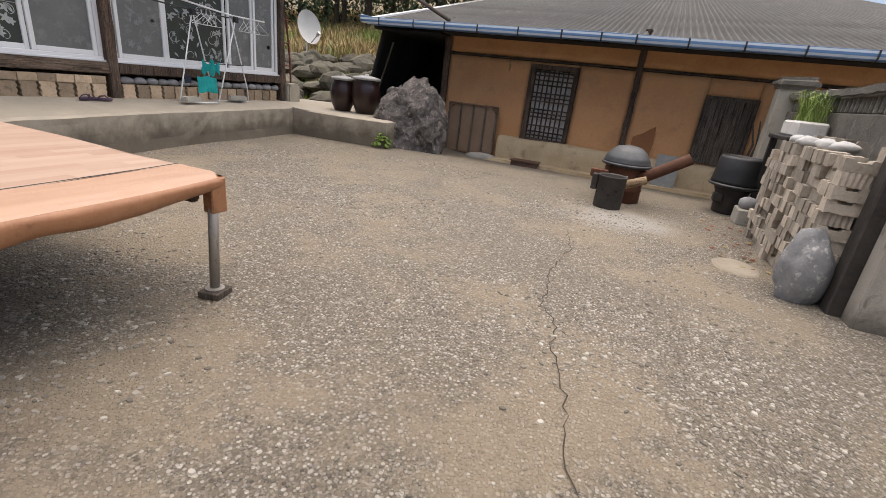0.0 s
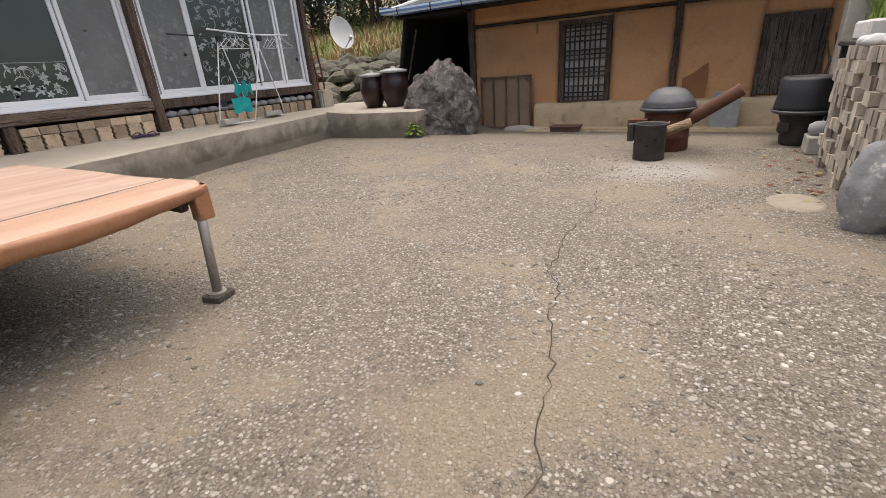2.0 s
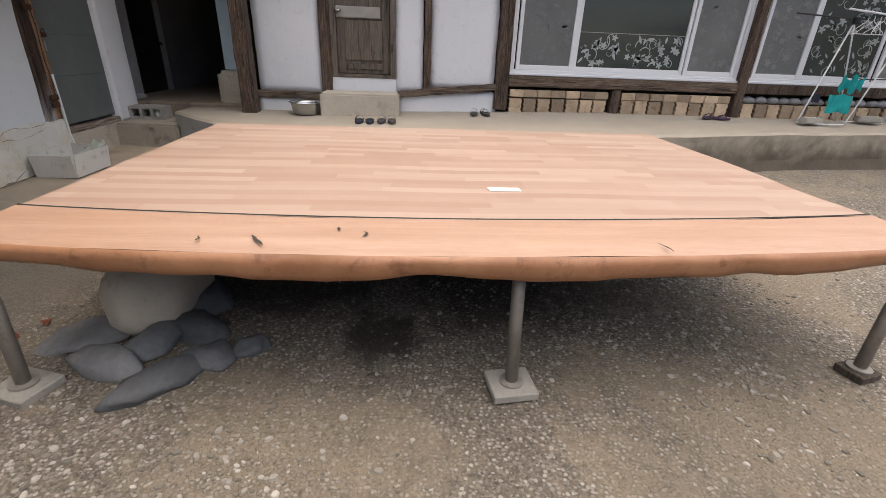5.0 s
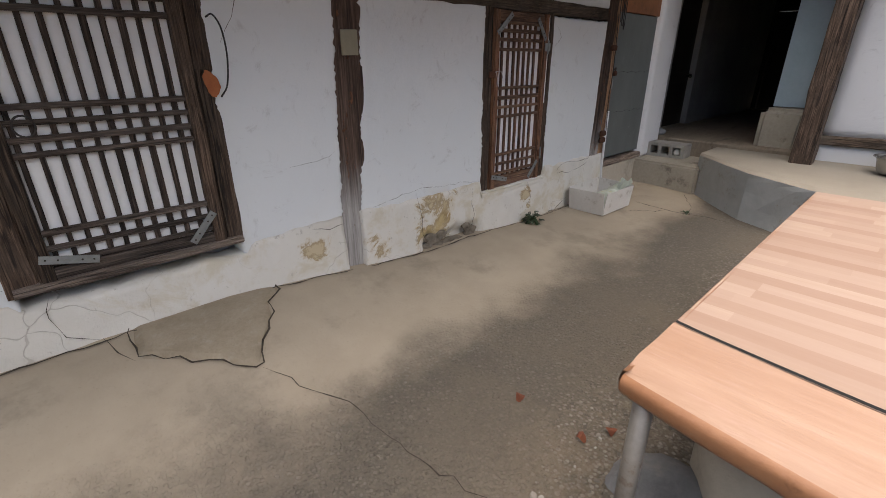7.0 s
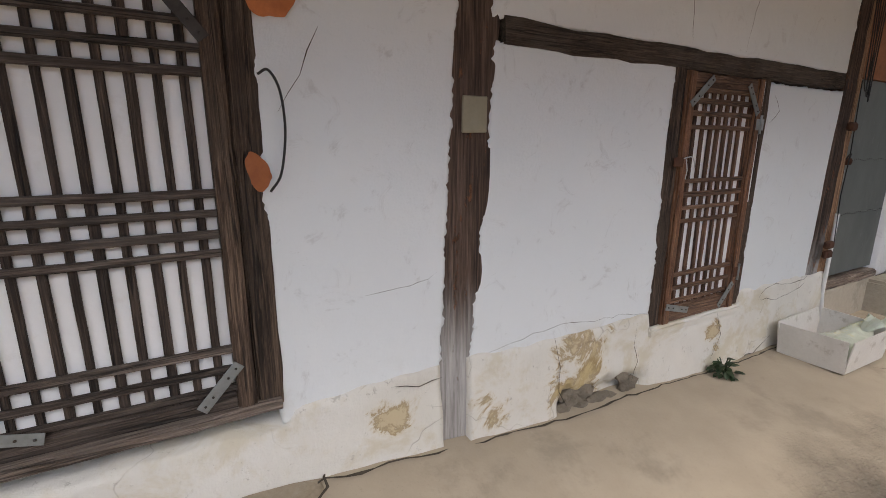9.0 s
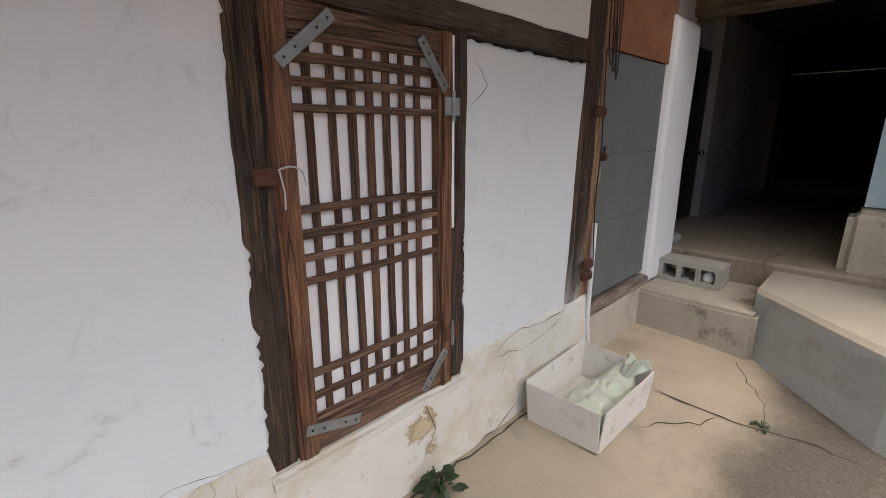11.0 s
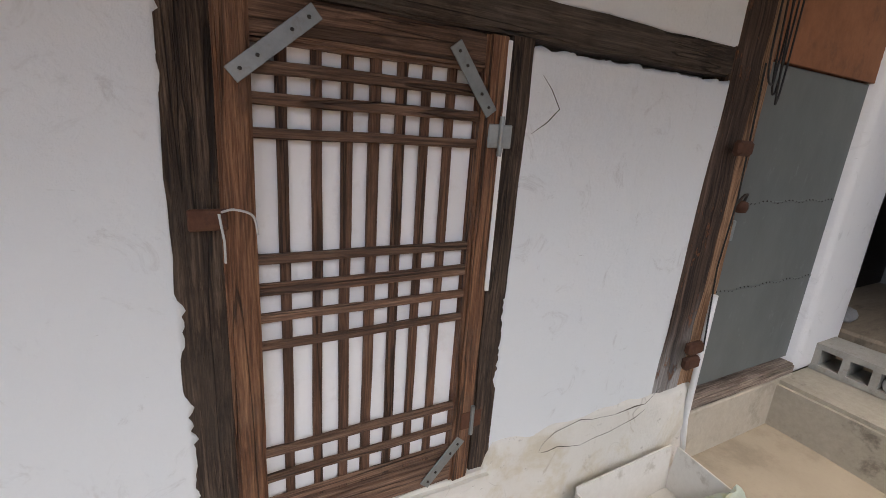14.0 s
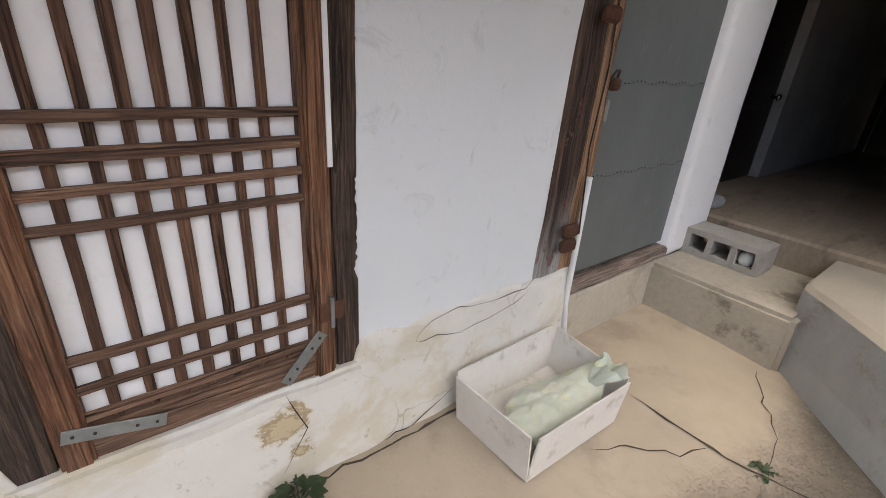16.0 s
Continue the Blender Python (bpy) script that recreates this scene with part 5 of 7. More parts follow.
# wooden house door
hd = thing("house_door", (WX, -2.48, 0.81), "brown panelled house door with a metal latch", "door")
part("door_frame", boxed(WX - 0.1, WX + 0.01, -2.86, -2.79, 0.81, 2.3, bevel=0.005), M["oak"], hd)
part("door_frame", boxed(WX - 0.1, WX + 0.01, -2.17, -2.10, 0.81, 2.3, bevel=0.005), M["oak"], hd)
part("door_frame", boxed(WX - 0.1, WX + 0.01, -2.79, -2.17, 0.81, 0.85, bevel=0.005), M["oak"], hd)
leaf = part("door_leaf", boxed(WX - 0.08, WX - 0.03, -2.785, -2.175, 0.855, 2.29, bevel=0.004), M["oak"], hd)
for a, b in ((0.90, 0.97), (1.0, 1.43), (1.68, 2.2)):
    part("door_panel", boxed(WX - 0.03, WX - 0.018, -2.70, -2.25, a, b, bevel=0.008), M["oak"] if a < 1.5 else M["glass"], leaf)
part("cross_rail", boxed(WX - 0.03, WX - 0.005, -2.79, -2.28, 1.45, 1.57, bevel=0.008), surface("pale_rail", (0.36, 0.33, 0.29), (0.46, 0.43, 0.38), 5, 40, 0.6), leaf)
part("latch", lathe([(0.03, 0), (0.045, 0.01), (0.04, 0.02), (0.02, 0.024)], (WX + 0.02, -2.76, 1.51), 16), M["steel"], leaf, "round metal latch", smooth=True)
part("lock", boxed(WX - 0.01, WX + 0.015, -2.16, -2.13, 1.1, 1.2, bevel=0.008), M["charred"], hd)
st = shake(boxed(-4.44, -4.0, -2.95, -2.06, 0.37, 0.665, bevel=0.02, seg=2), 0.006, 5)
solo("door_step", st, M["concrete_pale"], "smooth cement step block below the house door", "step", kind="structure")


# windows
def flowers(bm, y0, y1, z0, z1, x, count, seed):
    """Flat blossoms, leaves and tendrils of a patterned film."""
    r = random.Random(seed)
    for k in range(count):
        cy, cz, s = r.uniform(y0 + 0.04, y1 - 0.04), r.uniform(z0 + 0.04, z1 - 0.04), r.uniform(0.03, 0.06)
        kind, a0 = r.random(), r.uniform(0, 6.28)
        if kind < 0.4:
            ring = []
            for i in range(20):
                a = a0 + 2 * math.pi * i / 20
                q = s * (0.72 + 0.28 * math.cos(5 * a))
                ring.append((cy + q * math.cos(a), cz + q * math.sin(a)))
        elif kind < 0.7:
            ring = []
            for i in range(10):
                u = i / 9
                ring.append((u * 2 - 1, 0.32 * math.sin(math.pi * u)))
            ring += [(p, -q) for p, q in reversed(ring[1:-1])]
            ring = [(cy + s * (p * math.cos(a0) - q * math.sin(a0)), cz + s * (p * math.sin(a0) + q * math.cos(a0))) for p, q in ring]
        else:
            a = [(cy + (0.3 + 1.7 * t) * s * math.cos(a0 + 5 * t), cz + (0.3 + 1.7 * t) * s * math.sin(a0 + 5 * t)) for t in np.linspace(0, 1, 14)]
            b = [(cy + (0.18 + 1.6 * t) * s * math.cos(a0 + 5 * t), cz + (0.18 + 1.6 * t) * s * math.sin(a0 + 5 * t)) for t in np.linspace(0, 1, 14)]
            for i in range(13):
                q = [a[i], a[i + 1], b[i + 1], b[i]]
                q = [(min(y1, max(y0, u)), min(z1, max(z0, v))) for u, v in q]
                bm.faces.new([bm.verts.new((x, u, v)) for u, v in q])
            continue
        ring = [(min(y1, max(y0, u)), min(z1, max(z0, v))) for u, v in ring]
        bm.faces.new([bm.verts.new((x, u, v)) for u, v in ring])
    return bm


def window_unit(name, y0, y1, z0, z1, panes, label):
    w = thing(name, (WX, (y0 + y1) / 2, z0), label, "window", kind="structure")
    X0, X1 = WX - 0.10, WX - 0.02
    for a, b, c, d in ((y0, y1, z0, z0 + 0.06), (y0, y1, z1 - 0.06, z1), (y0, y0 + 0.055, z0 + 0.06, z1 - 0.06), (y1 - 0.055, y1, z0 + 0.06, z1 - 0.06)):
        part("window_frame", boxed(X0, X1, a, b, c, d, bevel=0.006), M["pvc"], w)
    part("window_track", boxed(X1, X1 + 0.035, y0 - 0.01, y1 + 0.01, z0 - 0.005, z0 + 0.022, bevel=0.004), M["pvc"], w)
    for k, (a, b, kind) in enumerate(panes):
        x = X1 - 0.02 if kind == "screen" else X1 - 0.045
        t = 0.045
        f = bmesh.new()
        box(f, x - 0.02, x + 0.015, a - t, a, z0 + 0.06, z1 - 0.06, 0.004)
        box(f, x - 0.02, x + 0.015, b, b + t, z0 + 0.06, z1 - 0.06, 0.004)
        box(f, x - 0.02, x + 0.014, a, b, z0 + 0.06, z0 + 0.115, 0.004)
        box(f, x - 0.02, x + 0.014, a, b, z1 - 0.115, z1 - 0.06, 0.004)
        s = part("sash", f, M["pvc"], w)
        part("pane", boxed(x - 0.012, x - 0.006, a, b, z0 + 0.115, z1 - 0.115), M["screen"] if kind == "screen" else M["glass"], s, "grey insect screen" if kind == "screen" else "dark glass pane")
        if kind == "half":
            part("film_pattern", flowers(bmesh.new(), a + 0.01, b - 0.01, z0 + 0.12, z0 + 0.50, x - 0.004, 58, 4 + k), M["film"], s, "pale flower pattern on the lower glass")
            part("film_edge", boxed(x - 0.005, x - 0.003, a + 0.005, b - 0.005, z0 + 0.502, z0 + 0.508), M["film"], s)
        elif kind == "full":
            part("film_pattern", flowers(bmesh.new(), a + 0.01, b - 0.01, z0 + 0.12, z1 - 0.12, x - 0.004, 130, 14 + k), M["film"], s, "pale flower pattern over the glass")
        else:
            part("film_pattern", flowers(bmesh.new(), a + 0.02, b - 0.02, z0 + 0.13, z1 - 0.13, x - 0.004, 40, 24 + k), M["film_dim"], s, "faint flower pattern behind the screen")
    return w


window_unit("window_1", -0.72, 2.235, 0.91, 2.78, [(-0.60, 0.02, "screen"), (0.115, 1.455, "half"), (1.55, 2.13, "screen")], "wide white sliding window with a flowered lower pane")
window_unit("window_2", 2.35, 5.18, 0.91, 2.78, [(2.47, 3.03, "screen"), (3.13, 4.06, "full"), (4.17, 4.58, "screen"), (4.69, 5.05, "screen")], "white sliding window with flowered dark glass and screens")

# foundation bricks
foot = thing("brick_footing", (WX, 2.2, 0.45), "tan salvaged bricks and stones under the windows", "footing", kind="structure")
toothed = []
for s in range(3):
    r = random.Random(s)
    bm = bmesh.new()
    w, h = 0.165, 0.17
    prof = [(-w / 2, 0), (w / 2, 0)]
    for k in range(6):
        z = h * (k + 0.5) / 6
        prof.append((w / 2 - (0.014 if k % 2 else 0.0), z))
    prof += [(w / 2, h), (-w / 2, h)]
    for k in reversed(range(6)):
        z = h * (k + 0.5) / 6
        prof.append((-w / 2 + (0.0 if k % 2 else 0.014), z))
    f0 = [bm.verts.new((0.045, y, z)) for y, z in prof]
    f1 = [bm.verts.new((-0.045, y, z)) for y, z in prof]
    bm.faces.new(f0)
    bm.faces.new(list(reversed(f1)))
    for i in range(len(prof)):
        bm.faces.new((f0[i], f1[i], f1[(i + 1) % len(prof)], f0[(i + 1) % len(prof)]))
    shake(bm, 0.004, 30, s)
    me = mesh_of(bm, "brick")
    me.materials.append(M["brick_dark"])
    toothed.append(me)
flat_brick = []
for s in range(3):
    bm = shake(boxed(-0.045, 0.045, -0.088, 0.088, 0, 0.085, bevel=0.005), 0.005, 18, s)
    if s == 1:
        bmesh.ops.translate(bm, verts=[v for v in bm.verts if v.co.z > 0.05 and abs(v.co.y) < 0.03], vec=(0, 0, -0.02))
    me = mesh_of(bm, "brick")
    me.materials.append(M["brick_dark"])
    flat_brick.append(me)


def lay(me, parent, p, rz=0.0, ry=0.0, name="brick", rx=0.0):
    ob = new(name, me)
    ob.parent = parent
    ob.matrix_basis = pose(*(Vector(p) - origin_of(parent)), rx, ry, rz)
    return ob


rb = random.Random(5)
y = -0.62
while y < 5.1:
    if not (0.58 < y < 0.72 or 2.2 < y < 2.4):
        lay(toothed[rb.randrange(3)], foot, (WX + 0.0 + rb.uniform(-0.008, 0.012), y, 0.47 + 0.015 * sstep(0, 2, y)), rb.uniform(-2, 2))
        if y < 2.1:
            lay(flat_brick[rb.randrange(3)], foot, (WX + rb.uniform(-0.01, 0.015), y + rb.uniform(-0.01, 0.01), 0.655), rb.uniform(-3, 3), rx=rb.uniform(-2, 2))
    y += 0.181
part("stub_post", old_timber(WX - 0.05, WX + 0.04, 0.61, 0.72, 0.46, 0.78, 5, 0.006, 50), M["post"], foot)
y = 2.45
k = 0
while y < 5.1:
    s = rb.uniform(0.07, 0.11)
    part("stone", rock((WX - 0.01, y, 0.665), (0.06, s, 0.045 + rb.uniform(0, 0.015)), k * 1.7, 0.2, 2), M["stone"], foot, smooth=True)
    y += s * 1.8
    k += 1

# unseen roofs over the two white houses; low eave added for wall shade
rf = thing("house_roof", (-6.5, 0.5, 2.5), "unseen plain eaves of the white houses", "roof", kind="structure")
part("eaves", boxed(-9.5, -3.85, -4.4, 5.5, 3.0, 3.12), M["sooty"], rf)
part("eaves", boxed(-9.5, 6.0, -9.0, -4.75, 2.47, 2.6), M["sooty"], rf)
eb = boxed(-3.4, 6.0, -4.95, -3.8, 0.0, 0.07)
for v in eb.verts:
    v.co.z += 2.55 - 0.36 * (v.co.y + 4.95)
part("eaves", eb, M["post"], rf, "unseen low eave added to shade the white wall")


# ---- things on the terrace ----
def slipper(at, turn, material, strap, label, ln=0.25):
    e = thing("slipper", at, label, "slipper", "footwear on the terrace")
    prof = []
    for i in range(20):
        a = 2 * math.pi * i / 20
        w = 0.045 * (1 + 0.12 * math.cos(a))
        prof.append((ln / 2 * math.cos(a), w * math.sin(a)))
    bm = bmesh.new()
    lo = [bm.verts.new((at[0] + x * 0.94, at[1] + y * 0.94, at[2])) for x, y in prof]
    mid = [bm.verts.new((at[0] + x, at[1] + y, at[2] + 0.012)) for x, y in prof]
    hi = [bm.verts.new((at[0] + x * 0.95, at[1] + y * 0.93, at[2] + 0.026)) for x, y in prof]
    for a, b in ((lo, mid), (mid, hi)):
        for i in range(20):
            bm.faces.new((a[i], a[(i + 1) % 20], b[(i + 1) % 20], b[i]))
    bm.faces.new(hi)
    bm.faces.new(list(reversed(lo)))
    part("sole", bm, material, e)
    if strap == "band":
        bm = sheet(6, 10, lambda u, v: (at[0] + 0.02 + 0.075 * u, at[1] + 0.047 * math.cos(math.pi * v) * (1 - 0.12 * u), at[2] + 0.018 + 0.052 * math.sin(math.pi * v) * (1 - 0.25 * u)))
        part("upper", bm, material, e, smooth=True)
    elif strap == "open":
        for q in (0.05, -0.02):
            bm = sheet(3, 10, lambda u, v: (at[0] + q + 0.025 * u, at[1] + 0.046 * math.cos(math.pi * v), at[2] + 0.018 + 0.05 * math.sin(math.pi * v)))
            part("strap", bm, material, e, smooth=True)
    else:
        bm = bmesh.new()
        for sgn in (1, -1):
            tube(bm, [(at[0] + 0.07, at[1], at[2] + 0.026), (at[0] + 0.04, at[1] + 0.015 * sgn, at[2] + 0.055), (at[0] - 0.01, at[1] + 0.036 * sgn, at[2] + 0.04), (at[0] - 0.03, at[1] + 0.042 * sgn, at[2] + 0.022)], 0.007, 6)
        part("thong", bm, material, e)
    e.rotation_euler = (0, 0, radians(turn))
    return e


for yy, tr in ((-2.47, 178), (-2.36, 183)):
    slipper((-3.52, yy, terrace_z(-3.52, yy) + 0.006), tr, M["navy"], "band", "navy closed-toe rubber slipper below the house door")
for yy, tr in ((-2.24, 175), (-2.13, 182)):
    slipper((-3.55, yy, terrace_z(-3.55, yy) + 0.006), tr, M["grey_rubber"], "open", "dark grey strapped sandal below the house door")
for yy, tr in ((-1.17, 168), (-1.03, 190)):
    slipper((-4.16, yy, terrace_z(-4.16, yy) + 0.006), tr, M["grey_rubber"], "open", "dark strapped sandal against the white wall")
for yy, xx, tr in ((1.82, -4.22, 120), (1.96, -4.18, 60)):
    slipper((xx, yy, terrace_z(xx, yy) + 0.006), tr, M["purple"], "thong", "dark purple flip-flop beside the window post", 0.23)

bowl_at = (-4.12, -3.12, terrace_z(-4.12, -3.12) + 0.004)
solo("steel_bowl", lathe([(0.02, 0.0), (0.135, 0.0), (0.155, 0.02), (0.175, 0.11), (0.183, 0.128), (0.20, 0.132), (0.20, 0.137), (0.178, 0.134), (0.168, 0.11), (0.148, 0.024), (0.02, 0.006)], bowl_at, 40), M["steel"], "dented stainless steel basin beside the door step", "bowl", smooth=True)

# drying rack
rack = thing("drying_rack", (-4.02, 3.5, 0.46), "white folding drying rack with hangers and teal cloths", "drying rack")
zt = 0.478
for y0, y1, x0, x1 in ((2.90, 3.20, -4.08, -4.08), (3.42, 3.80, -3.95, -3.95)):
    part("leg", tube(bmesh.new(), [(x0, y0, zt + 0.012), (x0, y0 + 0.02, zt + 0.06), (x1, y1, 1.66)], 0.009), M["tube_white"], rack, smooth=True)
part("leg", tube(bmesh.new(), [(-4.2, 4.22, zt + 0.012), (-4.2, 4.2, 0.7), (-4.16, 3.90, 1.66)], 0.009), M["tube_white"], rack, smooth=True)
part("leg", tube(bmesh.new(), [(-4.3, 3.62, zt + 0.012), (-4.28, 3.6, 0.7), (-4.2, 3.3, 1.66)], 0.009), M["tube_white"], rack, smooth=True)
part("foot_bar", tube(bmesh.new(), [(-4.08, 2.90, zt + 0.012), (-4.0, 3.05, zt + 0.010), (-3.95, 3.30, zt + 0.010), (-3.95, 3.42, zt + 0.012)], 0.009), M["tube_white"], rack, smooth=True)
part("foot_bar", tube(bmesh.new(), [(-4.3, 3.62, zt + 0.012), (-4.25, 3.9, zt + 0.010), (-4.2, 4.15, zt + 0.010), (-4.2, 4.22, zt + 0.012)], 0.009), M["tube_white"], rack, smooth=True)
part("top_bar", tube(bmesh.new(), [(-4.0, 3.0, 1.75), (-4.02, 3.8, 1.69), (-4.05, 4.45, 1.70)], 0.011), M["tube_white"], rack, smooth=True)
part("top_bar", tube(bmesh.new(), [(-4.2, 2.55, 1.70), (-4.2, 3.3, 1.67), (-4.2, 3.9, 1.67)], 0.009), M["charred"], rack, smooth=True)
part("shelf_bar", tube(bmesh.new(), [(-4.05, 3.05, 1.06), (-4.0, 3.5, 1.02), (-4.0, 3.95, 1.03)], 0.007), M["charred"], rack, smooth=True)
for y0 in (3.2, 3.8):
    part("joint", boxed(-4.1 if y0 < 3.5 else -3.98, -4.04 if y0 < 3.5 else -3.92, y0 - 0.035, y0 + 0.035, 1.60, 1.68, bevel=0.012), M["blackpot"], rack)
rh = random.Random(3)
for k in range(9):
    y0, x0 = (3.3 + 0.07 * k if k < 4 else 3.75 + 0.11 * k * 0.62), -4.02 + rh.uniform(-0.02, 0.02)
    a = rh.uniform(-0.6, 0.6)
    c, s = math.cos(a), math.sin(a)
    p = [(0, 1.69), (0.0, 1.65), (0.02, 1.63), (0.19, 1.52), (0.18, 1.505), (-0.18, 1.505), (-0.19, 1.52), (-0.02, 1.63), (0, 1.65)]
    hg = tube(bmesh.new(), [(x0 + u * s * 0.8, y0 + u * c * 0.8, z) for u, z in p], 0.004, 6)
    solo("clothes_hanger", hg, M["tube_white"], "thin white clothes hanger on the drying rack", "hanger", group="hangers on the rack")
cl = sheet(14, 10, lambda u, v: (-4.0 + 0.02 * math.sin(u * 22), 3.22 + 0.30 * u, 1.04 - 0.16 * v + 0.035 * math.sin(u * 14 + v * 3)))
solo("cloth", shake(cl, 0.012, 18), M["teal"], "crumpled teal cloth hung on the rack", "cloth", smooth=True)
cl = sheet(12, 12, lambda u, v: (-3.96 + 0.012 * math.sin(u * 17 + v * 2), 3.10 + 0.33 * u, 0.84 - 0.21 * v - 0.012 * math.sin(u * 9)))
solo("cloth", shake(cl, 0.006, 14), M["teal"], "square teal cloth pegged low on the rack", "cloth", smooth=True)
cl = sheet(6, 8, lambda u, v: (-4.1 + 0.01 * math.sin(u * 9), 3.02 + 0.1 * u, 0.83 - 0.10 * v))
solo("sock", cl, M["navy"], "small dark grey-blue cloth on the rack", "cloth", smooth=True)
for (x0, y0, tn) in ((-4.02, 3.04, 12), (-4.16, 3.95, -8)):
    bm = shake(boxed(-0.05, 0.05, -0.15, 0.15, 0, 0.075, bevel=0.012, seg=2), 0.008, 9, y0)
    o = solo("weight_brick", bm, M["block"], "worn cement brick weighing down the rack", "brick")
    o.matrix_basis = pose(x0, y0, terrace_z(x0, y0) + 0.022, 0, 0, tn)

# jars
for (x, y, h, r) in ((-3.44, 5.72, 0.53, 0.23), (-2.98, 5.78, 0.58, 0.26)):
    z = terrace_z(x, y) + 0.004
    j = thing("storage_jar", (x, y, z), "dark brown glazed earthenware jar with a grey lid", "jar", "storage jars on the terrace")
    part("body", lathe([(r * 0.6, 0), (r * 0.66, 0.02), (r * 0.92, h * 0.3), (r * 1.0, h * 0.58), (r * 0.93, h * 0.82), (r * 0.76, h * 0.95), (r * 0.82, h), (r * 0.6, h)], (x, y, z), 36), M["glaze"], j, smooth=True)
    lid = part("lid", lathe([(r * 0.95, h), (r * 0.97, h + 0.03), (r * 0.9, h + 0.045), (r * 0.4, h + 0.07), (r * 0.16, h + 0.075), (r * 0.15, h + 0.105), (r * 0.05, h + 0.11)], (x, y, z), 36), M["lidgrey"], j, "grey lid tied with clear film", smooth=True)


# ---- boulder, board, plant at the mud house ----
bl = rock((-1.93, 5.78, -0.06), (0.62, 0.52, 0.74), 5.3, 0.30, 5, 0.0, 0.2, 0.12)
for v in bl.verts:
    k = max(0.0, (v.co.z - 0.3) / 0.9)
    v.co.x += (-2.02 - v.co.x) * 0.18 * k
    v.co.y += (5.78 - v.co.y) * 0.25 * k
    s = v.co * 4.0
    v.co += Vector((1, 0.6, 0.8)) * (0.07 * abs(noise.noise(s)) + 0.05 * abs(noise.noise(s * 2.3)) + 0.022 * noise.noise(s * 7)) - Vector((0.04, 0.03, 0.03)) - Vector((0.02, 0.02, 0.01))
solo("boulder", bl, M["boulder"], "large craggy grey boulder at the terrace end", "boulder")


def leafy(name, at, count, size, spread, material, label, category, seed, up=0.5):
    r = random.Random(seed)
    e = thing(name, at, label, category)
    bm = bmesh.new()
    for k in range(count):
        a, q = r.uniform(0, 6.28), spread * math.sqrt(r.random())
        base = Vector((at[0] + q * math.cos(a), at[1] + q * math.sin(a), at[2] + up * spread * (1.25 - q / spread) * r.uniform(0.4, 1.1)))
        s = size * r.uniform(0.6, 1.2)
        m = Matrix.Translation(base) @ Matrix.Rotation(a + r.uniform(-0.6, 0.6), 4, 'Z') @ Matrix.Rotation(r.uniform(-0.2, 0.8), 4, 'Y')
        pr = [(0, 0, 0), (0.35, 0.32, 0.05), (0.7, 0.26, 0.03), (1.0, 0, -0.08), (0.7, -0.26, 0.03), (0.35, -0.32, 0.05)]
        mid = bm.verts.new(m @ Vector((0.5 * s, 0, -0.02 * s)))
        vs = [bm.verts.new(m @ Vector((x * s, y * s, z * s))) for x, y, z in pr]
        for i in range(6):
            bm.faces.new((vs[i], vs[(i + 1) % 6], mid))
    part("leaves", bm, material, e)
    bm = bmesh.new()
    for k in range(8):
        a = r.uniform(0, 6.28)
        tube(bm, [at, (at[0] + 0.3 * spread * math.cos(a), at[1] + 0.3 * spread * math.sin(a), at[2] + up * spread * 0.6), (at[0] + 0.7 * spread * math.cos(a), at[1] + 0.7 * spread * math.sin(a), at[2] + up * spread)], 0.003, 5)
    part("stems", bm, material, e)
    return e


leafy("weed", (-2.13, 5.03, ground_z(-2.13, 5.03)), 70, 0.085, 0.13, M["leaf"], "bright green leafy weed at the boulder's foot", "plant", 2, 2.0)
leafy("weed", (-1.99, -5.06, ground_z(-1.99, -5.06)), 40, 0.05, 0.055, M["leaf_dark"], "small dark green weed at the wall foot", "plant", 4, 1.6)
leafy("weed", (-3.3, -4.35, ground_z(-3.3, -4.35)), 14, 0.03, 0.04, M["leaf_dark"], "tiny weed in a concrete crack", "plant", 6, 0.5)

bd = thing("leaning_board", (-1.33, 7.03, -0.14), "brown panel with wooden battens leaning on the mud wall", "board")
part("sheet", boxed(-1.84, -0.83, 7.02, 7.04, -0.13, 0.80), surface("brown_board", (0.19, 0.125, 0.08), (0.30, 0.205, 0.135), 3, 40, 0.8), bd)
for x in (-1.83, -1.58, -1.33, -1.08, -0.85):
    part("batten", old_timber(x - 0.016, x + 0.016, 6.99, 7.02, -0.14, 0.81, 8, 0.003, x), M["oak"], bd)
for z in (-0.12, 0.79):
    part("batten", old_timber(-1.84, -0.83, 6.985, 7.015, z - 0.016, z + 0.016, 8, 0.003, z + 5), M["bar_x"], bd)
for x, sg in ((-1.76, 1), (-0.91, -1)):
    part("brace", boxed(-0.07, 0.07, -0.012, 0.0, -0.016, 0.016, m=Matrix.Translation((x, 6.985, 0.73)) @ Matrix.Rotation(radians(45 * -sg), 4, 'Y')), M["bar_x"], bd)
solo("step_stone", rock((-0.95, 6.72, ground_z(-0.95, 6.72) - 0.03), (0.32, 0.16, 0.09), 3.3, 0.2, 3, 0.1), M["block"], "low rounded mortar lump at the wall foot", "stone", smooth=True)
tr = thing("wooden_tray", (-0.07, 6.6, -0.14), "dark brown shallow wooden crate on the ground", "crate")
part("box", boxed(-0.31, 0.17, 6.5, 6.72, ground_z(0, 6.6), ground_z(0, 6.6) + 0.085, bevel=0.006), surface("brown_crate", (0.06, 0.03, 0.02), (0.11, 0.06, 0.04), 4, 40, 0.6), tr)
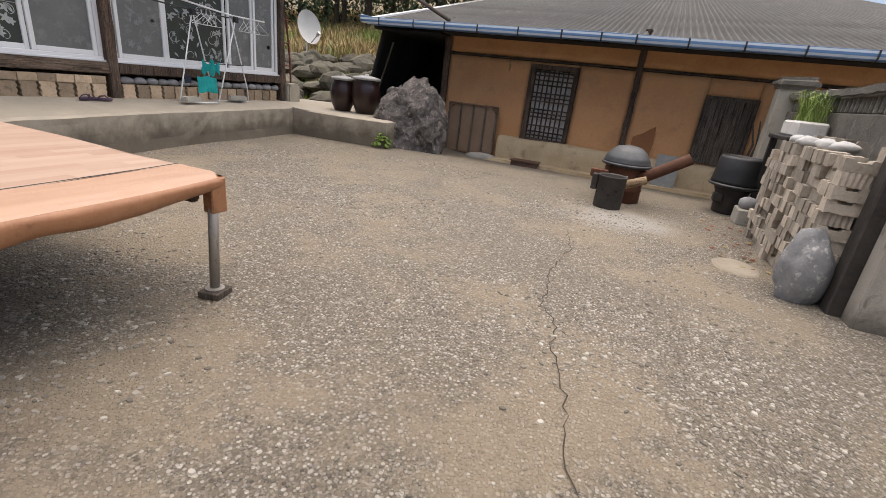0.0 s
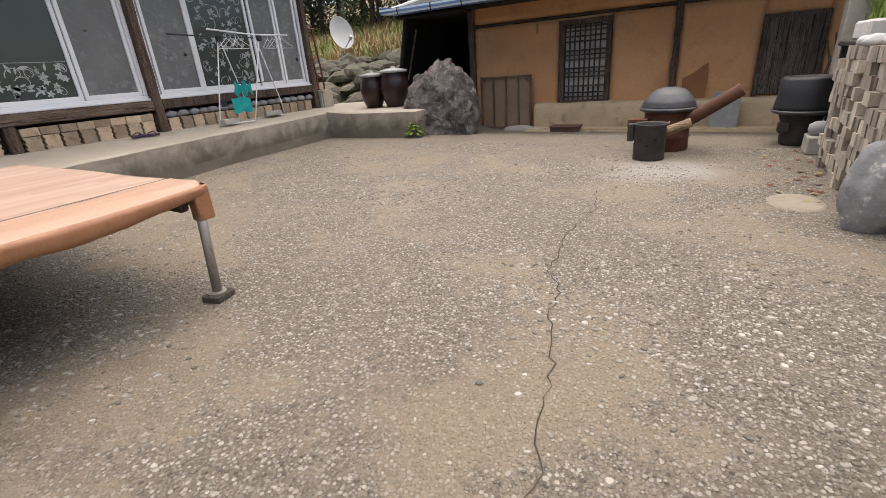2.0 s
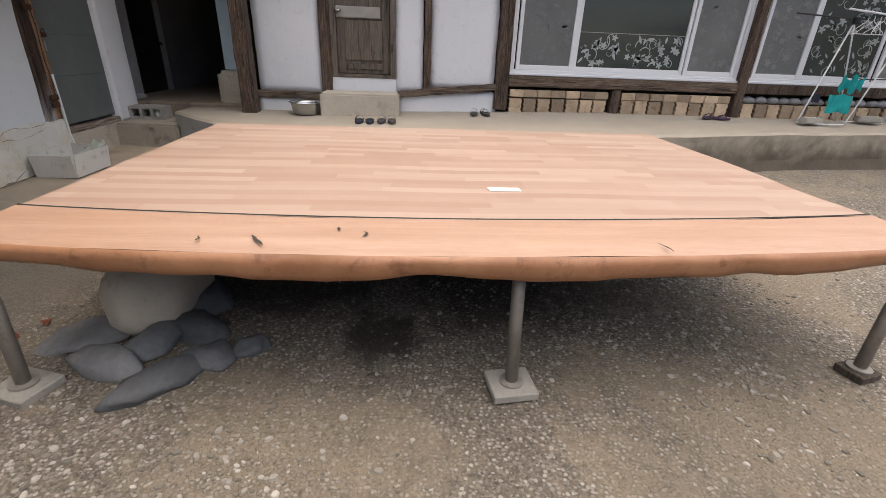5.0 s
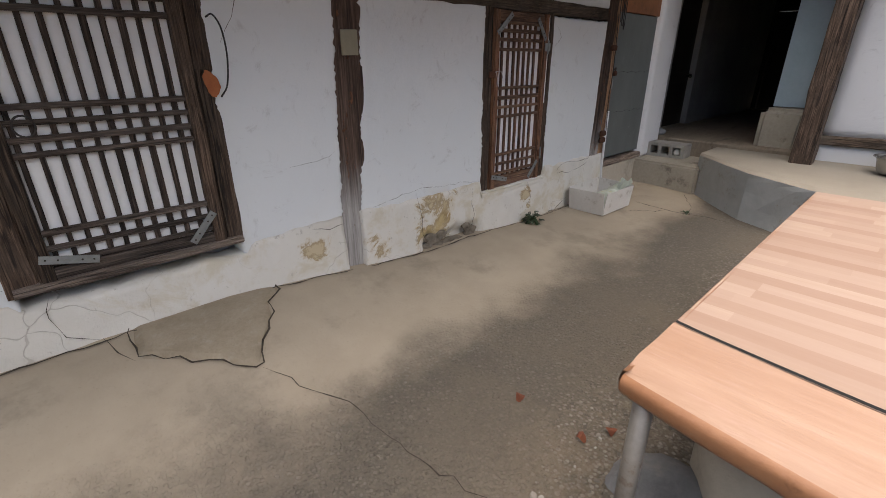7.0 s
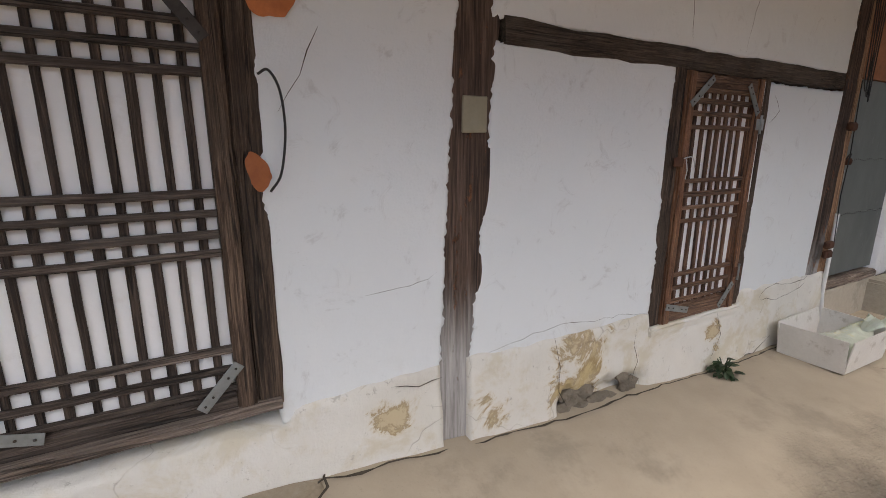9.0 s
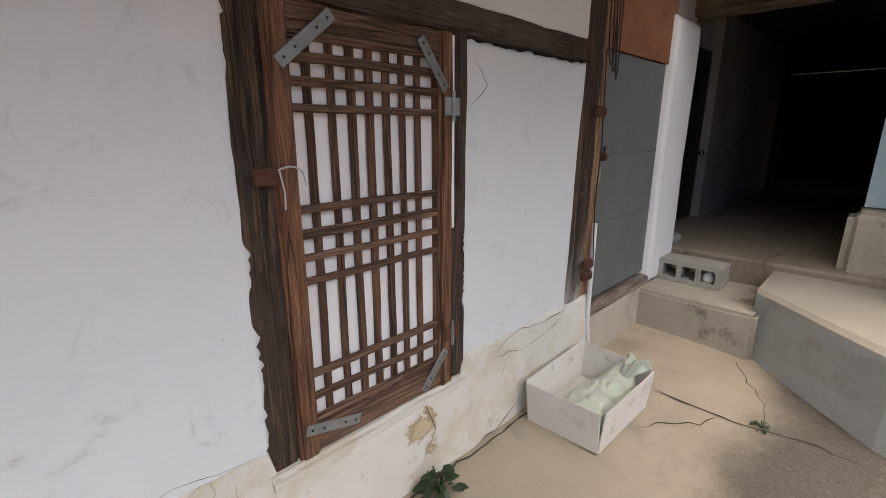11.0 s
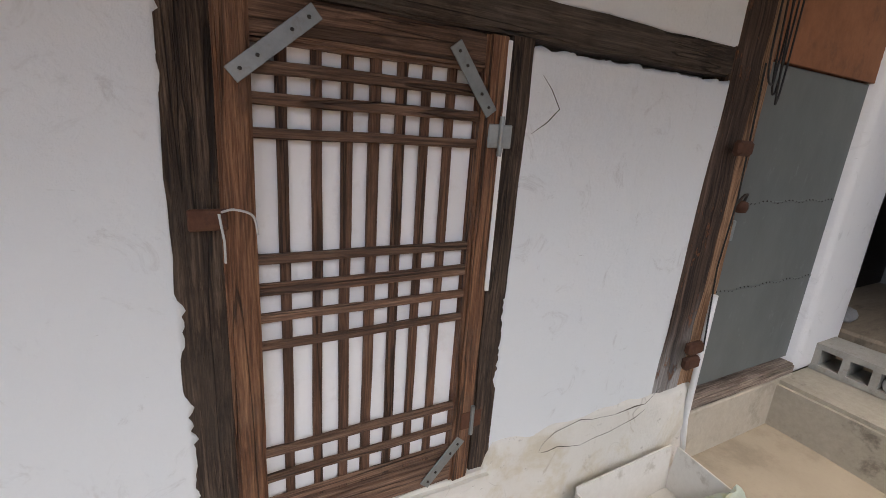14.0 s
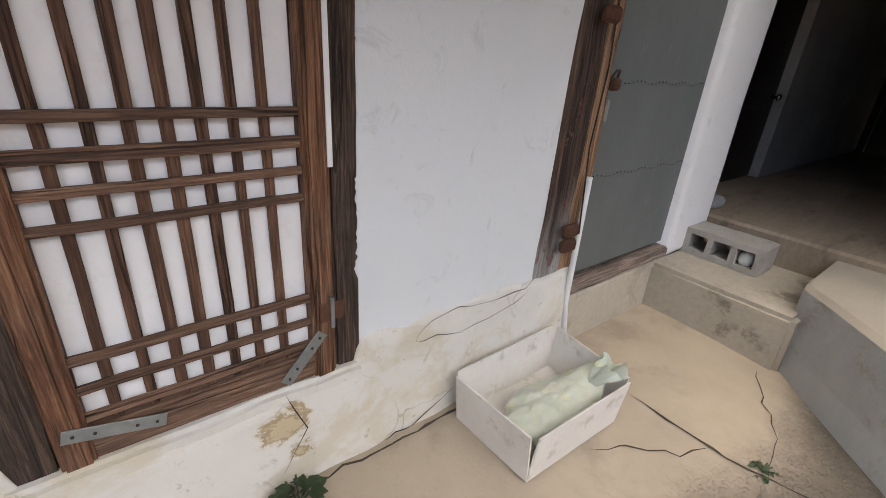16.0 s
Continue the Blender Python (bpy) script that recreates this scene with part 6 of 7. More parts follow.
part("lid", boxed(-0.33, 0.19, 6.48, 6.74, ground_z(0, 6.6) + 0.085, ground_z(0, 6.6) + 0.105, bevel=0.004), surface("brown_crate_lid", (0.07, 0.035, 0.022), (0.12, 0.065, 0.042), 4, 40, 0.6), tr)


# ---- mud house ----
MY = 7.13
mud = thing("wall_north", (0.8, MY + 0.15, 0.0), "ochre mud-plastered farmhouse wall on a low cement footing", "wall", kind="structure")


def mud_panel(x0, x1, z0, z1, seed):
    bm = panel(-x1, -x0, z0, z1, 0.0, 0.24, seed, amp=0.02, lip=0.01, ragged=0.01, step=0.09)
    bmesh.ops.transform(bm, matrix=Matrix.Translation((0, MY, 0)) @ Matrix.Rotation(math.pi, 4, 'Z'), verts=bm.verts)
    return bm


for k, (a, b, c, d) in enumerate(((-2.02, -0.36, -0.2, 1.66), (0.50, 1.425, 0.2, 1.66), (1.495, 2.55, 0.2, 1.66), (3.28, 6.0, 0.2, 1.66), (-0.36, 0.50, -0.2, 0.27), (2.55, 3.28, -0.2, 0.33), (2.55, 3.28, 1.38, 1.66), (-2.02, 6.0, 1.72, 2.12), (-0.36, 0.5, 1.60, 1.66))):
    part("mud_panel", mud_panel(a, b, c, d, 70.0 + k), M["mud"], mud, smooth=True)
# Core coloured black for the unlit inside of the house.
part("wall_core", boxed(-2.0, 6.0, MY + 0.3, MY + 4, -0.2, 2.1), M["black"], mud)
part("lintel", old_timber(-2.02, 6.0, MY - 0.01, MY + 0.2, 1.672, 1.708, 60, 0.014, 61), M["post"], mud, "sooty wall plate sunk in the mud")
part("post", old_timber(1.41, 1.51, MY - 0.05, MY + 0.15, 0.25, 2.3, 22, 0.02, 63), M["post"], mud, "crooked dark post in the mud wall")
part("post", old_timber(-2.1, -1.98, MY - 0.06, MY + 0.15, -0.2, 2.2, 18, 0.012, 65), M["post"], mud)
part("clay_patch", shake(sheet(8, 8, lambda u, v: (1.60 + 0.34 * u, MY - 0.026, 0.30 + 0.52 * v * (0.6 + 0.4 * u))), 0.02, 5, 2, (1, 0, 1)), M["mud_patch"], mud, "darker red clay repair beside the post")


def footing(u, v):
    x = -0.75 + 6.5 * u
    prof = ((0.0, -0.22), (0.0, -0.05), (0.0, 0.10), (0.01, 0.22), (0.04, 0.285), (0.12, 0.30), (0.30, 0.31))
    i = min(6, int(v * 6 + 0.5))
    y, z = prof[i]
    return (x, MY - 0.2 + y + 0.02 * noise.noise((x * 2, z * 3, 1)), z + 0.03 * noise.noise((x * 1.2, 0, 3)) * (1 if i > 2 else 0))


ft = sheet(70, 6, footing)
part("footing", ft, M["mud_foot"], mud, "cement footing with a rounded top", smooth=True)
solo("kerb_strip", shake(boxed(-0.9, 6.0, MY - 0.55, MY - 0.19, -0.3, -0.085, bevel=0.03, seg=2), 0.02, 3), M["mud_foot"], "low cement strip along the mud house", "kerb", kind="structure")

lw = thing("lattice_window", (0.07, MY, 0.27), "dark wooden lattice window with torn paper in the mud wall", "window")
for a, b, c, d in ((-0.37, -0.27, 0.27, 1.62), (0.42, 0.50, 0.27, 1.62), (-0.27, 0.42, 1.54, 1.62), (-0.27, 0.42, 0.27, 0.34)):
    part("window_frame", old_timber(a, b, MY - 0.05, MY + 0.06, c, d, 8, 0.006, a * 3 + c), M["post"], lw)
for k in range(7):
    x = -0.19 + 0.085 * k + 0.0
    part("upright_bar", old_timber(x - 0.013, x + 0.013, MY - 0.005, MY + 0.02, 0.33, 1.55, 8, 0.004, k), M["bar_old_z"], lw)
for k, z in enumerate((0.39, 0.46, 0.57, 0.72, 0.79, 0.86, 1.0, 1.07, 1.14, 1.28, 1.36, 1.44, 1.5)):
    part("cross_bar", old_timber(-0.27, 0.42, MY - 0.025, MY - 0.004, z - 0.013, z + 0.013, 8, 0.004, k + 9), M["bar_old_x"], lw)
part("paper", shake(sheet(14, 22, lambda u, v: (-0.26 + 0.67 * u, MY + 0.03, 0.33 + 1.2 * v)), 0.01, 9), M["paper_old"], lw, "grey torn paper")

pdr = thing("plank_door", (2.92, MY, 0.33), "weathered grey plank door in the mud wall", "door")
for a, b, c, d in ((2.54, 2.60, 0.31, 1.40), (3.23, 3.29, 0.31, 1.40), (2.60, 3.23, 1.35, 1.40)):
    part("door_frame", old_timber(a, b, MY - 0.04, MY + 0.06, c, d, 8, 0.006, a + c), M["plank"], pdr)
for k in range(5):
    x = 2.60 + 0.126 * k
    part("plank", old_timber(x + 0.003, x + 0.123, MY - 0.02, MY + 0.01, 0.34, 1.35, 8, 0.004, k * 2.0, bevel=0.004), M["plank"], pdr)
part("ring", tube(bmesh.new(), [(2.62 + 0.02 * math.cos(a), MY - 0.035, 0.82 + 0.03 * math.sin(a)) for a in np.linspace(0, 6.28, 14)], 0.004), M["charred"], pdr)
solo("corn_cob", lathe([(0.004, 0), (0.014, 0.02), (0.018, 0.08), (0.012, 0.15), (0.003, 0.19)], (-0.76, MY - 0.04, 1.46), 10), M["drygrass"], "dried husk hung on the mud wall", "corn", smooth=True)
sl = shake(boxed(2.06, 2.42, 6.74, 6.76, -0.13, 0.42), 0.01, 6)
solo("slate_slab", sl, M["slate"], "grey slate slab leaning at the footing", "slab")
for k in range(3):
    b = tube(bmesh.new(), [(3.3 + 0.05 * k, MY - 0.16, 0.3), (3.36 + 0.05 * k, MY - 0.12, 0.75), (3.28 + 0.09 * k, MY - 0.06, 1.05 + 0.05 * k)], [0.022, 0.018, 0.01], 7)
    solo("stick", b, M["plank"], "bent grey stick leaning beside the plank door", "stick", group="sticks by the door")

# roof
roof = thing("roof", (1.0, 8.5, 2.0), "grey corrugated cement roof with a blue striped gutter", "roof", kind="structure")
RX0, RX1, RY0, RY1 = -3.30, 7.5, 6.30, 22.0


def roof_z(x, y):
    return 2.05 + 0.235 * (y - RY0)


n_w = int((RX1 - RX0) / 0.106)
bm = bmesh.new()
cols = []
ys = [RY0, 7.2, 8.0, 8.02, 9.2, 9.6, 9.62, 11.2, RY1]
for i in range(n_w * 8 + 1):
    x = RX0 + (RX1 - RX0) * i / (n_w * 8)
    ph = 2 * math.pi * i / 8
    col = []
    for j, y in enumerate(ys):
        lift = 0.010 if j in (3, 4, 5) else (0.020 if j > 5 else 0)
        skew = 0.01 * noise.noise((math.floor(x / 0.72) * 1.7, y, 2))
        col.append(bm.verts.new((x, y + (0.03 * noise.noise((math.floor(x / 0.72) * 3.1, 0, 1)) if j == 0 else 0), roof_z(x, y) + 0.036 * math.sin(ph) + lift + skew)))
    cols.append(col)
for a, b in zip(cols, cols[1:]):
    for j in range(len(ys) - 1):
        bm.faces.new((a[j], b[j], b[j + 1], a[j + 1]))
part("roof_sheets", bm, M["slate_roof"], roof, "wavy cement roof sheets", smooth=True)
# Black board paints the shaded underside of the roof.
part("roof_back", boxed(RX0, RX1, RY0 + 0.3, RY1, 1.98, 2.06), M["black"], roof)
vb = boxed(RX0 - 0.06, RX0 + 0.06, RY0 - 0.1, RY1, -0.03, 0.03)
for v in vb.verts:
    v.co.z += roof_z(0, v.co.y) + 0.02
part("verge_board", vb, M["tube_white"], roof, "pale verge strip")
gut = bmesh.new()
prof = [(-0.08, 0.075), (-0.105, 0.07), (-0.11, 0.0), (-0.09, -0.045), (0.0, -0.055), (0.03, -0.03), (0.03, 0.06)]
ends = []
for x in np.linspace(RX0 - 0.15, RX1, 40):
    sag = 0.012 * noise.noise((x * 0.7, 0, 0)) + (0.04 * sstep(-3.1, -3.45, x))
    ends.append([gut.verts.new((x, RY0 + y, 2.02 + z + sag)) for y, z in prof])
for a, b in zip(ends, ends[1:]):
    for k in range(len(prof) - 1):
        gut.faces.new((a[k], b[k], b[k + 1], a[k + 1]))
gut.faces.new(ends[0])
gutter = part("gutter", gut, M["gutter"], roof, "blue and white striped plastic gutter")
for x in (-3.05, -2.35, -1.75, -1.15, -0.45, 0.25, 0.85, 1.35, 2.05, 2.75, 3.45, 4.2):
    b = bmesh.new()
    pr = [(-0.085, 0.085), (-0.115, 0.075), (-0.12, 0.0), (-0.098, -0.052), (0.0, -0.063)]
    r0 = [b.verts.new((x - 0.012, RY0 + y, 2.02 + z)) for y, z in pr]
    r1 = [b.verts.new((x + 0.012, RY0 + y, 2.02 + z)) for y, z in pr]
    for k in range(4):
        b.faces.new((r0[k], r1[k], r1[k + 1], r0[k + 1]))
    part("bracket", b, M["rubber_black"], gutter)
part("mast", tube(bmesh.new(), [(-1.82, 6.55, 2.16), (-2.6, 6.62, 2.52), (-3.7, 6.7, 3.1)], 0.032, 8), M["plank"], roof, "old wooden pole lying over the eave")

# open shed at the end of the mud house, its unlit inside painted black
shed = thing("shed", (-2.8, 8.0, 0.0), "open shed under the roof end, its shaded inside painted black, with black tarpaulin", "shed", kind="structure")
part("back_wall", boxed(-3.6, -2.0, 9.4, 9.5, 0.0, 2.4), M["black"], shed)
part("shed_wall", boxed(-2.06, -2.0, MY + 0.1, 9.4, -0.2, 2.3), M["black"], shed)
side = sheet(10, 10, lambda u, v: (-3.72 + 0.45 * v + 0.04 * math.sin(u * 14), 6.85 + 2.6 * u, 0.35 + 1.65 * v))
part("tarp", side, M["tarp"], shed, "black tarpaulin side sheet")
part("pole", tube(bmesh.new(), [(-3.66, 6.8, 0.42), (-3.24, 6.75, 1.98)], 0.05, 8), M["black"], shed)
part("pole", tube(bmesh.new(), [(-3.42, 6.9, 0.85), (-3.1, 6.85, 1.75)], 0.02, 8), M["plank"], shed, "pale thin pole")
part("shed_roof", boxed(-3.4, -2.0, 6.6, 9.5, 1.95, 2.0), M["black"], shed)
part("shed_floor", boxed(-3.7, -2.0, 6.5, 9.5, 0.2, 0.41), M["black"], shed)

# ---- stove ----
sv = thing("cooking_stove", (1.67, 4.45, 0.0), "rusty drum stove with an iron cauldron lid and slanted flue", "stove")
part("drum", lathe([(0.235, 0.0), (0.24, 0.02), (0.235, 0.13), (0.245, 0.15), (0.235, 0.17), (0.235, 0.40), (0.245, 0.42), (0.2, 0.425)], (1.67, 4.45, 0.0), 36), M["stoverust"], sv, smooth=True)
part("fire_door", boxed(1.30, 1.50, 4.18, 4.30, 0.27, 0.36, bevel=0.006), M["stoverust"], sv)
cau = part("cauldron", lathe([(0.24, 0.41), (0.285, 0.43), (0.295, 0.445), (0.285, 0.46), (0.255, 0.465)], (1.67, 4.45, 0), 40), M["iron_lid"], sv, smooth=True)
lid = part("lid", lathe([(0.275, 0.462), (0.275, 0.475), (0.262, 0.50), (0.262, 0.51), (0.245, 0.54), (0.20, 0.60), (0.195, 0.605), (0.14, 0.645), (0.06, 0.665), (0.005, 0.668)], (1.67, 4.45, 0), 44), M["iron_lid"], sv, "domed grey iron lid", smooth=True)
part("handle", tube(bmesh.new(), [(1.62, 4.21, 0.33), (1.64, 4.17, 0.30), (1.70, 4.17, 0.30), (1.72, 4.21, 0.33)], 0.008), M["tube_white"], sv)
part("flue", tube(bmesh.new(), [(1.80, 4.32, 0.28), (1.95, 4.30, 0.37), (2.33, 4.26, 0.63)], 0.065, 16), M["stoverust"], sv, "rusted slanting flue pipe", smooth=True)
ash = thing("fire_can", (1.58, 3.85, 0.0), "charred sheet-metal fire can with punched holes", "fire can")
part("can", lathe([(0.15, 0.0), (0.152, 0.02), (0.15, 0.34), (0.162, 0.355), (0.158, 0.365), (0.14, 0.35), (0.135, 0.06), (0.02, 0.055)], (1.58, 3.85, 0), 32), M["charred"], ash, smooth=True)
part("lug", boxed(1.36, 1.43, 3.82, 3.88, 0.18, 0.36, bevel=0.01), M["charred"], ash)
# Solid black beads paint the dark inside of the punched holes.
for a in (3.6, 4.2, 4.7, 5.2):
    hb = bmesh.new()
    bmesh.ops.create_icosphere(hb, subdivisions=1, radius=0.014, matrix=Matrix.Translation((1.58 + 0.146 * math.cos(a), 3.85 + 0.146 * math.sin(a), 0.19 + 0.03 * math.sin(a * 5))))
    part("hole", hb, M["black"], ash)
solo("firewood", tube(bmesh.new(), [(1.60, 4.02, 0.20), (1.75, 4.05, 0.27), (1.93, 4.08, 0.34)], [0.05, 0.048, 0.046], 10), M["log"], "pale cut firewood log propped on the fire can", "firewood")

# ---- east wall, stack, pots ----
ew = thing("wall_east", (3.5, 4.0, 0.0), "grimy cement boundary wall with a pierced top rail", "wall", kind="structure")
part("wall_body", boxed(3.45, 3.58, 1.97, 6.1, -0.1, 1.27, bevel=0.01), M["grimy"], ew)
part("top_rail", old_timber(3.41, 3.61, 2.0, 6.1, 1.41, 1.50, 50, 0.022, 4, bevel=0.02), M["grimy"], ew)
y = 2.1
while y < 6.0:
    part("baluster", shake(boxed(3.47, 3.55, y, y + 0.045, 1.27, 1.44, bevel=0.012), 0.006, 9, y), M["grimy"], ew)
    y += 0.105
part("pillar", boxed(3.28, 3.52, 6.08, 6.34, -0.2, 1.55, bevel=0.012), M["concrete_pale"], ew, "pale plastered corner pillar")
part("pillar_cap", shake(boxed(3.22, 3.72, 6.0, 6.42, 1.55, 1.70, bevel=0.05, seg=3), 0.035, 5), M["grimy"], ew, "mossy rounded cement cap")
# Dark colour paints the shade on the pillar's west face.
part("gate_pillar", shake(boxed(3.12, 3.46, 1.88, 2.02, -0.1, 1.7, bevel=0.01), 0.004, 3), M["charred"], ew, "gate pillar edge, its shaded face painted near black")


def blotched_wall():
    n = Nodes("blotched_render")
    co = n.coords(worldly=True)
    x, y, z = n.sep(co)
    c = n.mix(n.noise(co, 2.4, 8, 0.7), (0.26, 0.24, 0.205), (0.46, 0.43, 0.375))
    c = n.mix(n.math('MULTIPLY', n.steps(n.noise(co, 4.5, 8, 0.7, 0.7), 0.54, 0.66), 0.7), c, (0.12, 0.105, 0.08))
    # Darker towards the bottom, with an uneven border.
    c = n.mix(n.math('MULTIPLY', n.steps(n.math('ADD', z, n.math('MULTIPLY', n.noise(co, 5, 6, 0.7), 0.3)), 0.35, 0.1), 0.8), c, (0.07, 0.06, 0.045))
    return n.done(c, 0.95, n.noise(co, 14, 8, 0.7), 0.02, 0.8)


part("return_wall", shake(boxed(3.2, 6.0, 1.72, 1.88, -0.1, 1.7, bevel=0.01), 0.004, 3), blotched_wall(), ew, "blotched cement return wall")
part("yard_wall", boxed(5.6, 5.8, -5.3, 1.75, -0.1, 1.7, bevel=0.01), M["concrete"], ew)

# brick stack
stack = thing("brick_stack", (3.15, 3.0, 0.0), "pile of salvaged ribbed cement bricks against the wall", "brick pile")
bricks = []
for s in range(4):
    r = random.Random(90 + s)
    bm = bmesh.new()
    L, H = 0.19, 0.085
    prof = []
    for k in range(8):
        u = -L / 2 + L * k / 7
        prof.append((u, 0.004 if k % 2 else 0.0))
    top = [(L / 2, H), (L * 0.22, H), (L * 0.18, H - 0.02), (-L * 0.18, H - 0.02), (-L * 0.22, H), (-L / 2, H)] if s % 2 else [(L / 2, H), (-L / 2, H)]
    ring = prof + top
    f0 = [bm.verts.new((0.05, u, z)) for u, z in ring]
    f1 = [bm.verts.new((-0.05, u, z)) for u, z in ring]
    bm.faces.new(f0)
    bm.faces.new(list(reversed(f1)))
    for i in range(len(ring)):
        bm.faces.new((f0[i], f1[i], f1[(i + 1) % len(ring)], f0[(i + 1) % len(ring)]))
    shake(bm, 0.007, 16, s)
    me = mesh_of(bm, "brick")
    me.materials.append(M["brick"])
    bricks.append(me)
ribbed = []
for s in range(2):
    bm = bmesh.new()
    L, H = 0.19, 0.09
    ring = []
    for k in range(13):
        u = -L / 2 + L * k / 12
        ring.append((0.05 - (0.008 if k % 2 else 0), u))
    ring += [(-0.05, L / 2), (-0.05, -L / 2)]
    f0 = [bm.verts.new((x, u, 0)) for x, u in ring]
    f1 = [bm.verts.new((x, u, H)) for x, u in ring]
    bm.faces.new(list(reversed(f0)))
    bm.faces.new(f1)
    for i in range(len(ring)):
        bm.faces.new((f0[i], f0[(i + 1) % len(ring)], f1[(i + 1) % len(ring)], f1[i]))
    shake(bm, 0.005, 16, s)
    me = mesh_of(bm, "brick")
    me.materials.append(M["brick"])
    ribbed.append(me)
rk = random.Random(77)
for row in range(11):
    z = 0.0 + row * 0.088
    y = 2.16 + (0.06 if row % 2 else 0)
    while y < 3.92 - 0.012 * row:
        end_on = rk.random() < 0.75
        w = 0.105 if end_on else 0.198
        lay((bricks if rk.random() < 0.5 else ribbed)[rk.randrange(2)], stack, (3.06 + rk.uniform(-0.014, 0.008), y + w / 2, z), (0 if not end_on else 90) + rk.uniform(-3, 3) + 180, rx=rk.uniform(-2, 2))
        y += w
for row in range(14):
    z = 0.0 + row * 0.088
    for k, x in enumerate((3.0, 3.2)):
        if row > 10 and k == 0:
            continue
        lay((bricks if row % 3 else ribbed)[rk.randrange(2)], stack, (x + 0.05 + rk.uniform(-0.02, 0.02), 2.10 + rk.uniform(-0.02, 0.015), z), -90 + rk.uniform(-5, 5))
for y in (3.0, 3.25, 3.5):
    lay(bricks[1], stack, (3.25, y, 0.97), rk.uniform(0, 90))
for k, (x, y) in enumerate(((3.12, 3.0), (3.05, 3.22), (3.2, 3.25), (3.15, 2.75), (3.08, 3.55))):
    solo("white_stone", rock((x, y, 0.965), (0.09, 0.065, 0.05), 20 + k, 0.25, 3), M["pale_stone"], "smooth pale stone on top of the brick pile", "stone", group="stones on the brick pile", smooth=True)
rs = rock((2.98, 2.06, -0.03), (0.155, 0.14, 0.31), 8.8, 0.16, 4, -0.15, 0.4, 0.05)
solo("round_stone", rs, M["egg_stone"], "large smooth grey boulder at the foot of the brick pile", "boulder", smooth=True)

pl = thing("grass_planter", (3.3, 4.45, 1.02), "foam box planter with long green grass on a wall shelf", "planter")
part("box", boxed(3.15, 3.42, 4.15, 4.72, 1.0, 1.16, bevel=0.02), M["card"], pl)
bm = bmesh.new()
rg = random.Random(8)
for k in range(170):
    x, y, a, ln = rg.uniform(3.2, 3.4), rg.uniform(4.2, 4.68), rg.uniform(0, 6.28), rg.uniform(0.16, 0.42)
    d = Vector((math.cos(a), math.sin(a), 0)) * ln * rg.uniform(0.3, 1.0)
    p0, p1, p2 = Vector((x, y, 1.15)), Vector((x, y, 1.15 + ln * 0.75)) + d * 0.4, Vector((x, y, 1.15 + ln * 0.6)) + d
    w = Vector((-math.sin(a), math.cos(a), 0)) * 0.004
    q = [bm.verts.new(v) for v in (p0 - w, p0 + w, p1 + w, p1 - w, p2)]
    bm.faces.new(q[:4])
    bm.faces.new((q[3], q[2], q[4]))
part("grass", bm, M["greengrass"], pl)
part("shelf", boxed(3.08, 3.47, 4.05, 4.85, 0.955, 1.0, bevel=0.008), M["charred"], pl)
part("shelf_leg", boxed(3.10, 3.16, 4.1, 4.16, 0.0, 0.955), M["charred"], pl)
part("shelf_leg", boxed(3.10, 3.16, 4.74, 4.8, 0.0, 0.955), M["charred"], pl)

pt = thing("pot_stove", (2.92, 4.9, 0.0), "small black stove with an upturned black tub on top", "stove")
part("stove_body", lathe([(0.15, 0.0), (0.16, 0.02), (0.17, 0.22), (0.2, 0.3), (0.18, 0.32)], (2.92, 4.9, 0), 24), M["charred"], pt, smooth=True)
part("stove_mouth", boxed(2.72, 2.82, 4.72, 4.85, 0.14, 0.24, bevel=0.01), M["charred"], pt)
part("rim", lathe([(0.17, 0.30), (0.27, 0.335), (0.285, 0.35), (0.27, 0.365), (0.2, 0.36)], (2.92, 4.9, 0), 36), M["iron_lid"], pt, smooth=True)
part("tub", lathe([(0.265, 0.365), (0.26, 0.40), (0.245, 0.50), (0.235, 0.66), (0.215, 0.69), (0.205, 0.685), (0.20, 0.64), (0.02, 0.63)], (2.92, 4.9, 0), 36), M["blackpot"], pt, smooth=True)
solo("cinder_block", shake(boxed(2.93, 3.13, 4.25, 4.55, 0.0, 0.17, bevel=0.01), 0.006, 9), M["block"], "broken cement block beside the black stove", "block")
solo("round_stone", rock((3.03, 4.4, 0.168), (0.11, 0.1, 0.09), 31, 0.2, 2), M["stone"], "round stone resting on the broken block", "stone", smooth=True)
for k in range(26):
    x, y = rk.uniform(2.55, 2.95), rk.uniform(2.5, 4.6)
    m = Matrix.Translation((x, y, ground_z(x, y) + 0.006)) @ Matrix.Rotation(rk.uniform(0, 6), 4, 'Z')
    lf = shake(sheet(3, 2, lambda u, v: m @ Vector((0.05 * u, 0.025 * (v - 0.5) * math.sin(math.pi * min(0.98, max(0.05, u))) * 2, 0.006 * math.sin(u * 4)))), 0.004, 30, k)
    solo("fallen_leaf", lf, M["leaf_red"] if k % 3 else M["drygrass"], "dry fallen leaf on the concrete", "leaf", group="fallen leaves")
for k, (x, y) in enumerate(((-0.34, -3.89), (-0.3, -3.63), (-0.4, -3.54))):
    m = Matrix.Translation((x, y, ground_z(x, y) + 0.006)) @ Matrix.Rotation(k * 1.9, 4, 'Z')
    lf = shake(sheet(4, 3, lambda u, v: m @ Vector((0.042 * u, 0.02 * (v - 0.5) * math.sin(math.pi * min(0.98, max(0.05, u))) * 2, 0.02 * math.sin(u * 4)))), 0.006, 30, k)
    solo("fallen_leaf", lf, M["leaf_red"], "curled red-brown fallen leaf", "leaf", group="fallen leaves")
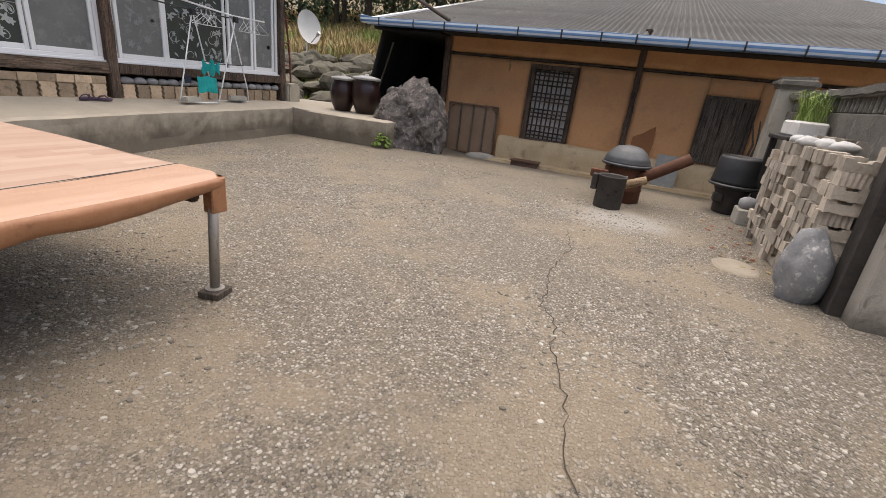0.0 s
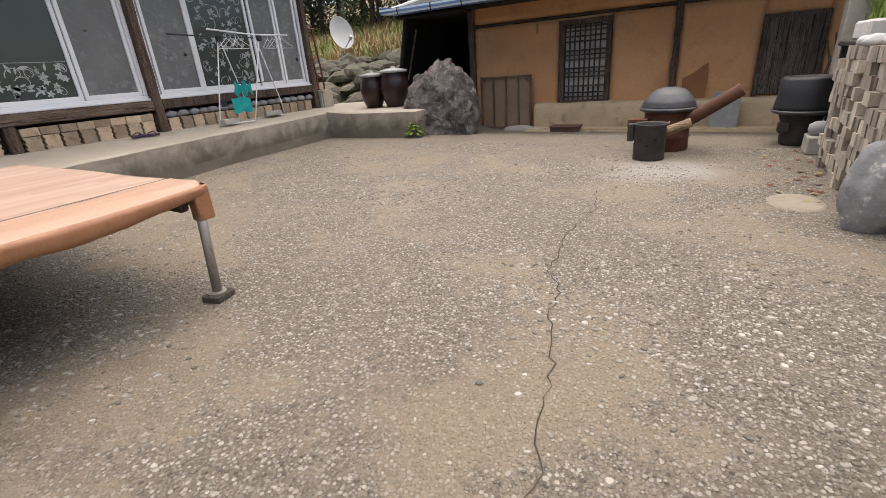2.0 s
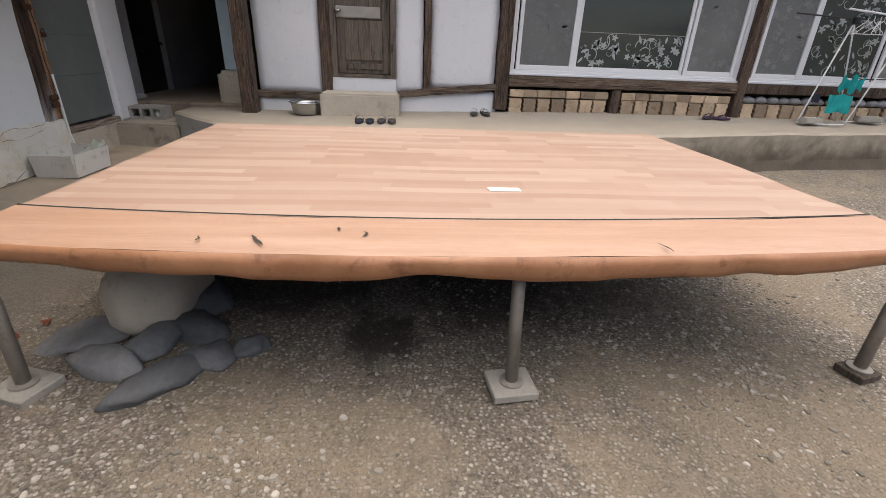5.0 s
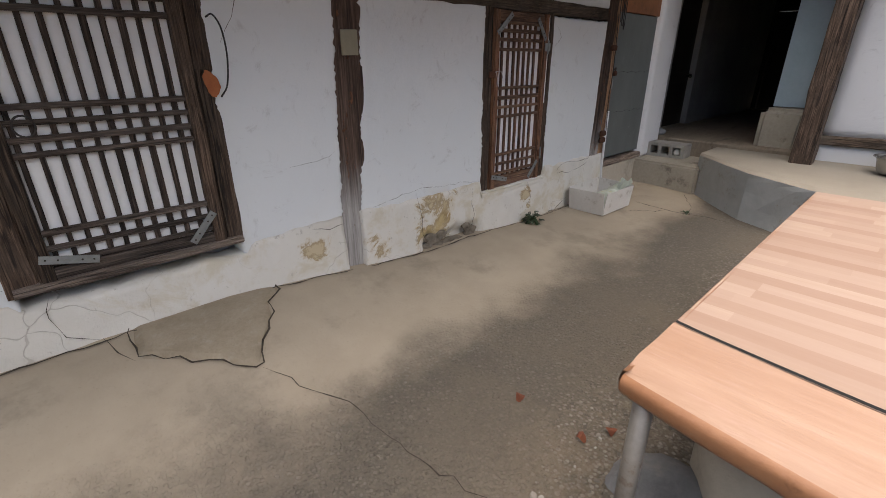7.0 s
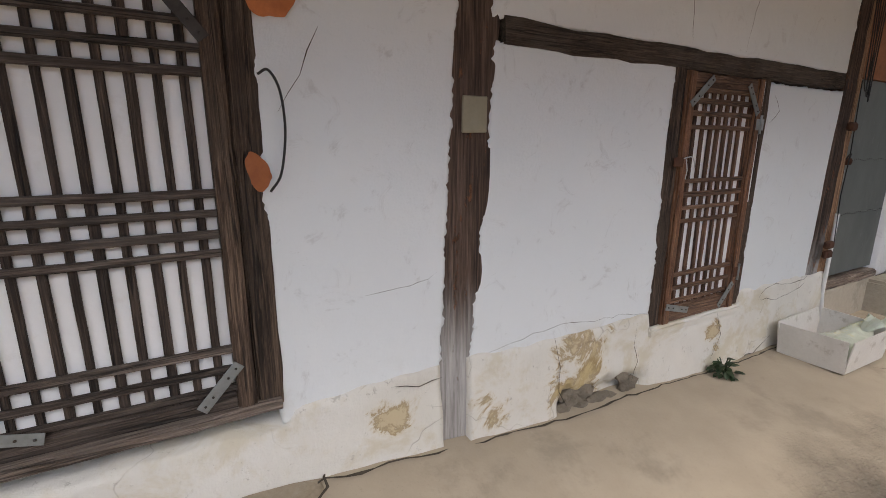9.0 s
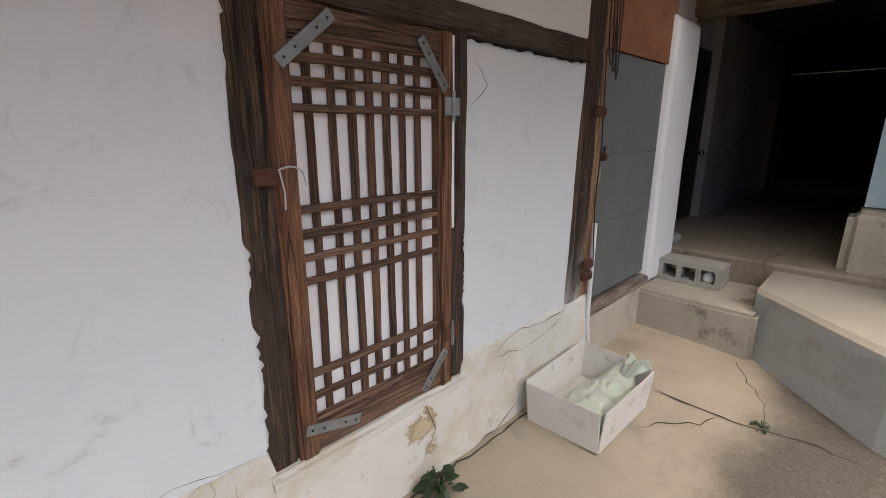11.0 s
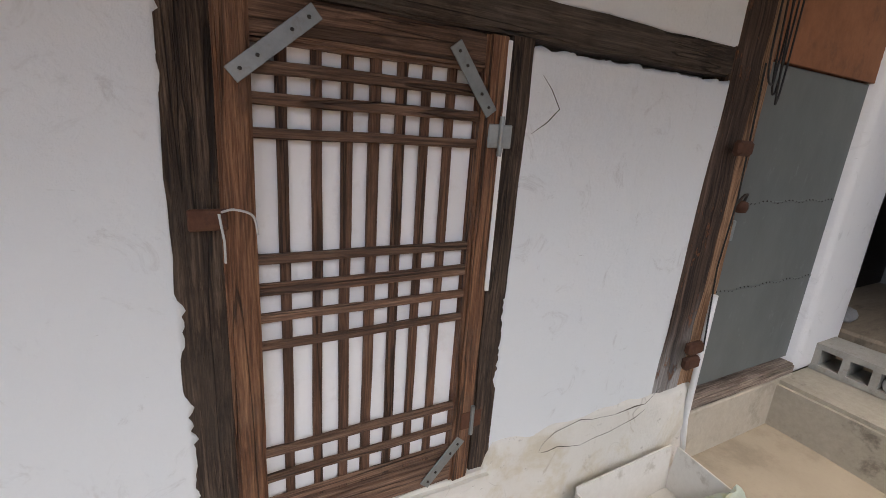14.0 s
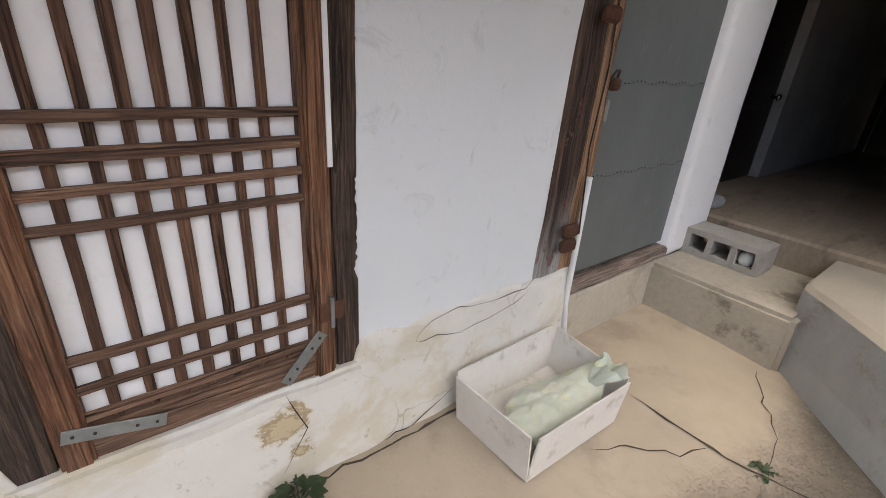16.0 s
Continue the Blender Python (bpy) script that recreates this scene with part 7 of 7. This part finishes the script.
solo("paper_scrap", shake(boxed(1.18, 1.22, -4.96, -4.925, ground_z(1.2, -4.95) + 0.001, ground_z(1.2, -4.95) + 0.004), 0.006, 9), M["tube_white"], "small white scrap of paper", "paper")

# ---- platform ----
plat = thing("platform", (-1.1, -1.7, 0.0), "large low outdoor platform covered with wood-print linoleum on pipe legs", "platform")
PX0, PX1, PY0, PY1, PZ = -2.2, 0.0, -3.39, 0.0, 0.60


def edge_x(y):
    return PX1 + 0.10 * math.sin(math.pi * min(1, max(0, -y / 3.39))) ** 0.8


def seam_x(y):
    return PX1 - 0.285 + 0.11 * math.sin(math.pi * min(1, max(0, -y / 3.39))) ** 0.8


top = sheet(30, 60, lambda u, v: (PX0 + (seam_x(PY0 + (PY1 - PY0) * v) - 0.006 - PX0) * u, PY0 + (PY1 - PY0) * v, PZ + 0.006 * noise.noise((u * 3, v * 5, 1))))
part("top_sheet", top, M["lino"], plat, smooth=True)


def strip(u, v):
    y = PY0 + (PY1 - PY0) * v
    x0, x1 = seam_x(y) + 0.006, edge_x(y)
    return (x0 + (x1 - x0) * u, y, PZ + 0.005 + 0.004 * noise.noise((u * 2, v * 9, 4)) - 0.022 * max(0, (u - 0.72) / 0.28) ** 2)


part("edge_sheet", sheet(16, 90, strip), M["lino_front"], plat, "front strip of the wood-print covering", smooth=True)
# Strip lies on top; the gap's shade is put into its black.
part("seam", sheet(4, 60, lambda u, v: (seam_x(PY0 + (PY1 - PY0) * v) - 0.008 + 0.013 * u, PY0 + 0.003 + (PY1 - PY0 - 0.006) * v, PZ + 0.0078)), M["black"], plat, "black strip that paints the shaded gap between the sheets")


def skirt(u, v):
    y = PY0 + (PY1 - PY0) * v
    prof = ((0.0, -0.016), (0.012, -0.024), (0.017, -0.04), (0.012, -0.07), (0.0, -0.09), (-0.03, -0.098))
    i = min(5, int(u * 5 + 0.5))
    x, z = prof[i]
    k = i / 5
    ends = sstep(0, 0.5, min(v, 1 - v) * 3.39)
    w = (noise.noise((y * 1.8, 0, 7)) * 0.03 + noise.noise((y * 5.5, 0, 8)) * 0.016) * ends
    return (edge_x(y) + x + w * k * 0.9, y, PZ + z * (0.75 + 0.35 * ends) + (0.03 * noise.noise((y * 2.4, 1, 2)) + 0.012 * noise.noise((y * 6, 1, 2))) * k * ends)


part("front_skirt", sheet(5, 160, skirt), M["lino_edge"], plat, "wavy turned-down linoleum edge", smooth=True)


def end_skirt(yy, sgn):
    def fn(u, v):
        x = PX0 + (PX1 - PX0) * v
        prof = ((-0.01, 0.0), (0.004, -0.006), (0.010, -0.03), (0.006, -0.06), (-0.01, -0.07))
        i = min(4, int(u * 4 + 0.5))
        y, z = prof[i]
        return (x, yy + sgn * (y + 0.006 * noise.noise((x * 3, 0, 3)) * i / 4), PZ + z)
    return sheet(4, 50, fn)


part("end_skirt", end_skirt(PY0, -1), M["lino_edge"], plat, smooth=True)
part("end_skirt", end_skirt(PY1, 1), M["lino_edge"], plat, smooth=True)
part("deck_board", boxed(PX0 + 0.02, PX1 - 0.02, PY0 + 0.02, PY1 - 0.02, PZ - 0.05, PZ - 0.014), M["plank"], plat)
for x in (-2.1, -1.1, -0.12):
    part("joist", boxed(x - 0.03, x + 0.03, PY0 + 0.03, PY1 - 0.03, PZ - 0.11, PZ - 0.05), M["charred"], plat)
part("end_beam", old_timber(-2.1, -0.10, -0.10, -0.05, PZ - 0.14, PZ - 0.052, 20, 0.004, 4), M["post"], plat, "dark beam under the platform end")
cn = bmesh.new()
box(cn, -0.05, 0.016, -0.075, 0.012, PZ - 0.18, PZ - 0.012, 0.006)
part("corner_wrap", shake(cn, 0.004, 20), M["lino_edge"], plat, "linoleum flap folded over the corner")
# Unseen board and hanging sheet, added to keep light out from under the platform.
part("back_board", boxed(PX0 + 0.03, PX0 + 0.05, PY0 + 0.1, PY1 - 0.1, 0.0, PZ - 0.05), M["tarp"], plat, "unseen dark board added to block light from behind")
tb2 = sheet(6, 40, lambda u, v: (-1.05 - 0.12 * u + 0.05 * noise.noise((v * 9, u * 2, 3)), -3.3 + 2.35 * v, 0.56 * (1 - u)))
part("tarp", tb2, M["tarp"], plat, "unseen black sheet added to deepen the shade under the platform")
for x in (0.045, -2.1):
    for y in (-0.09, -1.57, -3.33):
        xx = x if x < 0 else 0.012 if y < -3 else 0.012 if y > -1 else 0.05
        lg = part("leg", tube(bmesh.new(), [(xx - 0.03 if x > 0 else x, y + 0.05 if y > -1 else y - 0.01, PZ - 0.05), (xx, y, 0.035)], 0.024, 14), M["pipe"], plat, "steel pipe leg", smooth=True)
        hw = 0.055 if y > -1 else 0.078
        bm = boxed(xx - hw, xx + hw, y - hw * 1.1, y + hw * 1.1, 0.0, 0.034, bevel=0.004, m=Matrix.Translation((xx, y, 0)) @ Matrix.Rotation(radians(14 if y > -1 else -18 if y < -3 else 6), 4, 'Z') @ Matrix.Translation((-xx, -y, 0)))
        part("foot_block", bm, M["plank"] if y > -1 else M["block"], lg, "flat block under the leg")
        part("flange", lathe([(0.045, 0.034), (0.045, 0.042), (0.028, 0.046)], (xx, y, 0), 16), M["pipe"], lg)
solo("label_patch", shake(boxed(-0.60, -0.56, -1.60, -1.45, PZ + 0.006, PZ + 0.008), 0.012, 15), M["foamwhite"], "worn pale spot of tape on the platform", "tape")

for kx, ky, ln, tn in ((0.03, -2.45, 0.07, 30), (-0.06, -2.2, 0.03, 5), (-0.02, -2.1, 0.045, -20), (0.065, -1.1, 0.05, 15), (0.02, -2.62, 0.04, -12)):
    tear = bmesh.new()
    raised(tear, [(kx - ln / 2, ky - ln * 0.3), (kx, ky), (kx + ln / 2, ky + ln * tn / 60)], 0.012, lambda x, y: PZ + 0.007 - 0.022 * max(0.0, (x - 0.02) / 0.06) ** 2 * 0.3, 0.002, int(tn + 50), 0.006)
    part("tear", tear, M["crack"], plat, "small dark tear in the covering")

# stones under the platform
st_r = random.Random(19)
spots = [(-0.33, -3.30, 0.22, 0.17, 0.10), (-0.02, -2.90, 0.20, 0.12, 0.10), (-0.15, -2.76, 0.13, 0.11, 0.10), (-0.22, -2.62, 0.09, 0.08, 0.08), (-0.12, -3.14, 0.20, 0.11, 0.13), (-0.26, -3.02, 0.16, 0.12, 0.12), (-0.36, -2.88, 0.18, 0.12, 0.13), (-0.6, -2.95, 0.22, 0.16, 0.15), (-0.65, -3.2, 0.2, 0.16, 0.13), (-0.95, -3.05, 0.2, 0.15, 0.12)]
for k, (x, y, a, b, c) in enumerate(spots):
    solo("flat_stone", rock((x, y, -0.01), (a * 0.85, b * 0.8, c * 0.48), 40 + k * 1.3, 0.35, 3, 0.2, st_r.uniform(0, 3)), M["stone_dark"] if k % 4 else M["stone"], "flat grey river stone heaped under the platform", "stone", group="stones under the platform", smooth=True)
solo("sand_bag", rock((-0.55, -3.12, 0.0), (0.28, 0.2, 0.2), 71, 0.15, 3), M["concrete_pale"], "dusty pale mound behind the stones", "mound", smooth=True)

# ---- box with bag ----
bxo = thing("shallow_box", (-2.80, -4.91, 0.05), "dusty white cardboard tray box on the concrete", "box")
gz = 0.05
bx = [(-2.56, -5.08), (-2.57, -4.76), (-3.02, -4.75), (-3.06, -5.09)]
H0 = 0.19


def flap(a, b, top_out=0.02):
    a, b = Vector(a), Vector(b)
    c = Vector((-2.80, -4.91))
    d = (b - a).normalized()
    nrm = Vector((d.y, -d.x))
    if nrm.dot((a + b) / 2 - c) < 0:
        nrm = -nrm
    bm = bmesh.new()
    t = 0.006
    q = []
    for p in (a, b):
        for o, z in ((0, 0), (top_out, H0), (top_out - t, H0), (-t, 0)):
            q.append(bm.verts.new((p.x + nrm.x * o, p.y + nrm.y * o, gz + z)))
    for k in range(4):
        bm.faces.new((q[k], q[(k + 1) % 4], q[4 + (k + 1) % 4], q[4 + k]))
    bm.faces.new(q[:4])
    bm.faces.new(q[4:])
    bmesh.ops.recalc_face_normals(bm, faces=bm.faces)
    return bm


for k in range(4):
    part("side", flap(bx[k], bx[(k + 1) % 4]), M["card"], bxo)
fb = bmesh.new()
fb.faces.new([fb.verts.new((x, y, gz + 0.012)) for x, y in bx])
part("bottom", fb, M["card"], bxo)
# Hole is a dark plate; the shade inside is put into its colour.
part("hand_hole", boxed(-3.062, -3.058, -4.97, -4.87, gz + 0.11, gz + 0.14, bevel=0.001), M["crack"], bxo)
bag = bmesh.new()
bmesh.ops.create_icosphere(bag, subdivisions=5, radius=1.0)
for v in bag.verts:
    d = v.co.copy()
    x, y, z = d.x * 0.19, d.y * 0.11, d.z * 0.06
    tail = sstep(0.55, 1.0, -d.x)
    v.co = Vector((-2.80 + x - tail * 0.07, -4.87 + y * (1 - 0.55 * tail) + 0.03 * tail, gz + 0.085 + z * (1 - 0.2 * tail) + 0.10 * tail))
    n1 = noise.noise(v.co * 9) + 1.3 * abs(noise.noise(Vector((v.co.x * 12, v.co.y * 30, v.co.z * 20)))) + 0.7 * abs(noise.noise(v.co * 48))
    v.co += d.normalized() * 0.016 * n1
    v.co.z = max(v.co.z, gz + 0.014)
bg = thing("plastic_bag", (-2.80, -4.87, gz + 0.014), "crumpled pale green plastic bag lying in the box", "bag")
part("bag_body", bag, M["bag"], bg, smooth=True)


def bag_tail(u, v):
    a = 2 * math.pi * u
    q = 0.022 + 0.020 * v + 0.012 * v * math.sin(5 * a)
    return (-2.965 - 0.04 * v + q * math.cos(a), -4.835 + 0.035 * v + q * 1.2 * math.sin(a), gz + 0.15 + 0.075 * v + 0.02 * v * math.sin(3 * a + 1))


part("gathered_neck", shake(sheet(40, 8, bag_tail), 0.008, 26), M["bag"], bg, "gathered open neck of the bag", smooth=True)

# ---- hillside ----
hr = random.Random(31)
hill_spots = [(-5.2, 6.2, 0.45, 0.3, 0.3), (-5.7, 6.6, 0.5, 0.35, 0.35), (-5.0, 7.2, 0.35, 0.3, 0.2), (-6.4, 7.4, 0.5, 0.4, 0.35)]
for k in range(80):
    t = hr.uniform(0, 1)
    x = -4.3 - 7 * t + hr.uniform(-0.6, 0.6)
    y = 7.6 + 3.2 * t + hr.choice((-1.0, 0, 0.4, 1.6, 2.0, 2.8)) + hr.uniform(-0.25, 0.25)
    hill_spots.append((x, y, hr.uniform(0.2, 0.6), hr.uniform(0.2, 0.4), hr.uniform(0.12, 0.3)))
for k, (x, y, a, b, c) in enumerate(hill_spots):
    solo("hill_stone", rock((x, y, ground_z(x, y) - 0.05), (a, b, c), 100 + k, 0.3, 2, 0, hr.uniform(0, 3)), M["hillstone"], "rough mossy stone in the terraced slope", "stone", group="stones of the slope")


def blades(count, xr, yr, hmin, hmax, seed, ok):
    r = random.Random(seed)
    vs, fs = [], []
    while len(fs) < count * 2:
        x, y = r.uniform(*xr), r.uniform(*yr)
        if not ok(x, y):
            if r.random() < 0.002:
                count -= 1
            continue
        z, h, a = ground_z(x, y) - 0.02, r.uniform(hmin, hmax), r.uniform(0, 6.28)
        dx, dy = math.cos(a), math.sin(a)
        w, b = 0.012 + 0.012 * r.random(), h * r.uniform(0.15, 0.7)
        k = len(vs)
        vs += [(x - dy * w, y + dx * w, z), (x + dy * w, y - dx * w, z), (x + dx * b * 0.4 + dy * w, y + dy * b * 0.4 - dx * w, z + h * 0.65), (x + dx * b * 0.4 - dy * w, y + dy * b * 0.4 + dx * w, z + h * 0.65), (x + dx * b, y + dy * b, z + h)]
        fs += [(k, k + 1, k + 2, k + 3), (k + 3, k + 2, k + 4)]
    me = bpy.data.meshes.new("grass")
    me.from_pydata(vs, [], fs)
    return me


for nm, cnt, col, hmin, hmax, sd, gate in (("dry_grass", 15000, "drygrass", 0.25, 0.7, 1, -0.15), ("green_grass", 5000, "greengrass", 0.2, 0.7, 2, -0.05)):
    me = blades(cnt, (-24, -4.4), (11.3, 30), hmin, hmax, sd, lambda x, y: (noise.noise((x * 0.35, y * 0.35, 1.0)) > gate) == (nm == "dry_grass") and -x * 1.05 + 1 < y + 5 < -x * 1.9 + 9)
    me.materials.append(M[col])
    tagged(new(nm, me), "dry tan grass over the slope" if nm == "dry_grass" else "tufts of green grass on the slope", "grass", kind="stuff")
me = blades(900, (-6.5, -4.3), (6.0, 9.5), 0.05, 0.2, 3, lambda x, y: True)
me.materials.append(M["greengrass"])
tagged(new("green_weeds", me), "low green weeds between the slope stones", "grass", kind="stuff")

# woods behind the slope
wr = random.Random(41)


def tree(x, y, h, seed):
    r = random.Random(seed)
    z = ground_z(x, y)
    e = thing("tree", (x, y, z), "dark green broadleaf tree at the edge of the woods", "tree", "trees behind the slope")
    bm = tube(bmesh.new(), [(x, y, z - 0.2), (x + 0.1, y, z + h * 0.35), (x - 0.1, y + 0.1, z + h * 0.8)], [0.16, 0.12, 0.04], 8)
    for k in range(6):
        a, q = r.uniform(0, 6.28), r.uniform(0.25, 0.6)
        tube(bm, [(x, y, z + h * q), (x + math.cos(a) * h * 0.18, y + math.sin(a) * h * 0.18, z + h * (q + 0.14)), (x + math.cos(a) * h * 0.3, y + math.sin(a) * h * 0.3, z + h * (q + 0.2))], [0.06, 0.04, 0.015], 6)
    part("trunk", bm, M["bark"], e)
    vs, fs = [], []
    clumps = [(x + r.gauss(0, h * 0.2), y + r.gauss(0, h * 0.2), z + h * r.uniform(0.12, 1.0), h * r.uniform(0.07, 0.15)) for _ in range(34)]
    for cx, cy, cz, cr in clumps:
        for k in range(75):
            d = Vector((r.gauss(0, 1), r.gauss(0, 1), r.gauss(0, 1))).normalized() * cr * r.uniform(0.6, 1.05)
            p = Vector((cx, cy, cz)) + d
            u = Vector((r.gauss(0, 1), r.gauss(0, 1), r.gauss(0, 1))).normalized()
            w = u.orthogonal().normalized()
            s = r.uniform(0.06, 0.15)
            k0 = len(vs)
            vs += [p - u * s, p + w * s * 0.5, p + u * s, p - w * s * 0.5]
            fs.append((k0, k0 + 1, k0 + 2, k0 + 3))
    me = bpy.data.meshes.new("crown")
    me.from_pydata([tuple(v - Vector((x, y, z))) for v in vs], [], fs)
    me.materials.append(M["wood_foliage"])
    cr = new("crown", me)
    cr.parent = e
    return e


first = [tree(-13.0, 21.0, 6.0, 1), tree(-17.5, 19.5, 6.8, 2), tree(-9.5, 22.5, 5.6, 3)]
for k in range(26):
    t = k / 25
    x, y = -24 + 22 * t + wr.uniform(-0.8, 0.8), 15.5 + 10 * t + wr.uniform(-1.2, 2.5) + (5 if k % 2 else 1)
    c = copy_thing(first[k % 3], pose(x, y, ground_z(x, y) - 0.1, 0, 0, wr.uniform(0, 360)))
    c.scale = (1, 1, wr.uniform(0.85, 1.25))

# satellite dish and rusty rods
ds = thing("satellite_dish", (-7.9, 10.1, ground_z(-7.9, 10.1)), "weathered pale satellite dish on a thin mast", "satellite dish")
m = look((-7.85, 10.02, 2.18), (-3.2, 8.9, 3.3))
bm = bmesh.new()
rings = []
for j in range(7):
    q = j / 6
    rings.append([bm.verts.new(m @ Vector((0.40 * q * math.cos(a), 0.46 * q * math.sin(a), -0.10 * q * q))) for a in np.linspace(0, 2 * math.pi, 36, endpoint=False)])
for a, b in zip(rings[1:], rings[2:]):
    for k in range(36):
        bm.faces.new((a[k], a[(k + 1) % 36], b[(k + 1) % 36], b[k]))
bm.faces.new(list(reversed(rings[1])))
for v in rings[0]:
    bm.verts.remove(v)
part("reflector", bm, M["dish"], ds, smooth=True)
part("arm", tube(bmesh.new(), [m @ Vector((0, -0.42, -0.1)), m @ Vector((0.05, -0.3, -0.5))], 0.014), M["zinc"], ds)
part("receiver", tube(bmesh.new(), [m @ Vector((0.05, -0.31, -0.46)), m @ Vector((0.05, -0.25, -0.56))], 0.05, 12), M["dish"], ds)
part("mast", tube(bmesh.new(), [(-7.95, 10.1, ground_z(-7.9, 10.1)), (-7.95, 10.1, 2.15)], 0.025), M["zinc"], ds)
part("brace", tube(bmesh.new(), [(-7.7, 9.8, ground_z(-7.7, 9.8)), (-7.93, 10.08, 1.8)], 0.012), M["zinc"], ds)
rr = thing("rusty_trolley_frame", (-4.9, 5.75, 0.43), "rusty red bent-rod frame beside the house corner", "frame")
for dy in (0.0, 0.16):
    part("rod", tube(bmesh.new(), [(-4.75, 5.68 + dy, 0.4), (-4.8, 5.7 + dy, 1.2), (-4.85, 5.66 + dy, 1.95), (-4.9, 5.6 + dy, 2.02)], 0.018), M["red_rod"], rr)
for z in (0.7, 1.1, 1.5, 1.9):
    part("rung", tube(bmesh.new(), [(-4.8, 5.68, z), (-4.8, 5.86, z)], 0.012), M["red_rod"], rr)
